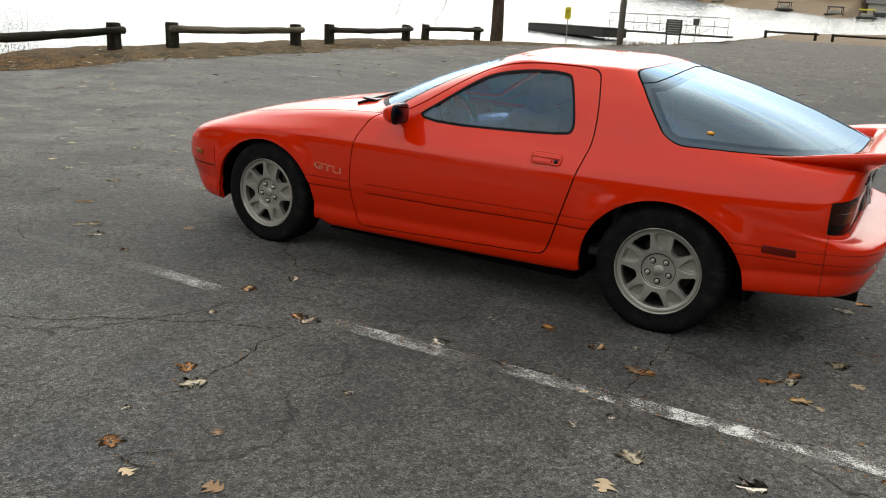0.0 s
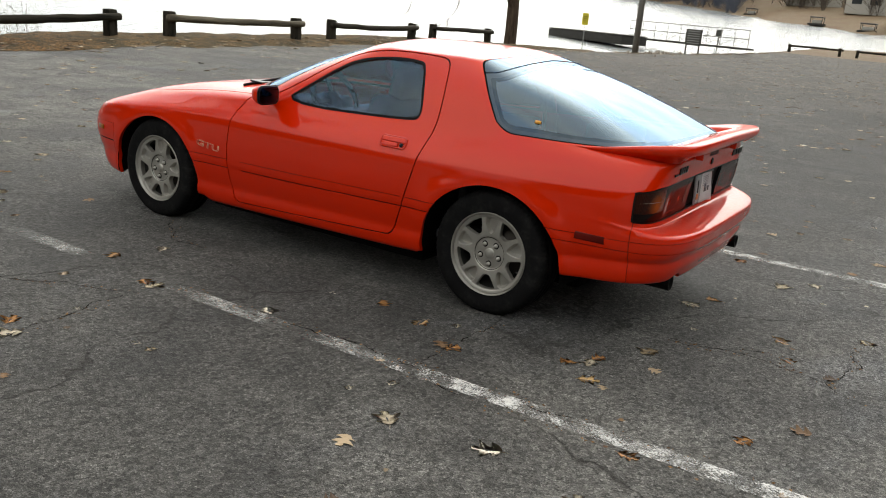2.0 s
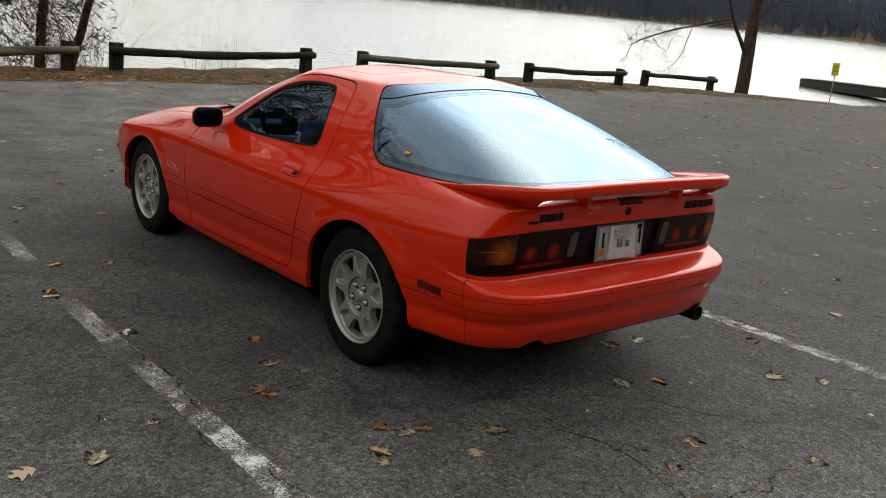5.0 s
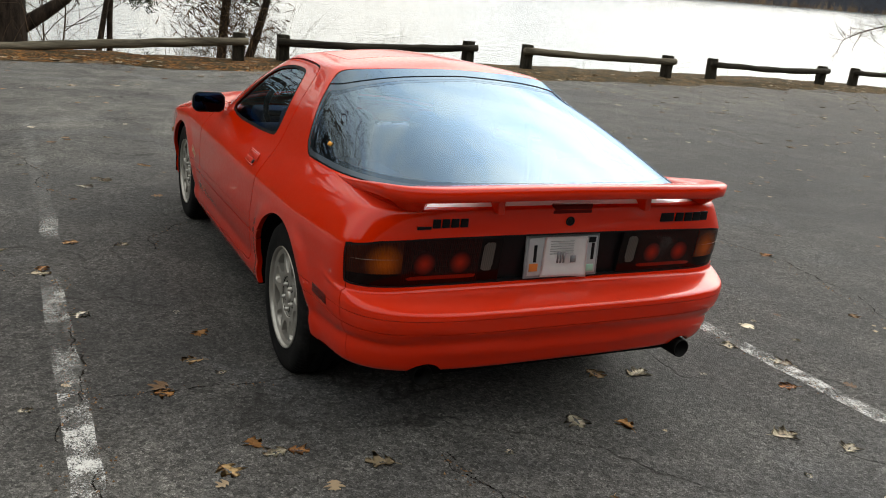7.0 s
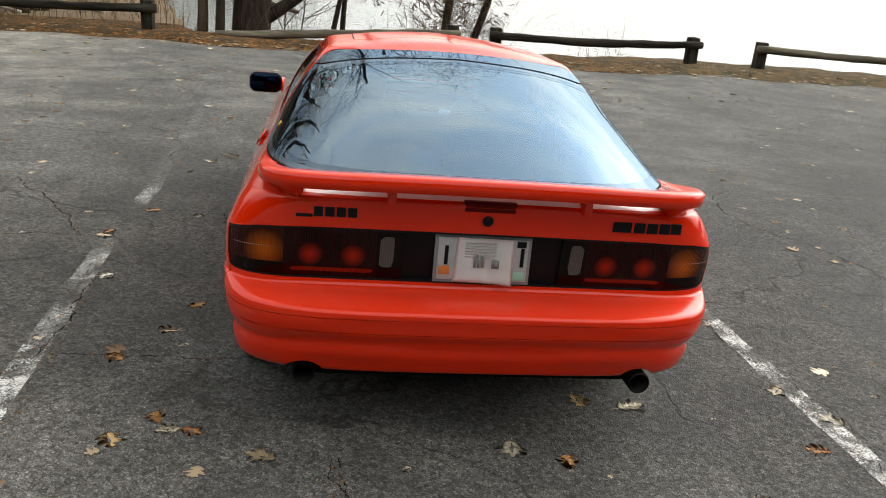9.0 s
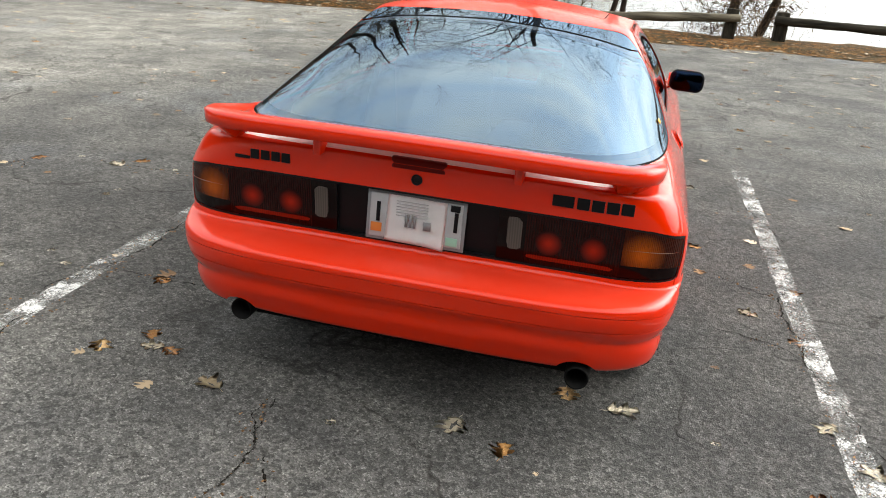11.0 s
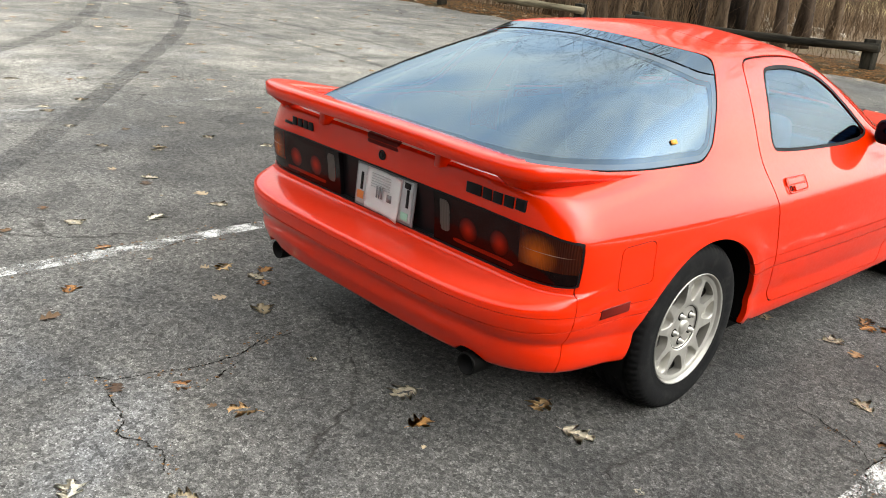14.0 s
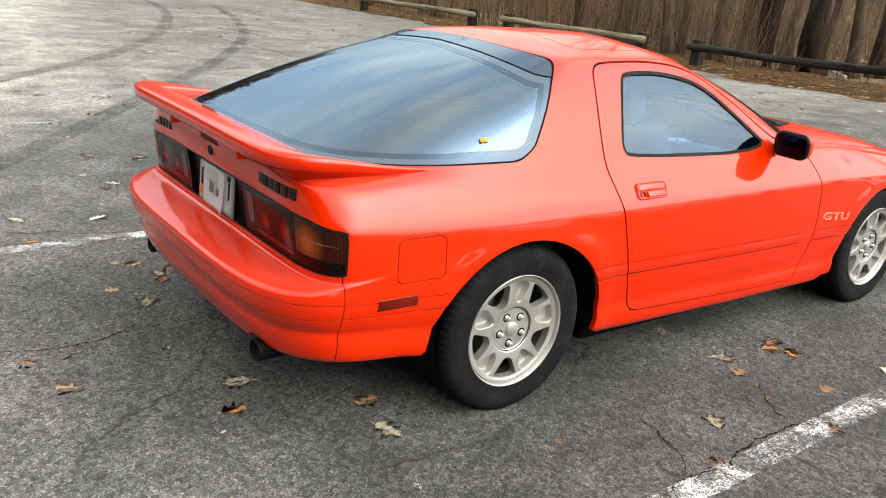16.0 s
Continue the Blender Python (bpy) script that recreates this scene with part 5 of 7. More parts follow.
def band_field(s):
    """The lamp band across the tail."""
    x, y, z = s.v.T
    a = np.abs(y)
    top = np.interp(a, (0, 0.55, 0.70, 0.78, 0.85), (.778, .776, .768, .752, .745))
    f = np.maximum(np.maximum(z - top, (7.12 - s.a[:, 1]) * 0.17), 0.690 - x)
    return np.where(s.a[:, 1] > 8.9, 1.0, f)


def rounded_box_field(px, py, x0, x1, y0, y1, r):
    qx, qy = np.abs(px - (x0 + x1) / 2) - (x1 - x0) / 2 + r, np.abs(py - (y0 + y1) / 2) - (y1 - y0) / 2 + r
    return np.hypot(np.maximum(qx, 0), np.maximum(qy, 0)) + np.minimum(np.maximum(qx, qy), 0) - r


# darker copy of the body red, painting shade into grooves and the grip
DARK_RED = simple("shaded_red_paint", (0.10, 0.003, 0.001), 0.5, spec=0.1)
# near-white colour standing in for the sky reflected in the red deck
DECK_SHEEN = simple("deck_sky_sheen", (0.80, 0.77, 0.76), 0.18, vary=0.08)
car = empty("sports_coupe", (0, 0, 0))
tagged(car, "red two-door sports coupe with rear spoiler parked on asphalt", "car")


def gap(s, field, width=0.005):
    """Cuts a panel gap: the inner panel, the outer panel, and the dark channel between."""
    f = field(s)
    inner, rest = s.split(f + width / 2)
    g = field(rest)
    channel, outer = rest.split(g - width / 2)
    return inner, outer, channel.sink(0.007)


SKIN = body_sheet()
# the sill skirt hangs a little lower between the wheels
SKIN.v[:, 2] -= 0.028 * (1 - sstep(0.20, 0.30, SKIN.v[:, 2])) * sstep(-2.02, -1.95, SKIN.v[:, 0]) * (1 - sstep(-0.42, -0.36, SKIN.v[:, 0]))


def build_body():
    s = SKIN
    # wheel openings
    for xc, zc, R in ((0.0, 0.285, 0.362), (-2.43, 0.283, 0.353)):
        x, y, z = s.v.T
        d = np.hypot((x - xc) * 0.925, z - zc) - R
        _, s = s.split(np.where(np.abs(y) > 0.45, d, 0.5))
    # rear hatch: seal, black border, clear pane
    hatch, s = s.split(hatch_field(s))
    # the deck below the glass, with its sky reflection painted on
    deck, s = s.split(np.where((s.a[:, 1] > 8.8) & (s.v[:, 0] > 0.55), np.maximum(np.maximum(np.abs(s.v[:, 1]) - 0.585, 9.30 - s.a[:, 1]), s.a[:, 1] - V_BELT - 0.3), 1.0))
    deck.make_each("deck_strip", DECK_SHEEN, car, "deck below the hatch glass, its sky reflection painted white")
    seal, pane = hatch.split(-hatch_field(hatch) - 0.009)
    seal.sink(0.002).make_each("hatch_seal", SEAM, car)
    tall = lambda q: np.interp(q.a[:, 0], (1.8, 2.2, 2.6, 3.0), (0.42, 0.50, 0.85, 1.05))
    cap = lambda q: (q.a[:, 1] - V_ROOF) * tall(q) + 0.105
    top, pane = pane.split(-cap(pane))
    joint, top = top.split(cap(top) - 0.004)
    joint.sink(0.004).make_each("hatch_band_joint", SEAM, car)
    top.sink(-0.002).make_each("hatch_top_band", FRIT, car, "glossy black panel above the hatch glass")
    inset = lambda q: np.maximum(hatch_field(q), cap(q))
    border, pane = pane.split(-inset(pane) - 0.032)
    border.sink(0.001).make_each("hatch_glass_margin", FRIT_SOFT, car, "smoky glossy margin of the hatch glass")
    border, pane = pane.split(-inset(pane) - 0.054)
    border.sink(0.0015).make_each("hatch_glass_border", FRIT, car, "glossy black border of the hatch glass")
    pane = pane.sink(0.002)
    pane.make("hatch_glass", HATCH_GLASS, car, "large curved rear hatch glass reflecting the sky")
    # windscreen
    fs = lambda q: np.where(q.v[:, 0] > -0.7, 1.0, smax(smax((q.a[:, 0] - 0.76) * 1.2, (V_BELT + 0.04 - q.a[:, 1]) * 0.5, 0.04), (q.a[:, 1] - V_ROOF + 0.05) * 0.5, 0.04))
    screen, s = s.split(fs(s))
    frame_, screen = screen.split(-fs(screen) - 0.02)
    frame_.make_each("windscreen_seal", RUBBER, car)
    screen.sink(0.003).make("windscreen", GLASS, car, "curved front windscreen")
    # doors, with their windows
    fd = lambda q: np.where((np.abs(q.v[:, 1]) > 0.3), inside(q.v[:, 0], q.v[:, 2], DOOR), 1.0)
    fw = lambda q: inside(q.v[:, 0], q.v[:, 2], WINDOW)
    doors, s, ch = gap(s, fd, 0.007)
    ch.make_each("door_gap", SEAM, car)
    for side in (-1, 1):
        one = doors.split(-doors.v[:, 1] * side)[0]
        win, skin = one.split(fw(one))
        seal, pane = win.split(-fw(win) - 0.013)
        lines = []
        for lv, w in ((4.0, 0.0022), (5.0, 0.0013)):
            g = np.abs(skin.a[:, 1] - lv) * 0.05 - w
            g = np.where((skin.v[:, 0] > -1.70) & (skin.v[:, 0] < -0.52), g, 0.05)
            line, skin = skin.split(g)
            lines.append(line.sink(0.005))
        frame_in = skin.split(V_BELT - 0.1 - skin.a[:, 1])[0]
        door = skin.make("door", PAINT, car, "red door with a flush handle", rim=0.018)
        lines[0].make("door_groove", DARK_RED, door)
        lines[1].make("door_groove", DARK_RED, door)
        frame_in.sink(0.021).make_each("door_frame_lining", TRIM, door)
        seal.sink(0.001).make_each("window_seal", RUBBER, door)
        pane.sink(0.006).make("window", GLASS, door, "clear side window with a wound-up pane")
    # fuel flap on the right quarter
    ff = lambda q: np.where(q.v[:, 1] > 0.5, rounded_box_field(q.v[:, 0], q.v[:, 2], 0.353, 0.528, .571, .709, 0.022), 1.0)
    flap, s, ch = gap(s, ff, 0.0035)
    flap.make("fuel_flap", PAINT, car, rim=0.005)
    ch.sink(-0.004).make_each("flap_gap", DARK_RED, car)
    # sunroof
    fr = lambda q: np.where(q.a[:, 1] > V_ROOF, rounded_box_field(q.v[:, 0], q.v[:, 1], -0.98, -0.50, -0.40, 0.40, 0.05), 1.0)
    panel, s, ch = gap(s, fr, 0.005)
    panel.make("sunroof", PAINT, car, rim=0.006)
    ch.sink(-0.003).make_each("sunroof_gap", SEAM, car)
    # bonnet
    fb = lambda q: np.where((q.a[:, 1] > 8.6) & (q.a[:, 1] < V_BELT + 0.0) & (q.v[:, 0] < -1.5), smax(np.abs(q.v[:, 1]) - np.interp(q.v[:, 0], (-3.2, -2.4, -1.6), (.60, .665, .685)), smax(-3.02 - q.v[:, 0], (q.a[:, 1] - V_BELT + 0.02) * 0.5, 0.02), 0.05), 1.0)
    bonnet, s, ch = gap(s, fb, 0.005)
    bonnet.make("bonnet", PAINT, car, "red bonnet", rim=0.012)
    ch.sink(-0.003).make_each("bonnet_gap", SEAM, car)
    # lamp band
    band, s = s.split(band_field(s))
    edge, band = band.split(-band_field(band) - 0.007)
    edge.sink(0.002).make_each("lamp_band_trim", BLACK, car)
    band = band.sink(0.004)
    b = lambda q: np.abs(q.v[:, 1])
    ridge, band = band.split(np.where(b(band) > 0.2, np.abs(band.v[:, 2] - .702) - 0.0012, 0.1))
    ridge.sink(-0.0015).make_each("lens_ridge", LENS_RIDGE, car)
    centre, outer = band.split(b(band) - 0.255)
    centre.sink(0.018).make("plate_panel", BLACK, car, "recessed black panel behind the plate", rim=-0.018)
    for side in (-1, 1):
        half = outer.split(-outer.v[:, 1] * side)[0]
        x = Sheet.split
        dark1, half = half.split(b(half) - 0.276)
        clear, half = half.split(b(half) - 0.338)
        red, amber = half.split(b(half) - 0.622)
        cells = []
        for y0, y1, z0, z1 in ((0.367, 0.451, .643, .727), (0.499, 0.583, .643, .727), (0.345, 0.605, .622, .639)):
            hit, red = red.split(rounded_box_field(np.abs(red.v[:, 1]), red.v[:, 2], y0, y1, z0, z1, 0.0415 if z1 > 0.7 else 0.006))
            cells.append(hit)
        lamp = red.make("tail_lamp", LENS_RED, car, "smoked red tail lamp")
        # the round cells carry the bulb glow in their colour
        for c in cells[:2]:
            c.make("reflector", LENS_GLOW, lamp, "round red lens cell with painted bulb glow")
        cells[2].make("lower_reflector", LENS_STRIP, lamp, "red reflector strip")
        dark1.make("inner_lens", LENS_DARK, lamp)
        cl, rest = clear.split(rounded_box_field(np.abs(clear.v[:, 1]), clear.v[:, 2], 0.283, 0.327, .648, .752, 0.002))
        rest.make("lens_base", LENS_DARK, lamp)
        cl.sink(-0.001).make("reverse_lens", LENS_CLEAR, lamp, "grey-white reversing lens")
        up, low = amber.split(.652 - amber.v[:, 2])
        low.make("lens_base", LENS_DARK, lamp)
        up.sink(-0.001).make("indicator_lens", LENS_AMBER, lamp, "dark amber indicator lens with painted glow")
    # rear bumper: panel joint, then fine grooves along bumper and sides
    fj = lambda q: np.where((q.a[:, 1] < 7.3) & (q.v[:, 0] > 0.5), 0.700 - q.v[:, 0], 1.0)
    bumper, s, ch = gap(s, fj, 0.003)
    ch.sink(-0.003).make_each("bumper_gap", DARK_RED, car)
    for x0 in (-0.545, 0.545):
        q = np.hypot((bumper.v[:, 1] - x0) * 0.85, bumper.v[:, 2] - 0.308) - 0.056
        _, bumper = bumper.split(np.where(bumper.v[:, 0] > 0.6, q, 1.0))
    for lv, w in ((4.0, 0.0022), (5.0, 0.0018)):
        fg = lambda q, lv=lv, w=w: np.abs(q.a[:, 1] - lv) * 0.06 - w
        line, bumper = bumper.split(fg(bumper))
        line.sink(0.005).make_each("bumper_groove", DARK_RED, car)
        line, s = s.split(np.where((s.v[:, 0] > -2.5), fg(s), 1.0))
        line.sink(0.004).make_each("side_groove", DARK_RED, car)
    bumper.make("rear_bumper", PAINT, car, "red rear bumper with exhaust cut-outs", rim=0.02)
    # front bumper joint line
    fn = lambda q: np.where((q.a[:, 1] < 6.0), q.v[:, 0] + 2.84, 1.0)
    nose, s, ch = gap(s, fn, 0.004)
    line, nose = nose.split(np.abs(nose.a[:, 1] - 4.0) * 0.05 - 0.003)
    line.sink(0.003).make_each("nose_groove", SEAM, car)
    nose.make("front_bumper", PAINT, car, "red front bumper", rim=0.02)
    ch.sink(-0.003).make_each("nose_gap", SEAM, car)
    lining = s.split(V_BELT - 0.1 - s.a[:, 1])[0]
    lining.split(lining.v[:, 0] - 0.55)[0].sink(0.022).make_each("pillar_lining", TRIM, car, "dark grey inner lining of the pillars")
    # the sill's turned-under paint is coloured near black in place of shade
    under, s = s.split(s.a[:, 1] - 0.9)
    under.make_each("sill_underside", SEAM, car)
    s.make("body_shell", PAINT, car, "glossy red body shell", rim=0.022)


build_body()


FLANK = SKIN.v[(SKIN.v[:, 1] < -0.3) & (SKIN.a[:, 1] > 0.9) & (SKIN.a[:, 1] < 9.9)]


def body_point(x, z, side, lift=0.0):
    """The place on the car's flank at that length and height."""
    d = (FLANK[:, 0] - x) ** 2 + (FLANK[:, 2] - z) ** 2
    k = np.argsort(d)[:4]
    w = 1 / (d[k] + 1e-6)
    y = float((FLANK[k, 1] * w).sum() / w.sum())
    return (x, side * (-y + lift), z)



# ---- wheels ----
def wheel_meshes():
    # disc with five windows and five egg-shaped pockets; outer face towards -y
    nr, nt = 84, 320
    r = np.linspace(0.0, 0.193, nr)
    th = np.linspace(0, 2 * math.pi, nt + 1)[:-1]
    R, T = np.meshgrid(r, th, indexing="ij")
    y = np.interp(r, (0, .03, .07, .076, .085, .12, .165, .178, .184, .193), (-.050, -.050, -.049, -.049, -.054, -.058, -.058, -.057, -.060, -.062))
    Y = np.broadcast_to(y[:, None], R.shape).copy()
    sector = 2 * math.pi / 5
    tp = (T - math.pi / 2 + sector / 2) % sector - sector / 2
    px, py = R * np.cos(tp), R * np.sin(tp)
    # drop-shaped pockets, wide outwards and narrow towards the hub
    wide = 0.013 + 0.0195 * sstep(0.100, 0.160, px)
    drop = smax(np.abs(py) - wide, smax(px - 0.176, 0.100 - px, 0.006), 0.020)
    Y += 0.026 * (1 - sstep(-0.0050, 0.0008, drop)) * sstep(0.05, 0.09, R)
    # the hub's plate lies a little deeper inside a fine groove
    Y += 0.004 * (1 - sstep(0.079, 0.083, R))
    v = np.stack([R * np.cos(T), Y, R * np.sin(T)], -1).reshape(-1, 3)
    i = np.arange(nr * nt).reshape(nr, nt)
    j = np.roll(i, -1, 1)
    q = np.stack([i[:-1], j[:-1], j[1:], i[1:]], -1).reshape(-1, 4)
    t = np.concatenate([q[:, [0, 1, 2]], q[:, [0, 2, 3]]])
    n = vertex_normals(v, t)
    if n[nt * 10 + 3][1] > 0:
        t, n = t[:, ::-1], -n
    s = Sheet(v, n, np.stack([R.ravel(), T.ravel()], 1), t)
    tw = (s.a[:, 1] - math.pi / 2) % sector - sector / 2
    rr = s.a[:, 0]
    lx, ly = rr * np.cos(tw), rr * np.sin(tw)
    f = smax(np.abs(ly) - (0.013 + 0.60 * (lx - 0.098)), smax(rr - 0.176, 0.104 - lx, 0.006), 0.013)
    f = np.where(rr < 0.09, 1.0, f)
    _, s = s.split(f)
    return s


DISC = wheel_meshes()


def tyre_mesh():
    prof = [(0.204, -.080), (0.2085, -.099), (0.214, -.1012), (0.2165, -.1005), (0.219, -.1012), (0.228, -.1015), (0.234, -.1025), (0.245, -.105), (0.262, -.106), (0.284, -.103), (0.297, -.097), (0.305, -.087), (0.3115, -.078)]
    for c in (-0.045, 0.0, 0.045):
        prof += [(0.3130, c - .008), (0.3060, c - .006), (0.3060, c + .006), (0.3130, c + .008)]
    prof += [(0.3115, .078), (0.306, .090), (0.298, .101), (0.285, .110), (0.262, .115), (0.235, .113), (0.205, .106), (0.190, .098)]
    bm = bmesh.new()
    n = 288
    rings = []
    for k in range(n):
        a = 2 * math.pi * k / n
        ring = []
        for r, h in prof:
            g = 0.0
            if 0.304 < r < 0.3125 and abs(h) > 0.07:
                g = 0.007 if k % 4 == 0 else 0.0
            z = (r - g)
            flat = 0.0
            ring.append(bm.verts.new((z * math.cos(a), h, max(-0.3055, z * math.sin(a)))))
        rings.append(ring)
    for a, b in zip(rings, rings[1:] + rings[:1]):
        for i in range(len(prof) - 1):
            bm.faces.new((a[i], a[i + 1], b[i + 1], b[i]))
    bmesh.ops.recalc_face_normals(bm, faces=bm.faces)
    return bm


def wheel(x, side, spin):
    top = empty("wheel", (x, side * 0.695, 0.305))
    top.parent = car
    top["label"] = "black tyre on a dull silver five-window alloy wheel"
    turn = Matrix.Rotation(0 if side < 0 else math.pi, 4, "Z") @ Matrix.Rotation(radians(spin), 4, "Y") @ Matrix.Diagonal((1.025, 1, 1.025, 1))
    made = []
    o = part("tyre", tyre_mesh(), TYRE, top, "worn black rubber tyre")
    if side > 0:
        o.rotation_euler = (0, 0, math.pi)
    ring = 0.063
    rim = DISC.make("rim", ALLOY, top, "dull silver alloy rim with five windows", rim=0.03)
    rim.matrix_basis = turn @ Matrix.Translation((0, -0.028, 0))
    lip = part("rim_lip", lathe(bmesh.new(), [(0.190, -.076), (0.194, -.080), (0.1985, -.098), (0.2025, -.104), (0.2045, -.100), (0.2005, -.088), (0.198, -.06)], "y", steps=72), ALLOY, top)
    lip.matrix_basis = turn
    barrel = part("barrel", lathe(bmesh.new(), [(0.198, -.06), (0.180, -.03), (0.178, .07), (0.19, .1)], "y", steps=48), ALLOY_SHADE, top)
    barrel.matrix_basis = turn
    disc = part("brake_disc", lathe(bmesh.new(), [(0.0, -.012), (0.07, -.012), (0.075, .0), (0.138, .0), (0.138, .02), (0.0, .02)], "y", steps=48), STEEL, top, "rust-tinged brake disc")
    disc.matrix_basis = turn
    cal = part("caliper", box(bmesh.new(), (0.07, 0.06, 0.15), (-0.135, 0.01, 0.02), (0, 8, 0), 0.012), SOOT, top)
    cal.matrix_basis = turn
    hub = part("centre_cap", lathe(bmesh.new(), [(0.0, -.084), (0.022, -.0838), (0.0255, -.081), (0.0265, -.074), (0.030, -.0735), (0.0305, -.070)], "y", steps=32), ALLOY, top)
    hub.matrix_basis = turn
    groove = part("hub_ring", lathe(bmesh.new(), [(0.0785, -.0765), (0.080, -.0785), (0.0815, -.0785), (0.083, -.0765)], "y", steps=60), SEAM, top)
    groove.matrix_basis = turn
    for k in range(5):
        a = radians(90 + 36 + 72 * k)
        nut = part("wheel_nut", lathe(bmesh.new(), [(0.0, -.092), (0.0065, -.0915), (0.0085, -.088), (0.0095, -.075), (0.0125, -.0745)], "y", (0.052 * math.cos(a), 0, 0.052 * math.sin(a)), 8), ALLOY, top)
        part("nut_seat", lathe(bmesh.new(), [(0.0095, -.0745), (0.011, -.0752), (0.0145, -.0752), (0.0155, -.074)], "y", (0.052 * math.cos(a), 0, 0.052 * math.sin(a)), 20), SEAM, top).matrix_basis = turn
        nut.matrix_basis = turn
    return top


wheel(0.0, -1, 0)
wheel(-2.43, -1, 8)
wheel(0.0, 1, 6)
wheel(-2.43, 1, -10)

# dark wheel-house linings and floor pan
for xc, R in ((0.0, 0.385), (-2.43, 0.372)):
    for side in (-1, 1):
        bm = bmesh.new()
        rows = []
        for yy in (0.80, 0.62, 0.48):
            rows.append([bm.verts.new((xc + (R + 0.012) * math.cos(a), side * yy, 0.285 + (R + 0.012) * math.sin(a))) for a in np.linspace(-0.15, math.pi + 0.15, 30)])
        hubs = bm.verts.new((xc, side * 0.48, 0.29))
        for a, b in zip(rows, rows[1:]):
            for k in range(29):
                bm.faces.new((a[k], a[k + 1], b[k + 1], b[k]))
        for k in range(29):
            bm.faces.new((rows[-1][k], rows[-1][k + 1], hubs))
        part("wheel_house", bm, SEAM, car)
boxed("floor_pan", (1.58, 1.42, 0.10), (-1.215, 0, 0.195), SEAM, car, 0.02)
boxed("engine_undertray", (0.86, 1.02, 0.05), (-2.45, 0, 0.18), SEAM, car, 0.02)
boxed("axle_cover", (0.76, 1.04, 0.08), (0.0, 0, 0.195), SEAM, car, 0.02)
boxed("rear_floor", (0.42, 1.16, 0.10), (0.58, 0, 0.33), SEAM, car, 0.02)
boxed("rear_axle", (0.10, 1.2, 0.10), (0.0, 0, 0.29), SOOT, car, 0.03)
boxed("front_crossmember", (0.25, 1.2, 0.10), (-2.43, 0, 0.27), SOOT, car, 0.03)
boxed("nose_floor", (0.35, 1.2, 0.05), (-2.95, 0, 0.26), SEAM, car, 0.02)

# ---- rear spoiler: a blade on feet, its ends sweeping forward along the glass ----
def spoiler():
    n = 120
    c = contour(-1.0, 0.887, 0.712, 2.5, 8.5, -0.5, 0.30, (-0.2, 0.30), False)
    c = c[c[:, 0] > 0.30]
    half = [(p[0], -p[1]) for p in c]
    line = half + [(x, -y) for x, y in half[::-1][1:]]
    pts = np.array(line)
    s = np.concatenate([[0], np.cumsum(np.hypot(*np.diff(pts, axis=0).T))])
    k = np.linspace(0, s[-1], n + 1)
    px, py = np.interp(k, s, pts[:, 0]), np.interp(k, s, pts[:, 1])
    e = np.minimum(k, s[-1] - k)
    grow_ = sstep(0.0, 0.55, e)
    bm = bmesh.new()
    rows = []
    for i in range(n + 1):
        t = np.array([px[min(i + 1, n)] - px[max(i - 1, 0)], py[min(i + 1, n)] - py[max(i - 1, 0)]])
        t /= np.linalg.norm(t)
        out = np.array([-t[1], t[0]])
        if out[0] * (px[i] - 0.2) + out[1] * py[i] < 0:
            out = -out
        g = grow_[i]
        z0 = 0.888 + 0.050 * g + 0.008 * (1 - (py[i] / 0.7) ** 2) * g
        wide = 0.012 + 0.125 * g
        th = 0.006 + 0.027 * g
        row = []
        fill = float(sstep(0.565, 0.60, abs(py[i])) * sstep(0.32, 0.5, px[i]))
        for a, b in ((0.0, -0.1), (-0.02, -0.72), (-0.09, -0.84), (-0.5, -0.86), (-1.0, -0.45), (-1.0, 0.05), (-0.6, 0.30), (-0.10, 0.66), (0.0, 0.5)):
            w = a * wide
            drop = fill * 0.040 if b < -0.4 and a < -0.3 else 0.0
            row.append(bm.verts.new((px[i] + out[0] * w, py[i] + out[1] * w, z0 + b * th - drop)))
        rows.append(row)
    for a, b in zip(rows, rows[1:]):
        for j in range(len(a)):
            bm.faces.new((a[j], a[(j + 1) % len(a)], b[(j + 1) % len(a)], b[j]))
    bm.faces.new(rows[0])
    bm.faces.new(rows[-1][::-1])
    bmesh.ops.recalc_face_normals(bm, faces=bm.faces)
    return bm


wing = part("rear_spoiler", spoiler(), PAINT, car, "red rear spoiler blade on short feet")
for y in (-0.305, 0.305):
    boxed("spoiler_foot", (0.09, 0.026, 0.07), (0.785, y, 0.895), PAINT, wing, 0.006)

# ---- plate, paper, lock, badges ----
plate = empty("licence_plate", (0.770, 0, 0.689))
plate.parent = car
plate["label"] = "licence plate in a chrome surround, mostly covered by paper"
plate.rotation_euler = (0, radians(-3), 0)
boxed("plate_surround", (0.006, 0.312, 0.158), (0, 0, 0), PLATE, plate, 0.002)
boxed("plate_face", (0.006, 0.290, 0.138), (0.004, 0, 0), simple("plate_enamel", (0.34, 0.35, 0.36), 0.4, vary=0.2), plate, 0.002)
boxed("orange_tab", (0.003, 0.035, 0.028), (0.0085, -0.122, -0.038), simple("orange_sticker", (0.55, 0.16, 0.03), 0.5), plate, 0.001)
boxed("green_tab", (0.003, 0.036, 0.026), (0.0085, 0.118, -0.05), simple("green_sticker", (0.25, 0.45, 0.35), 0.5), plate, 0.001)
boxed("plate_mark", (0.003, 0.012, 0.062), (0.0085, 0.127, 0.012), BLACK, plate, 0.001)
boxed("plate_mark", (0.003, 0.030, 0.020), (0.0085, 0.122, 0.055), BLACK, plate, 0.001)
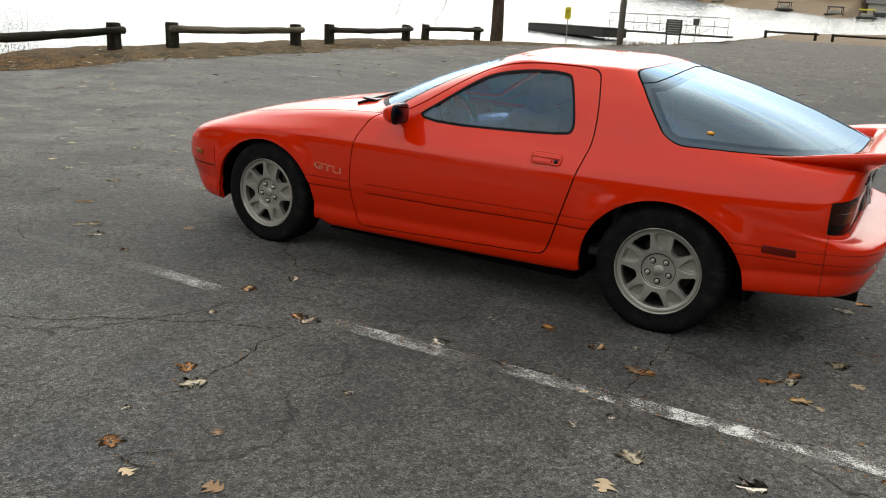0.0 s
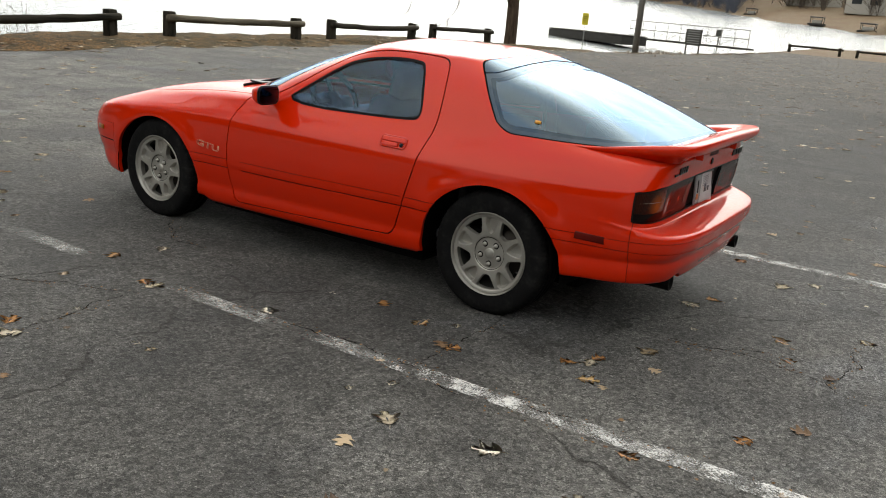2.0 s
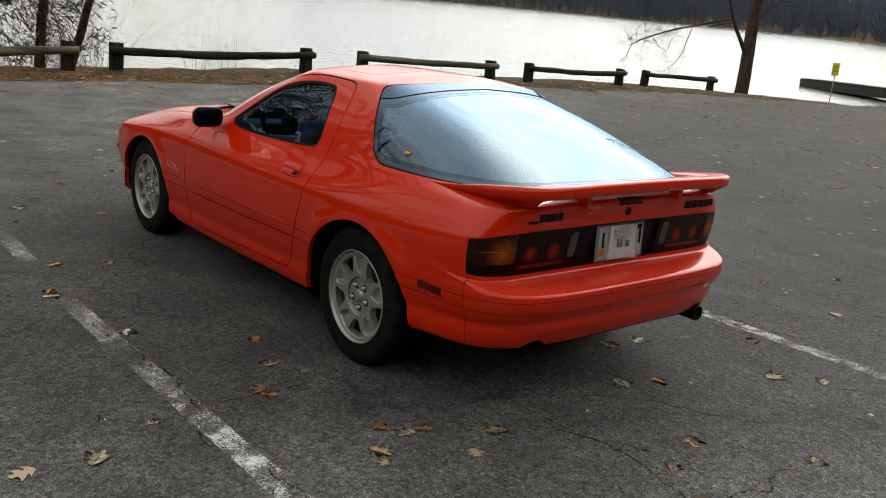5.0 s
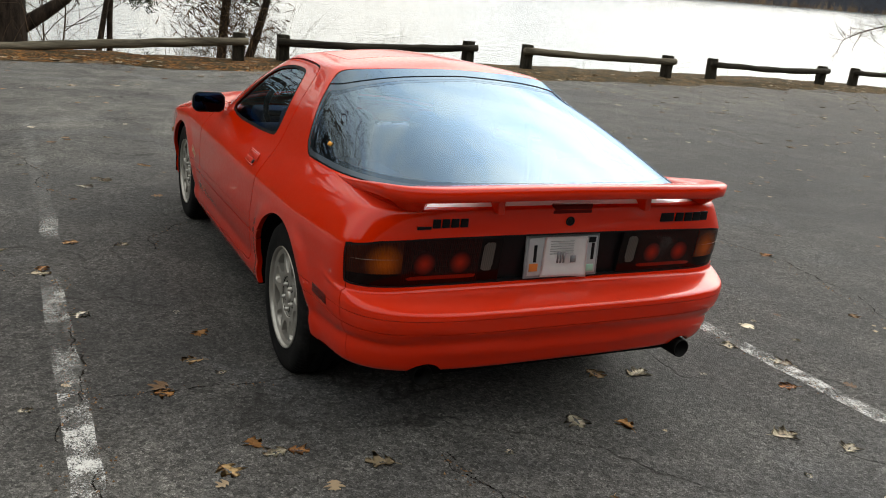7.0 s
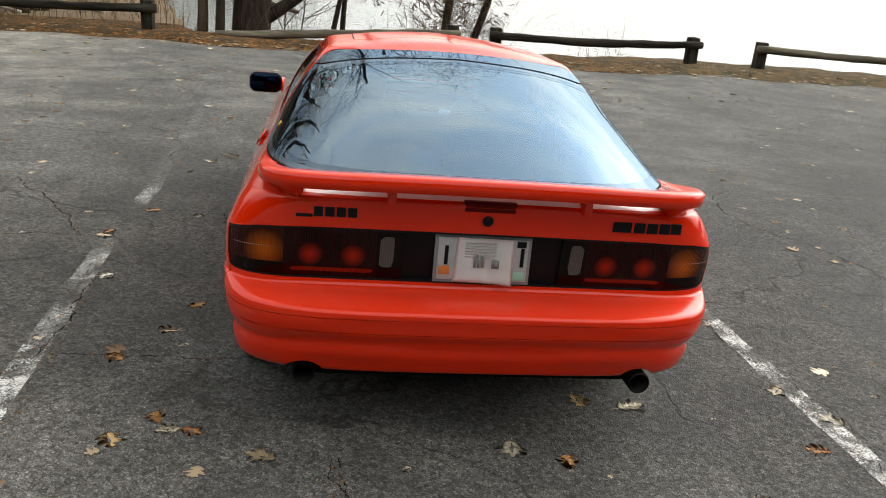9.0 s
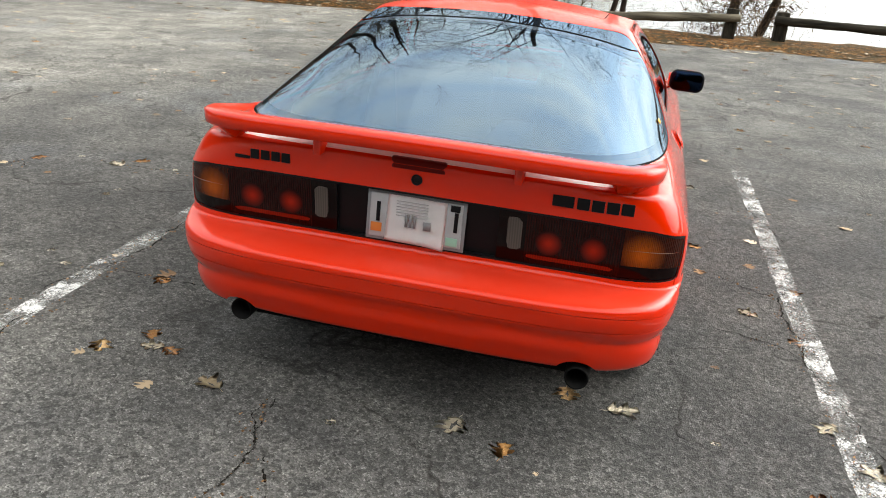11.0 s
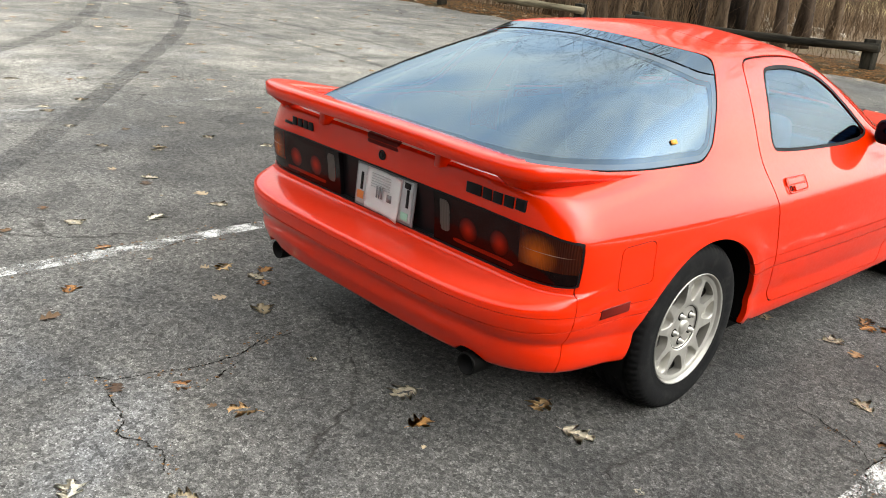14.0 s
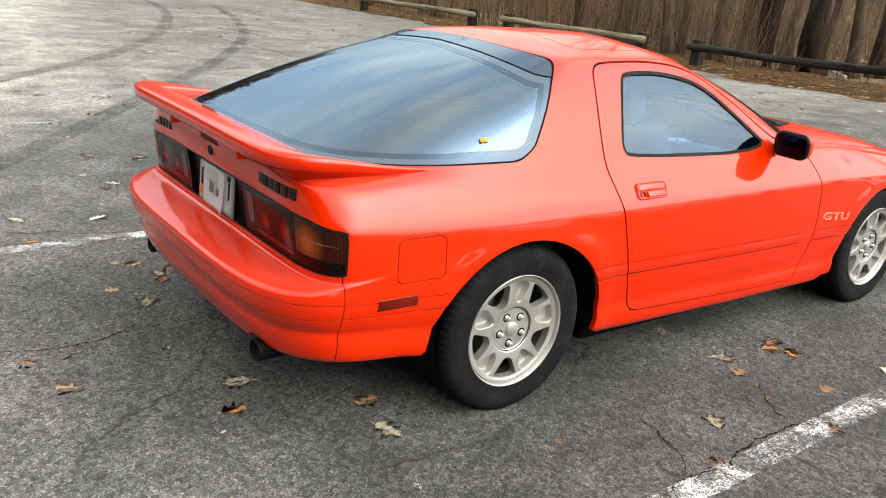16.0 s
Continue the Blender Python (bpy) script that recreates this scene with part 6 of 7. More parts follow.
boxed("plate_mark", (0.003, 0.012, 0.062), (0.0085, -0.118, 0.012), BLACK, plate, 0.001)


def paper():
    bm = bmesh.new()
    ny, nz = 18, 14
    g = []
    for i in range(ny + 1):
        col = []
        for j in range(nz + 1):
            u, v = i / ny, j / nz
            x = 0.011 + 0.0025 * math.sin(7 * u + 2 * v) + 0.002 * noise.noise((u * 6, v * 5, 2)) + 0.010 * (1 - v) ** 3 * u ** 3
            col.append(bm.verts.new((x, -0.093 + 0.190 * u + 0.008 * v * (1 - u), -0.074 + 0.146 * v - 0.004 * u ** 3 * (1 - v) - 0.003 * u)))
        g.append(col)
    for i in range(ny):
        for j in range(nz):
            bm.faces.new((g[i][j], g[i + 1][j], g[i + 1][j + 1], g[i][j + 1]))
    bmesh.ops.solidify(bm, geom=bm.faces[:], thickness=0.0006)
    return bm


sheet_ = part("paper_tag", paper(), PAPER, plate, "creased white paper tag taped over the plate")
for k in range(3):
    boxed("print_bar", (0.001, 0.008, 0.040), (0.0145, -0.026 + 0.013 * k, -0.004), INK, sheet_, 0)
boxed("print_bar", (0.001, 0.024, 0.026), (0.0145, 0.040, -0.012), INK, sheet_, 0)
for k in range(6):
    boxed("print_bar", (0.001, 0.10, 0.0025), (0.0135, -0.01, 0.055 - 0.009 * k), simple("faint_ink", (0.45, 0.45, 0.46), 0.8) if k == 0 else bpy.data.materials["faint_ink"], sheet_, 0)

TAIL = SKIN.v[(SKIN.v[:, 0] > 0.6) & (SKIN.a[:, 1] > 7.9) & (SKIN.a[:, 1] < 9.0)]


def tail_x(y, z):
    """Where the painted tail face lies at that width and height."""
    d = (TAIL[:, 1] - y) ** 2 + (TAIL[:, 2] - z) ** 2
    k = np.argsort(d)[:6]
    return float(np.average(TAIL[k, 0], weights=1 / (d[k] + 1e-5)))


LX0 = tail_x(0, 0.822)
part("boot_lock", lathe(bmesh.new(), [(0.0, LX0 + .003), (0.010, LX0 + .003), (0.011, LX0 + .001), (0.012, LX0 + .004), (0.017, LX0 + .004), (0.018, LX0 - .01)], "x", (0, 0, 0.822), 24), BLACK, car, "black boot lock")
# no hollow here: the grip's recess is painted as dark shade
boxed("hatch_grip", (0.024, 0.172, 0.037), (tail_x(0, 0.866) - 0.010, 0.003, 0.8665), DARK_RED, car, 0.010, seg=4, label="hatch grip, its recess painted in dark red shade")


def badge(y0, shapes, label, name):
    top = empty(name, (0, y0, 0))
    top.parent = car
    top["label"] = label
    for (dy, dz, w, h, lean) in shapes:
        boxed("badge_shape", (0.010, w, h), (tail_x(y0 + dy, 0.825 + dz) - 0.001, dy, 0.825 + dz), BLACK, top, 0.0015, (lean, 0, 0))
    return top


badge(-0.485, [(-0.078, -0.012, 0.050, 0.010, 0)] + [(-0.036 + 0.034 * k, 0.002, 0.028, 0.030, 0) for k in range(4)], "row of plain black model badge blocks", "model_badge")
badge(0.518, [(dy, 0.0, w, 0.034, 0) for dy, w in ((-0.082, 0.062), (-0.024, 0.036), (0.018, 0.036), (0.060, 0.036), (0.101, 0.036))], "row of plain black badge blocks", "maker_badge")

# ---- side fittings ----
def outline_ring(w, h, r, thick, depth):
    """A hollow rounded rectangle standing in the x-z plane."""
    bm = bmesh.new()
    pts = []
    for cx, cz, a0 in ((w / 2 - r, h / 2 - r, 0), (-w / 2 + r, h / 2 - r, 90), (-w / 2 + r, -h / 2 + r, 180), (w / 2 - r, -h / 2 + r, 270)):
        for k in range(5):
            a = radians(a0 + 22.5 * k)
            pts.append((cx + r * math.cos(a), cz + r * math.sin(a)))
    pts.append(pts[0])
    tube(bm, [(x, 0, z) for x, z in pts], thick, 6, cap=False)
    for v in bm.verts:
        v.co.y *= depth
    return bm


def rounded_plate(w, h, r, depth):
    """A plate with round corners, facing +x."""
    bm = bmesh.new()
    rings = []
    for dx, inset in ((-depth / 2, 0), (depth / 4, 0), (depth / 2, depth * 0.3)):
        ring_ = []
        for cy, cz, a0 in ((w / 2 - r, h / 2 - r, 0), (-w / 2 + r, h / 2 - r, 90), (-w / 2 + r, -h / 2 + r, 180), (w / 2 - r, -h / 2 + r, 270)):
            for k in range(7):
                a = radians(a0 + 15 * k)
                ring_.append(bm.verts.new((dx, cy + (r - inset) * math.cos(a), cz + (r - inset) * math.sin(a))))
        rings.append(ring_)
    for p, q in zip(rings, rings[1:]):
        for k in range(len(p)):
            j = (k + 1) % len(p)
            bm.faces.new((p[k], p[j], q[j], q[k]))
    bm.faces.new(rings[-1])
    bm.faces.new(rings[0][::-1])
    bmesh.ops.recalc_face_normals(bm, faces=bm.faces)
    return bm


AMBER_M = lens("amber_marker", (0.30, 0.10, 0.02))
RED_M = lens("red_marker", (0.12, 0.008, 0.005))
for side in (-1, 1):
    up_, lo_ = body_point(-1.965, 0.560, side), body_point(-1.965, 0.510, side)
    b = empty("trim_badge", body_point(-1.935, 0.532, side, 0.0095))
    fore_, aft_ = body_point(-2.02, 0.535, side), body_point(-1.87, 0.535, side)
    b.rotation_euler = (math.atan2(lo_[1] - up_[1], up_[2] - lo_[2]), 0, 0.4 * math.atan2(aft_[1] - fore_[1], aft_[0] - fore_[0]))
    b.parent = car
    b["label"] = "outlined silver trim badge shapes"
    cu = bpy.data.curves.new("badge_letters", "FONT")
    cu.body, cu.size, cu.align_x, cu.align_y = "GTU", 0.072, "CENTER", "CENTER"
    cu.dimensions, cu.fill_mode, cu.bevel_depth, cu.bevel_resolution, cu.space_character = "2D", "NONE", 0.0011, 1, 1.06
    flat = bpy.data.objects.new("badge_letters", cu)
    me = bpy.data.meshes.new_from_object(flat)
    bpy.data.objects.remove(flat)
    me.materials.clear()
    me.materials.append(BADGE_LINE)
    o = new("badge_letters", me)
    o.parent = b
    o.matrix_basis = Matrix.Rotation(0 if side < 0 else math.pi, 4, "Z") @ Matrix.Rotation(radians(90), 4, "X") @ Matrix(((1.40, 0.10, 0, 0), (0, 0.70, 0, 0), (0, 0, 1, 0), (0, 0, 0, 1)))
    # handle
    h = empty("door_handle", body_point(-0.612, 0.764, side, 0.006))
    h.parent = car
    h.rotation_euler = (radians(side * 31), 0, 0)
    o = part("handle_outline", outline_ring(0.158, 0.060, 0.016, 0.0035, 0.7), PAINT, h)
    boxed("handle_flap", (0.148, 0.008, 0.028), (0, -side * 0.001, 0.013), PAINT, h, 0.005)
    boxed("handle_recess", (0.100, 0.006, 0.022), (-0.018 if side < 0 else -0.018, side * 0.001, -0.015), PAINT, h, 0.003)
    o = part("keyhole", lathe(bmesh.new(), [(0.0, -.006), (0.008, -.006), (0.010, -.003), (0.0105, 0)], "y", (0.055, 0, -0.013), 16), BLACK, h)
    # markers
    skew = math.degrees(math.atan2(body_point(0.60, 0.492, side)[1] - body_point(0.50, 0.492, side)[1], 0.10))
    m = boxed("side_marker", (0.140, 0.012, 0.033), body_point(0.518, 0.511, side, -0.003), RED_M, car, 0.003, (0, 0, skew), "red rear side marker")
    boxed("marker_base", (0.147, 0.010, 0.039), (0, 0, 0), DARK_RED, m, 0.003, (0, 0, skew)).matrix_world = Matrix.Identity(4)
    m.children[0].location = body_point(0.518, 0.511, side, -0.0050)
    boxed("front_marker", (0.09, 0.012, 0.028), body_point(-3.00, 0.492, side, 0.0), AMBER_M, car, 0.004, (0, 0, side * 22), "amber front side marker")
    # mirror
    mr = empty("door_mirror", (-1.47, side * (0.835 if side < 0 else 0.815), 0.894))
    mr.parent = car
    mr.rotation_euler = (0, 0, radians(4 if side < 0 else -6))
    mr.scale = (0.90, 0.92, 0.88) if side < 0 else (0.90, 0.92, 0.90)
    mr["label"] = "door mirror, black glass in a red and black housing"
    bm = bmesh.new()
    bmesh.ops.create_uvsphere(bm, u_segments=28, v_segments=18, radius=1.0)
    for v in bm.verts:
        x, y, z = v.co
        f = lambda q, p: math.copysign(abs(q) ** p, q)
        x2, y2, z2 = f(x, 0.8), f(y, 0.55), f(z, 0.62)
        back = max(0.0, -x2)
        v.co = (min(x2, 0.35) * 0.075, y2 * 0.090 * (1 - 0.25 * back) + side * 0.0, z2 * 0.060 * (1 - 0.3 * back))
    part("housing", bm, PAINT, mr)
    part("mirror_surround", rounded_plate(0.188, 0.122, 0.042, 0.016), BLACK, mr).location = (0.024, 0, 0)
    pane_ = part("mirror_pane", rounded_plate(0.170, 0.106, 0.036, 0.005), MIRROR, mr)
    pane_.location = (0.031, 0, 0)
    bm = bmesh.new()
    tube(bm, [(-0.03, -side * 0.105, -0.015), (-0.035, -side * 0.075, -0.012), (-0.03, -side * 0.045, -0.005)], (0.045, 0.04, 0.032), 14)
    part("mirror_foot", bm, PAINT, mr)


# wipers
def skin_top(x, y):
    d = (SKIN.v[:, 0] - x) ** 2 + (SKIN.v[:, 1] - y) ** 2
    d = np.where((SKIN.a[:, 1] > 9.0), d, 9.0)
    return float(SKIN.v[np.argmin(d), 2])


for k, (x0, y0, x1, y1) in enumerate(((-1.93, -0.55, -1.82, -0.02), (-1.96, 0.0, -1.86, 0.55))):
    w = part("wiper", tube(bmesh.new(), [(x0, y0, skin_top(x0, y0) + 0.004), ((x0 + x1) / 2, (y0 + y1) / 2, skin_top((x0 + x1) / 2, (y0 + y1) / 2) + 0.010), (x1, y1 * 0.85, skin_top(x1, y1 * 0.85) + 0.006)], 0.009, 6), BLACK, car)
boxed("cowl_grille", (0.10, 0.96, 0.012), (-1.90, 0, skin_top(-1.90, 0.3) - 0.002), BLACK, car, 0.004, (0, 4, 0))

# exhausts
for y, tip in ((-0.545, 0.842), (0.552, 0.868)):
    bm = lathe(bmesh.new(), [(0.037, .55), (0.037, tip - .006), (0.0355, tip), (0.032, tip), (0.031, .60)], "x", (0, y, 0.312), 28)
    part("exhaust_pipe", bm, SOOT, car, "sooty black exhaust tailpipe")
boxed("silencer", (0.26, 1.0, 0.14), (0.52, 0, 0.315), SOOT, car, 0.05)

# ---- cabin ----
boxed("cabin_floor", (1.75, 1.30, 0.05), (-0.85, 0, 0.30), TRIM, car, 0.02)
boxed("cargo_floor", (1.00, 1.22, 0.04), (0.22, 0, 0.70), TRIM, car, 0.02)
boxed("cargo_front", (0.05, 1.24, 0.42), (-0.28, 0, 0.50), TRIM, car, 0.02)
boxed("dashboard", (0.46, 1.30, 0.26), (-1.44, 0, 0.665), TRIM, car, 0.06, (0, -8, 0), seg=4)
boxed("instrument_hood", (0.24, 0.42, 0.09), (-1.50, -0.36, 0.825), TRIM, car, 0.04, seg=4)
boxed("centre_console", (0.80, 0.20, 0.30), (-0.95, 0, 0.47), TRIM, car, 0.04)
for side in (-1, 1):
    boxed("door_card", (1.15, 0.04, 0.42), (-1.10, side * 0.70, 0.60), TRIM, car, 0.015)
    boxed("strut_tower", (0.34, 0.20, 0.24), (0.05, side * 0.58, 0.76), TRIM, car, 0.06)
    st = empty("car_seat", (-1.08, side * 0.35, 0.33))
    st.parent = car
    st["label"] = "dark grey cloth bucket seat with headrest"
    boxed("seat_cushion", (0.50, 0.48, 0.16), (-0.12, 0, 0.12), CLOTH, st, 0.06, (0, 8, 0), seg=4)
    boxed("backrest", (0.15, 0.48, 0.52), (0.14, 0, 0.37), CLOTH, st, 0.065, (0, 17, 0), seg=4)
    boxed("headrest", (0.10, 0.26, 0.17), (0.235, 0, 0.685), CLOTH, st, 0.045, (0, 12, 0), seg=4)
    boxed("visor", (0.14, 0.34, 0.02), (-0.98, side * 0.28, 1.165), TRIM, car, 0.008, (0, -14, 0))
    part("belt", tube(bmesh.new(), [(-0.40, side * 0.52, 0.98), (-0.42, side * 0.56, 0.8), (-0.45, side * 0.60, 0.45)], 0.014, 6), TRIM, car)
bm = bmesh.new()
ring = [(0.185 * math.cos(a), 0.185 * math.sin(a), 0) for a in np.linspace(0, 2 * math.pi, 33)]
tube(bm, ring, 0.016, 8, cap=False)
box(bm, (0.12, 0.10, 0.04), (0, 0, -0.02), bevel=0.015)
for a in (0, 180, 270):
    box(bm, (0.15, 0.03, 0.015), (0.10 * math.cos(radians(a)), 0.10 * math.sin(radians(a)), -0.01), (0, 0, a), 0.004)
sw = part("steering_wheel", bm, BLACK, car, "black three-spoke steering wheel")
sw.matrix_basis = pose(-1.36, -0.36, 0.86, 0, 62, 0)
bm = bmesh.new()
g = [[bm.verts.new((-1.30 - 0.11 * i / 10, 0.12 + 0.20 * j / 12, 0.80 + 0.022 * math.sin(i * 0.9 + j * 0.5) + 0.03 * noise.noise((i * 0.4, j * 0.35, 4)))) for j in range(13)] for i in range(11)]
for i in range(10):
    for j in range(12):
        bm.faces.new((g[i][j], g[i + 1][j], g[i + 1][j + 1], g[i][j + 1]))
bmesh.ops.solidify(bm, geom=bm.faces[:], thickness=0.003)
part("papers", bm, PAPER, car, "crumpled white papers on the dashboard")
boxed("rear_view_mirror", (0.02, 0.22, 0.06), (-0.98, 0, 1.13), BLACK, car, 0.008)
bm = bmesh.new()
g = [[bm.verts.new((-1.0 + 0.62 * i / 12, -0.48 + 0.96 * j / 12, 1.225 - 0.05 * abs(j / 6 - 1) ** 2 - 0.03 * abs(i / 6 - 1) ** 2)) for j in range(13)] for i in range(13)]
for i in range(12):
    for j in range(12):
        bm.faces.new((g[i][j], g[i + 1][j], g[i + 1][j + 1], g[i][j + 1]))
part("headliner", bm, TRIM, car)
DECAL = simple("orange_decal", (0.62, 0.27, 0.025), 0.6)
for side in (-1, 1):
    k = int(np.argmin(np.linalg.norm(SKIN.v - np.array((0.125, side * 0.669, 0.965)), axis=1)))
    st_n = Vector(SKIN.n[k]).normalized()
    decal = boxed("window_sticker", (0.030, 0.016, 0.002), (0, 0, 0), DECAL, car, 0)
    across = Vector((1, 0, 0)).cross(st_n).normalized()
    along = across.cross(st_n)
    decal.matrix_basis = Matrix.Translation(Vector(SKIN.v[k]) + st_n * 0.002) @ Matrix((along, across, st_n)).transposed().to_4x4()

# ---- shore furniture: yellow sign, pole, notice board, bin, floating dock with railing ----
YELLOW = simple("yellow_sign_paint", (0.62, 0.52, 0.03), 0.5)
GALV = simple("galvanised_steel", (0.28, 0.28, 0.27), 0.5, 0.6)
BOARD = simple("dark_weathered_board", (0.06, 0.06, 0.055), 0.8)
POLEWOOD = simple("grey_pole_wood", (0.20, 0.19, 0.175), 0.85)
DOCKWOOD = simple("dark_dock_planking", (0.03, 0.028, 0.025), 0.8)
BINMAT = simple("dark_brown_bin", (0.035, 0.028, 0.022), 0.7)
STONE = simple("pale_shore_stone", (0.20, 0.17, 0.135), 0.95, vary=0.4, scale=6, bump=0.5)


def sign_post(x, y, z0, z1, r, name, label, panel=None):
    top = empty(name, (x, y, z0))
    part("post", tube(bmesh.new(), [(0, 0, 0), (0, 0, z1 - z0)], r, 8), GALV if r < 0.1 else POLEWOOD, top)
    if panel:
        w, h, mat = panel
        p = boxed("panel", (w, 0.02, h), (0, -r - 0.012, z1 - z0 - h / 2), mat, top, 0.006, (0, 0, 14))
        for k in range(3):
            boxed("lettering_bar", (w * 0.6, 0.004, 0.03), (0, -r - 0.026, z1 - z0 - h * (0.3 + 0.18 * k)), BLACK, top, 0.001, (0, 0, 14))
    return tagged(top, label, "sign" if panel else "pole")


sign_post(-16.9, 39.0, -0.45, 1.78, 0.03, "yellow_sign", "small yellow sign on a thin steel post by the water", (0.34, 0.62, YELLOW))
sign_post(-13.6, 38.2, -0.1, 9.0, 0.17, "light_pole", "tall grey wooden pole by the boat ramp")

board = empty("notice_board", (-13.7, 48.4, float(ground_z(-13.7, 48.4))))
for s in (-0.4, 0.4):
    part("post", tube(bmesh.new(), [(s, 0, -0.1), (s, 0, 2.0)], 0.05, 8), BOARD, board)
boxed("panel", (1.0, 0.05, 0.95), (0, -0.06, 1.62), BOARD, board, 0.01)
for k in range(6):
    boxed("lettering_bar", (0.75, 0.006, 0.05), (0, -0.09, 1.98 - 0.14 * k), GALV, board, 0.002)
tagged(board, "grey notice board on two wooden posts", "notice board")

bin_ = empty("litter_bin", (-13.8, 54.5, float(ground_z(-13.8, 54.5)) - 0.02))
part("body", lathe(bmesh.new(), [(0.0, 0), (0.34, 0.0), (0.36, 0.1), (0.36, 0.85), (0.33, 0.9), (0.0, 0.9)], "z", steps=24), BINMAT, bin_)
part("lid", lathe(bmesh.new(), [(0.0, 1.0), (0.2, 0.98), (0.38, 0.92), (0.38, 0.88), (0.0, 0.88)], "z", steps=24), BOARD, bin_)
tagged(bin_, "dark brown litter bin on the grass", "bin")

sp = empty("shore_sign", (-15.3, 60.0, float(ground_z(-15.3, 60.0))))
part("post", tube(bmesh.new(), [(0, 0, -0.1), (0, 0, 2.5)], 0.05, 8), BOARD, sp)
boxed("panel", (0.45, 0.05, 0.5), (0, -0.06, 2.3), BOARD, sp, 0.01)
boxed("base_box", (0.5, 0.4, 0.6), (-0.6, 0, 0.3), BOARD, sp, 0.02)
tagged(sp, "small dark sign on a post by the shore", "sign")

dz = float(water_z(-22, 52))
dock = empty("floating_dock", (-21.0, 50.5, dz))
boxed("float", (7.4, 2.2, 0.55), (0, 0, 0.25), DOCKWOOD, dock, 0.03, (0, 0, -25))
for k in range(14):
    boxed("deck_board", (0.48, 2.3, 0.05), (-3.5 * math.cos(radians(25)) + 0.49 * k, 1.48 - 0.228 * k, 0.56), DOCKWOOD, dock, 0.01, (0, 0, -25))
tagged(dock, "dark floating boat dock on the lake", "dock")
gang = empty("dock_railing", (-15.5, 50.0, dz + 0.5))
for k in range(10):
    part("post", tube(bmesh.new(), [(-3.6 + 0.9 * k, 1.8 - 0.1 * k, -0.2), (-3.6 + 0.9 * k, 1.8 - 0.1 * k, 1.05)], 0.025, 6), GALV, gang)
for h in (0.5, 1.05):
    part("handrail", tube(bmesh.new(), [(-3.6, 1.8, h), (4.5, 0.9, h)], 0.028, 6), GALV, gang)
for k in range(9):
    part("brace", tube(bmesh.new(), [(-3.6 + 0.9 * k, 1.8 - 0.1 * k, 0.0), (-2.7 + 0.9 * k, 1.7 - 0.1 * k, 0.5)], 0.016, 5), GALV, gang)
boxed("walkway", (8.3, 1.2, 0.12), (0.45, 1.9, -0.1), DOCKWOOD, gang, 0.01, (0, 0, -6.3))
tagged(gang, "grey steel railing along a dock gangway", "railing")

rng = random.Random(12)
sv, sf = [], []
for _ in range(260):
    x, y = rng.uniform(-19, -12.8), rng.uniform(36.5, 47)
    x = min(x, -12.5 - 0.06 * abs(y - 40))
    z = float(ground_z(x, y))
    r = rng.uniform(0.08, 0.28)
    i = len(sv)
    for a in range(6):
        rr = r * rng.uniform(0.7, 1.2)
        sv.append((x + rr * math.cos(a * 1.047), y + rr * math.sin(a * 1.047), z - 0.08 + rng.uniform(0, 0.06)))
    sv.append((x, y, z + r * rng.uniform(0.5, 0.9)))
    sf += [(i + a, i + (a + 1) % 6, i + 6) for a in range(6)]
tagged(raw_mesh("shore_stones", sv, sf, STONE), "heap of pale stones at the water's edge", "stones", kind="stuff")

SIDING = simple("pale_siding", (0.42, 0.40, 0.36), 0.8)
ROOFING = simple("grey_shingle", (0.10, 0.095, 0.09), 0.9)
DARKGLASS = simple("dark_window", (0.03, 0.035, 0.04), 0.1)


def house(az, back, w, d, h, label, turn):
    dist = float(far_dist(az)) + back
    x, y = dist * math.cos(radians(az)), dist * math.sin(radians(az))
    top = empty("house", (x, y, float(ground_z(x, y)) - 0.4))
    top.rotation_euler = (0, 0, radians(turn))
    boxed("wall", (w, d, h), (0, 0, h / 2), SIDING, top, 0.03)
    bm = bmesh.new()
    vs = [bm.verts.new(p) for p in ((-w / 2 - 0.5, -d / 2 - 0.5, h), (w / 2 + 0.5, -d / 2 - 0.5, h), (w / 2 + 0.5, d / 2 + 0.5, h), (-w / 2 - 0.5, d / 2 + 0.5, h), (-w / 2 - 0.5, 0, h + d * 0.35), (w / 2 + 0.5, 0, h + d * 0.35))]
    for f in ((0, 1, 5, 4), (2, 3, 4, 5), (0, 4, 3), (1, 2, 5), (3, 2, 1, 0)):
        bm.faces.new([vs[i] for i in f])
    part("roof", bm, ROOFING, top, smooth=False)
    for k in range(4):
        boxed("window", (w * 0.13, 0.1, h * 0.3), (-w * 0.36 + w * 0.24 * k, -d / 2 - 0.02, h * 0.55), DARKGLASS, top, 0.02)
    return tagged(top, label, "house", "far houses")


house(95.5, 34, 13, 8, 4.5, "pale house with a grey roof across the lake", 6)
house(91.5, 40, 15, 9, 5, "pale wide house with a grey roof across the lake", -4)
house(99.5, 40, 11, 8, 5, "pale house with a grey roof among far trees", 10)


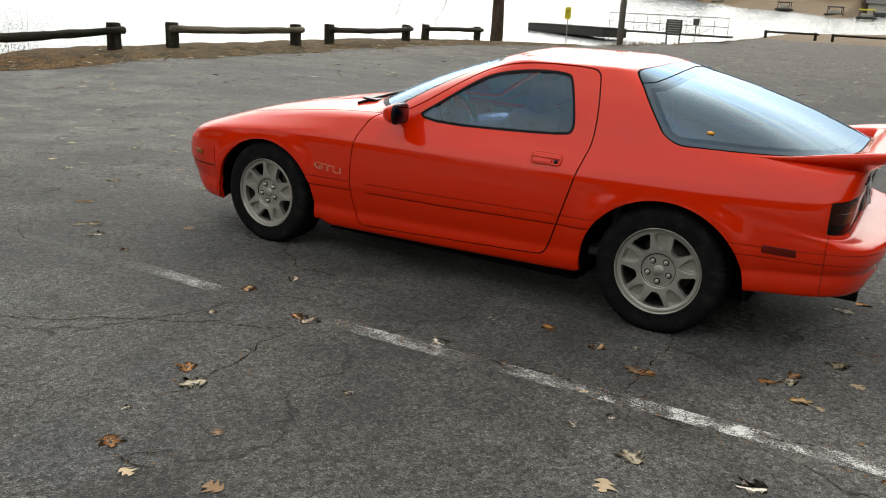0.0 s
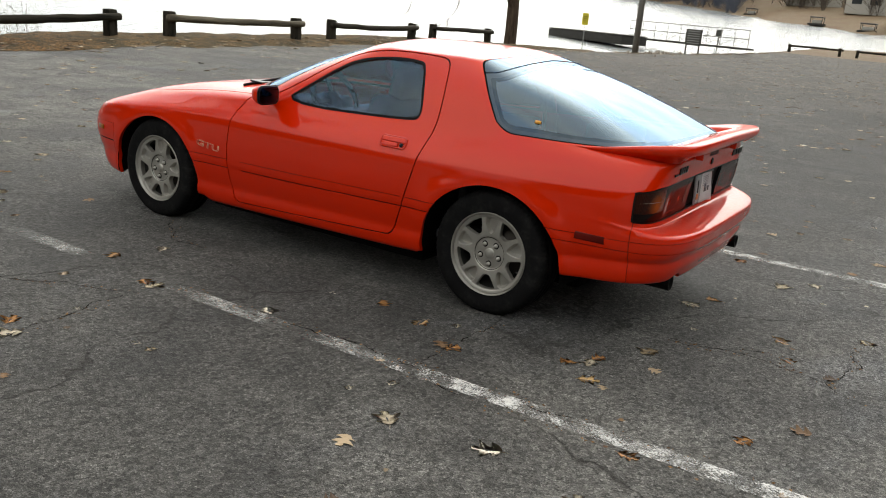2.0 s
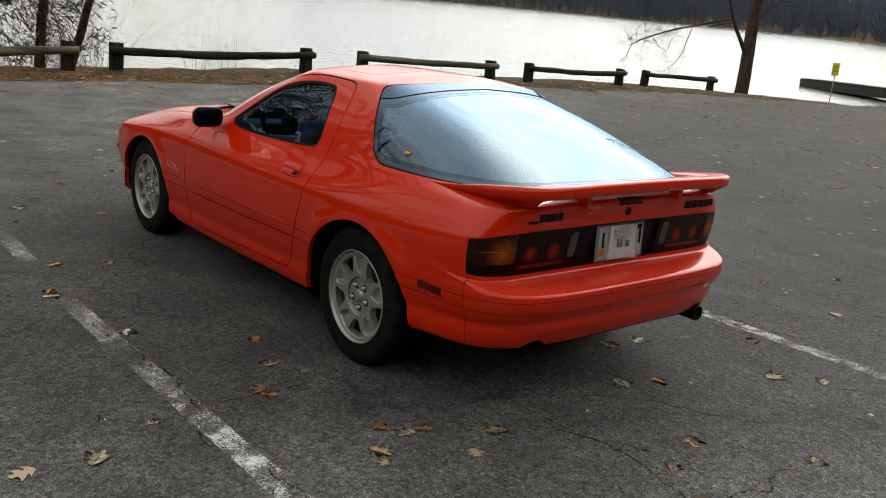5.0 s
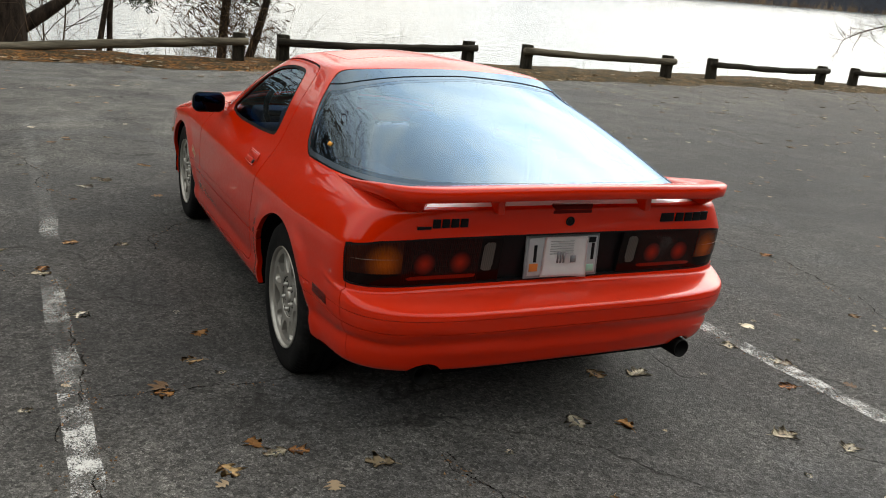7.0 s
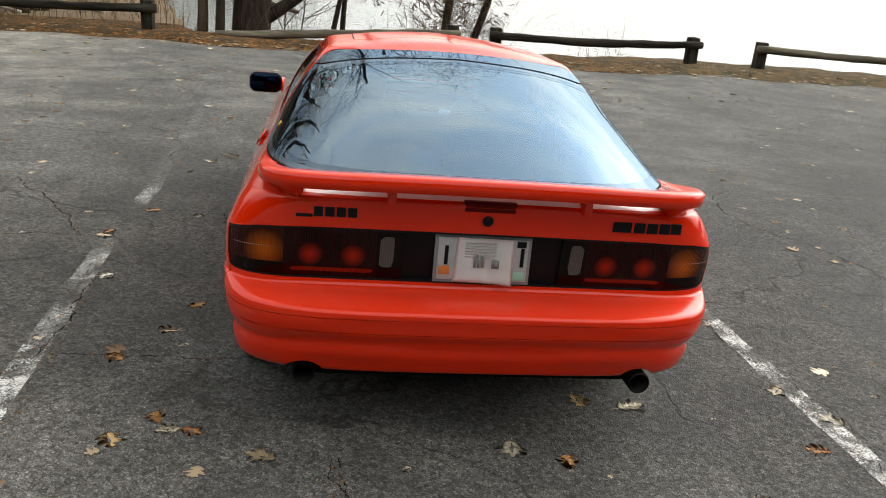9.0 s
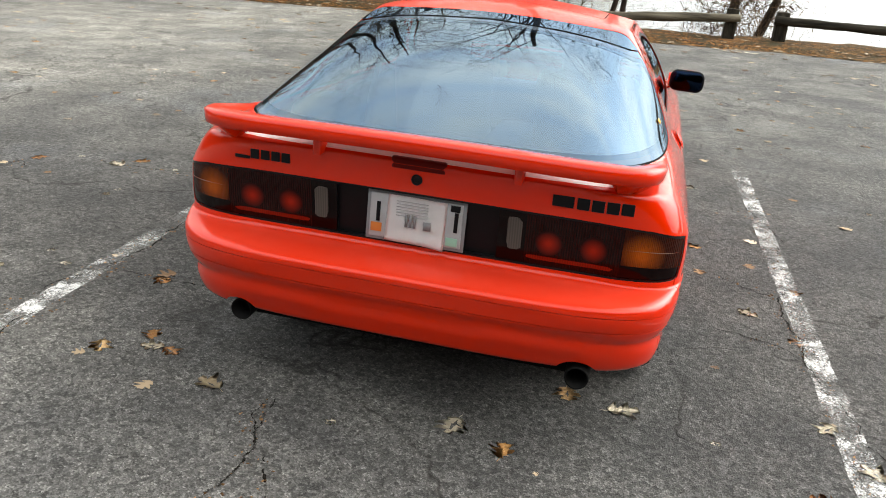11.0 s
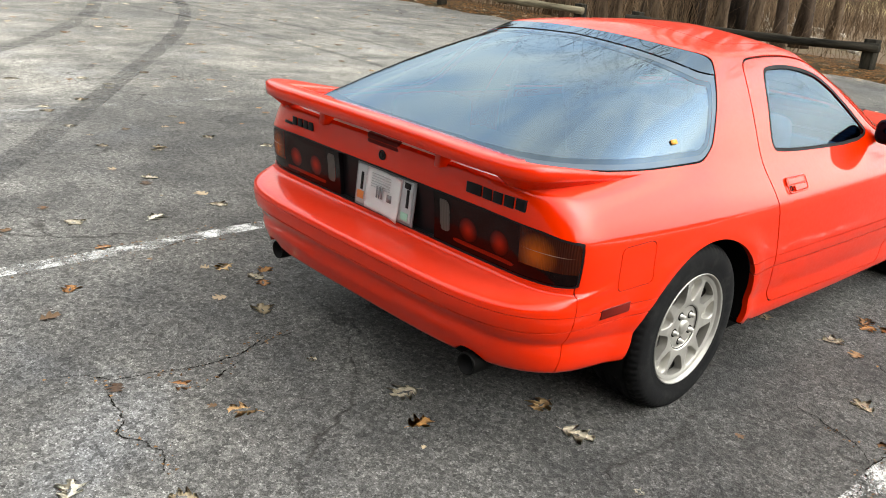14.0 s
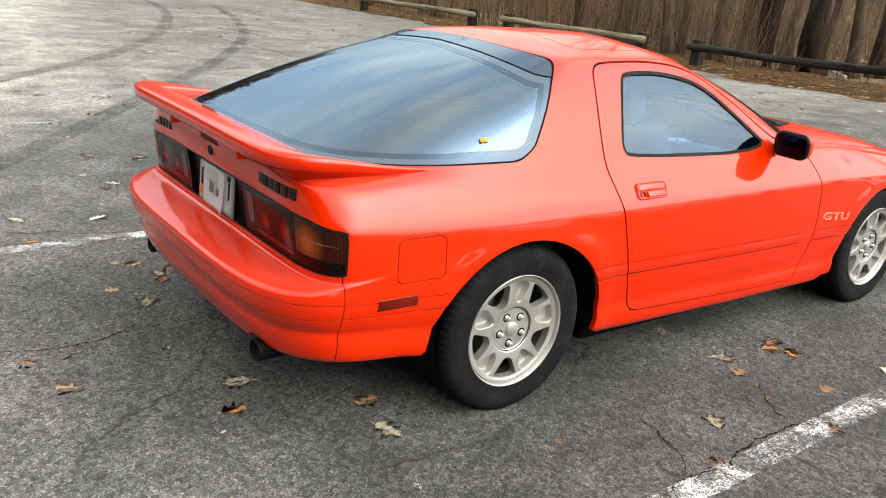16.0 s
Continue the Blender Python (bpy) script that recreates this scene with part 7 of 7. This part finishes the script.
def boat_dock(az, front, w, label, mat):
    dist = float(far_dist(az)) - front
    x, y = dist * math.cos(radians(az)), dist * math.sin(radians(az))
    z = float(water_z(x, y))
    top = empty("boat_dock", (x, y, z))
    boxed("deck", (w, 3.0, 0.3), (0, 0, 0.3), DOCKWOOD, top, 0.03)
    boxed("roof", (w * 0.8, 2.6, 0.18), (0, 0, 1.5), mat, top, 0.03)
    for sx in (-1, 1):
        for sy in (-1, 1):
            part("post", tube(bmesh.new(), [(sx * w * 0.36, sy * 1.1, 0), (sx * w * 0.36, sy * 1.1, 1.45)], 0.07, 6), BOARD, top)
    boxed("boat_hull", (w * 0.6, 1.5, 0.6), (0, 0, 0.72), SIDING, top, 0.2)
    return tagged(top, label, "dock", "far boat docks")


boat_dock(99.0, 1, 2.6, "small covered boat dock on the far shore", ROOFING)
boat_dock(96.0, 1, 2.8, "small covered boat dock on the far shore", ROOFING)
boat_dock(94.2, 0, 2.6, "small yellow-roofed boat dock on the far shore", YELLOW)
boat_dock(103.0, 1, 2.4, "small covered boat dock on the far shore", ROOFING)

# ---- fallen oak leaves ----


def leaf_mesh(seed, material):
    """One lobed, curled dry leaf, doubled into a thin solid."""
    rng = random.Random(seed)
    bm = bmesh.new()
    n = 16
    left, right, mid = [], [], []
    curl, twist = rng.uniform(0.05, 0.32), rng.uniform(-0.35, 0.35)
    lobes = rng.choice((2.5, 3.0, 3.5))
    for i in range(n + 1):
        s = i / n
        lobe = abs(math.sin(math.pi * (s * lobes * 0.999 + 0.1))) ** 1.5
        w = 0.50 * math.sin(math.pi * min(1, 0.12 + s * 0.86)) ** 0.9 * (0.30 + 0.80 * lobe) + 0.006
        z = curl * 0.45 * (s - 0.45) ** 2
        mid.append(bm.verts.new((s - 0.5, 0, z + 0.02)))
        for lst, sg in ((left, -1), (right, 1)):
            ww = w * rng.uniform(0.75, 1.2)
            lst.append(bm.verts.new((s - 0.5 + 0.16 * lobe * ww / 0.4, sg * ww, z + curl * ww * rng.uniform(0.1, 0.9) + twist * sg * ww * (s - 0.5) + 0.03)))
    for i in range(n):
        bm.faces.new((mid[i], mid[i + 1], right[i + 1], right[i]))
        bm.faces.new((mid[i + 1], mid[i], left[i], left[i + 1]))
    tube(bm, [(-0.5, 0, 0.03), (-0.62, 0.02, 0.03), (-0.74, 0.06, 0.02)], (0.012, 0.010, 0.007), 4)
    lo = min(v.co.z for v in bm.verts)
    for v in bm.verts:
        v.co.z -= lo
    bmesh.ops.solidify(bm, geom=bm.faces[:], thickness=0.008)
    me = bpy.data.meshes.new("fallen_leaf")
    bm.to_mesh(me)
    bm.free()
    for p in me.polygons:
        p.use_smooth = True
    me.materials.append(material)
    return me


LEAF_SHAPES = [leaf_mesh(s, LEAF) for s in range(7)]
PALE_SHAPES = [leaf_mesh(s, LEAF_PALE) for s in range(20, 25)]
RUSSET_SHAPES = [leaf_mesh(s, LEAF_RUSSET) for s in range(30, 35)]


def leaf(x, y, size, turn, shape, label="dry lobed oak leaf lying on the asphalt", shapes=LEAF_SHAPES):
    ob = new("fallen_leaf", shapes[shape % len(shapes)])
    ob.matrix_basis = pose(x, y, float(lot_z(x, y)) - 0.001, 0, 0, turn) @ Matrix.Diagonal((size, size, size, 1))
    return tagged(ob, label, "leaf", "fallen leaves")


PALE = [(-1.36, -1.68), (-0.74, -1.52), (0.83, -0.67), (0.31, -2.0), (0.70, -1.95), (-1.29, -2.47), (-4.47, -0.29), (-3.51, -1.20), (-3.30, -1.36), (-5.11, -0.23), (0.67, -0.99), (1.65, 0.28),
        (1.10, 0.95), (1.88, 1.02), (1.88, 0.07), (0.34, 3.21), (0.77, 0.18), (1.26, 1.13), (0.54, 1.53), (0.31, 1.42), (0.46, 0.72), (-3.57, -1.27), (-0.63, 1.23), (-1.13, 0.90), (-1.10, 0.59), (-0.40, -3.46),
        (-0.67, -3.09), (0.42, -2.65), (1.09, -2.05), (0.09, -3.25), (0.38, -3.48), (0.33, -4.67), (-0.46, -5.44), (-5.51, 0.78), (-2.73, 1.0), (0.34, -6.97), (0.18, -6.05), (0.31, -4.8), (-0.05, -5.0), (-0.53, -5.61), (-0.41, -5.95), (0.36, -4.11), (0.05, -3.31)]
RUSSET = [(-1.44, -1.67), (-0.42, -1.05), (-0.14, -1.13), (0.14, -1.28), (0.68, -0.91), (0.74, -1.16), (0.59, -1.04), (1.38, -0.28), (1.40, -1.25), (1.10, -1.65), (0.76, 1.34), (0.85, 0.36), (1.29, -0.03), (0.42, 0.52),
          (-1.42, 0.94), (-1.50, 0.90), (-1.47, 1.01), (-0.40, 1.42), (-0.99, 1.48), (-1.42, -2.38), (-1.18, -2.94), (-0.98, 3.02), (-2.31, 3.40), (-1.89, -1.52)]
CHIPS = [(0.15, -1.75), (-0.86, -2.18), (-0.76, -2.18), (-1.35, -2.11), (-1.33, -2.75), (1.36, 0.79), (1.42, 1.27), (0.01, -1.04), (0.06, 1.84), (0.34, 1.86), (0.55, 1.03), (-0.69, -1.11), (0.05, -1.9), (0.9, -0.2)]
rng = random.Random(41)
for k, (x, y) in enumerate(PALE):
    leaf(x, y, rng.uniform(0.082, 0.116), rng.uniform(0, 360), k, "pale bleached oak leaf curled on the asphalt", PALE_SHAPES)
for k, (x, y) in enumerate(RUSSET):
    leaf(x, y, rng.uniform(0.072, 0.10), rng.uniform(0, 360), k, "orange-brown oak leaf lying on the asphalt", RUSSET_SHAPES)
for k, (x, y) in enumerate(CHIPS):
    leaf(x, y, rng.uniform(0.035, 0.05), rng.uniform(0, 360), k, "small torn scrap of a dry leaf on the asphalt", PALE_SHAPES)
placed = 0
while placed < 230:
    x, y = rng.uniform(-9, 3.2), rng.uniform(-7.5, 7.5)
    if -1.7 < x < 2.3 and -3.3 < y < 2.0 or -3.3 < x < 0.9 and abs(y) < 0.85:
        continue
    leaf(x, y, rng.uniform(0.045, 0.09), rng.uniform(0, 360), rng.randrange(7))
    placed += 1


def crumbs(seed):
    """Broken leaf and bark crumbs gathered in the cracks and along the painted lines."""
    rng = random.Random(seed)
    runs = [c for c in CRACKS] + [[(-1.3, -1.58), (3.4, -1.45)], [(-3.2, 1.44), (3.4, 1.50)]]
    verts, faces = [], []
    for run in runs:
        for (ax, ay), (bx, by) in zip(run, run[1:]):
            for _ in range(int(34 * math.hypot(bx - ax, by - ay)) + 2):
                f = rng.random()
                x, y = ax + (bx - ax) * f + rng.gauss(0, 0.022), ay + (by - ay) * f + rng.gauss(0, 0.022)
                z, r = float(lot_z(x, y)) + 0.001, rng.uniform(0.002, 0.008)
                i = len(verts)
                for k in range(3):
                    a = rng.uniform(0, 1.2) + 2.09 * k
                    verts.append((x + r * rng.uniform(0.5, 1.6) * math.cos(a), y + r * math.sin(a), z))
                verts.append((x + rng.uniform(-r, r) * 0.5, y, z + r * rng.uniform(0.3, 0.8)))
                faces += [(i, i + 1, i + 3), (i + 1, i + 2, i + 3), (i + 2, i, i + 3), (i, i + 2, i + 1)]
    return tagged(raw_mesh("leaf_crumbs", verts, faces, CRUMB), "brown leaf crumbs caught in cracks and along lines", "leaf crumbs", kind="stuff")


crumbs(15)


def scattered_leaves(number, seed):
    rng = random.Random(seed)
    verts, faces = [], []
    src = []
    for me in LEAF_SHAPES[:4]:
        half = [p for p in me.polygons][:32]
        src.append(([tuple(v.co) for v in me.vertices], [tuple(p.vertices) for p in half]))
    while number > 0:
        x, y = rng.uniform(-13.5, 12), rng.uniform(-34, 60)
        if -3.3 < x < 0.9 and abs(y) < 0.9:
            continue
        near = -9 < x < 3.2 and -7.5 < y < 7.5
        if y < 8 and rng.random() < 0.3:
            continue
        number -= 1
        vs, fs = src[rng.randrange(4)]
        s, a = rng.uniform(0.015, 0.085) if near else rng.uniform(0.05, 0.13), rng.uniform(0, 6.28)
        c, n = math.cos(a) * s, math.sin(a) * s
        z = float(lot_z(x, y))
        i = len(verts)
        verts += [(x + c * v[0] - n * v[1], y + n * v[0] + c * v[1], z + s * v[2] + 0.002) for v in vs]
        faces += [tuple(i + q for q in f) for f in fs]
    for _ in range(1500):
        y = rng.uniform(-24, 40)
        x = float(edge_x(y)) + rng.gauss(-0.3, 0.5)
        vs, fs = src[rng.randrange(4)]
        s, a = rng.uniform(0.06, 0.13), rng.uniform(0, 6.28)
        c, n = math.cos(a) * s, math.sin(a) * s
        z = float(max(ground_z(x, y), lot_z(x, y))) + 0.02
        i = len(verts)
        verts += [(x + c * v[0] - n * v[1], y + n * v[0] + c * v[1], z + s * v[2]) for v in vs]
        faces += [tuple(i + q for q in f) for f in fs]
    return raw_mesh("scattered_leaves", verts, faces, LEAVES)


tagged(scattered_leaves(6400, 9), "many dry brown leaves strewn over the lot", "leaves", kind="stuff")
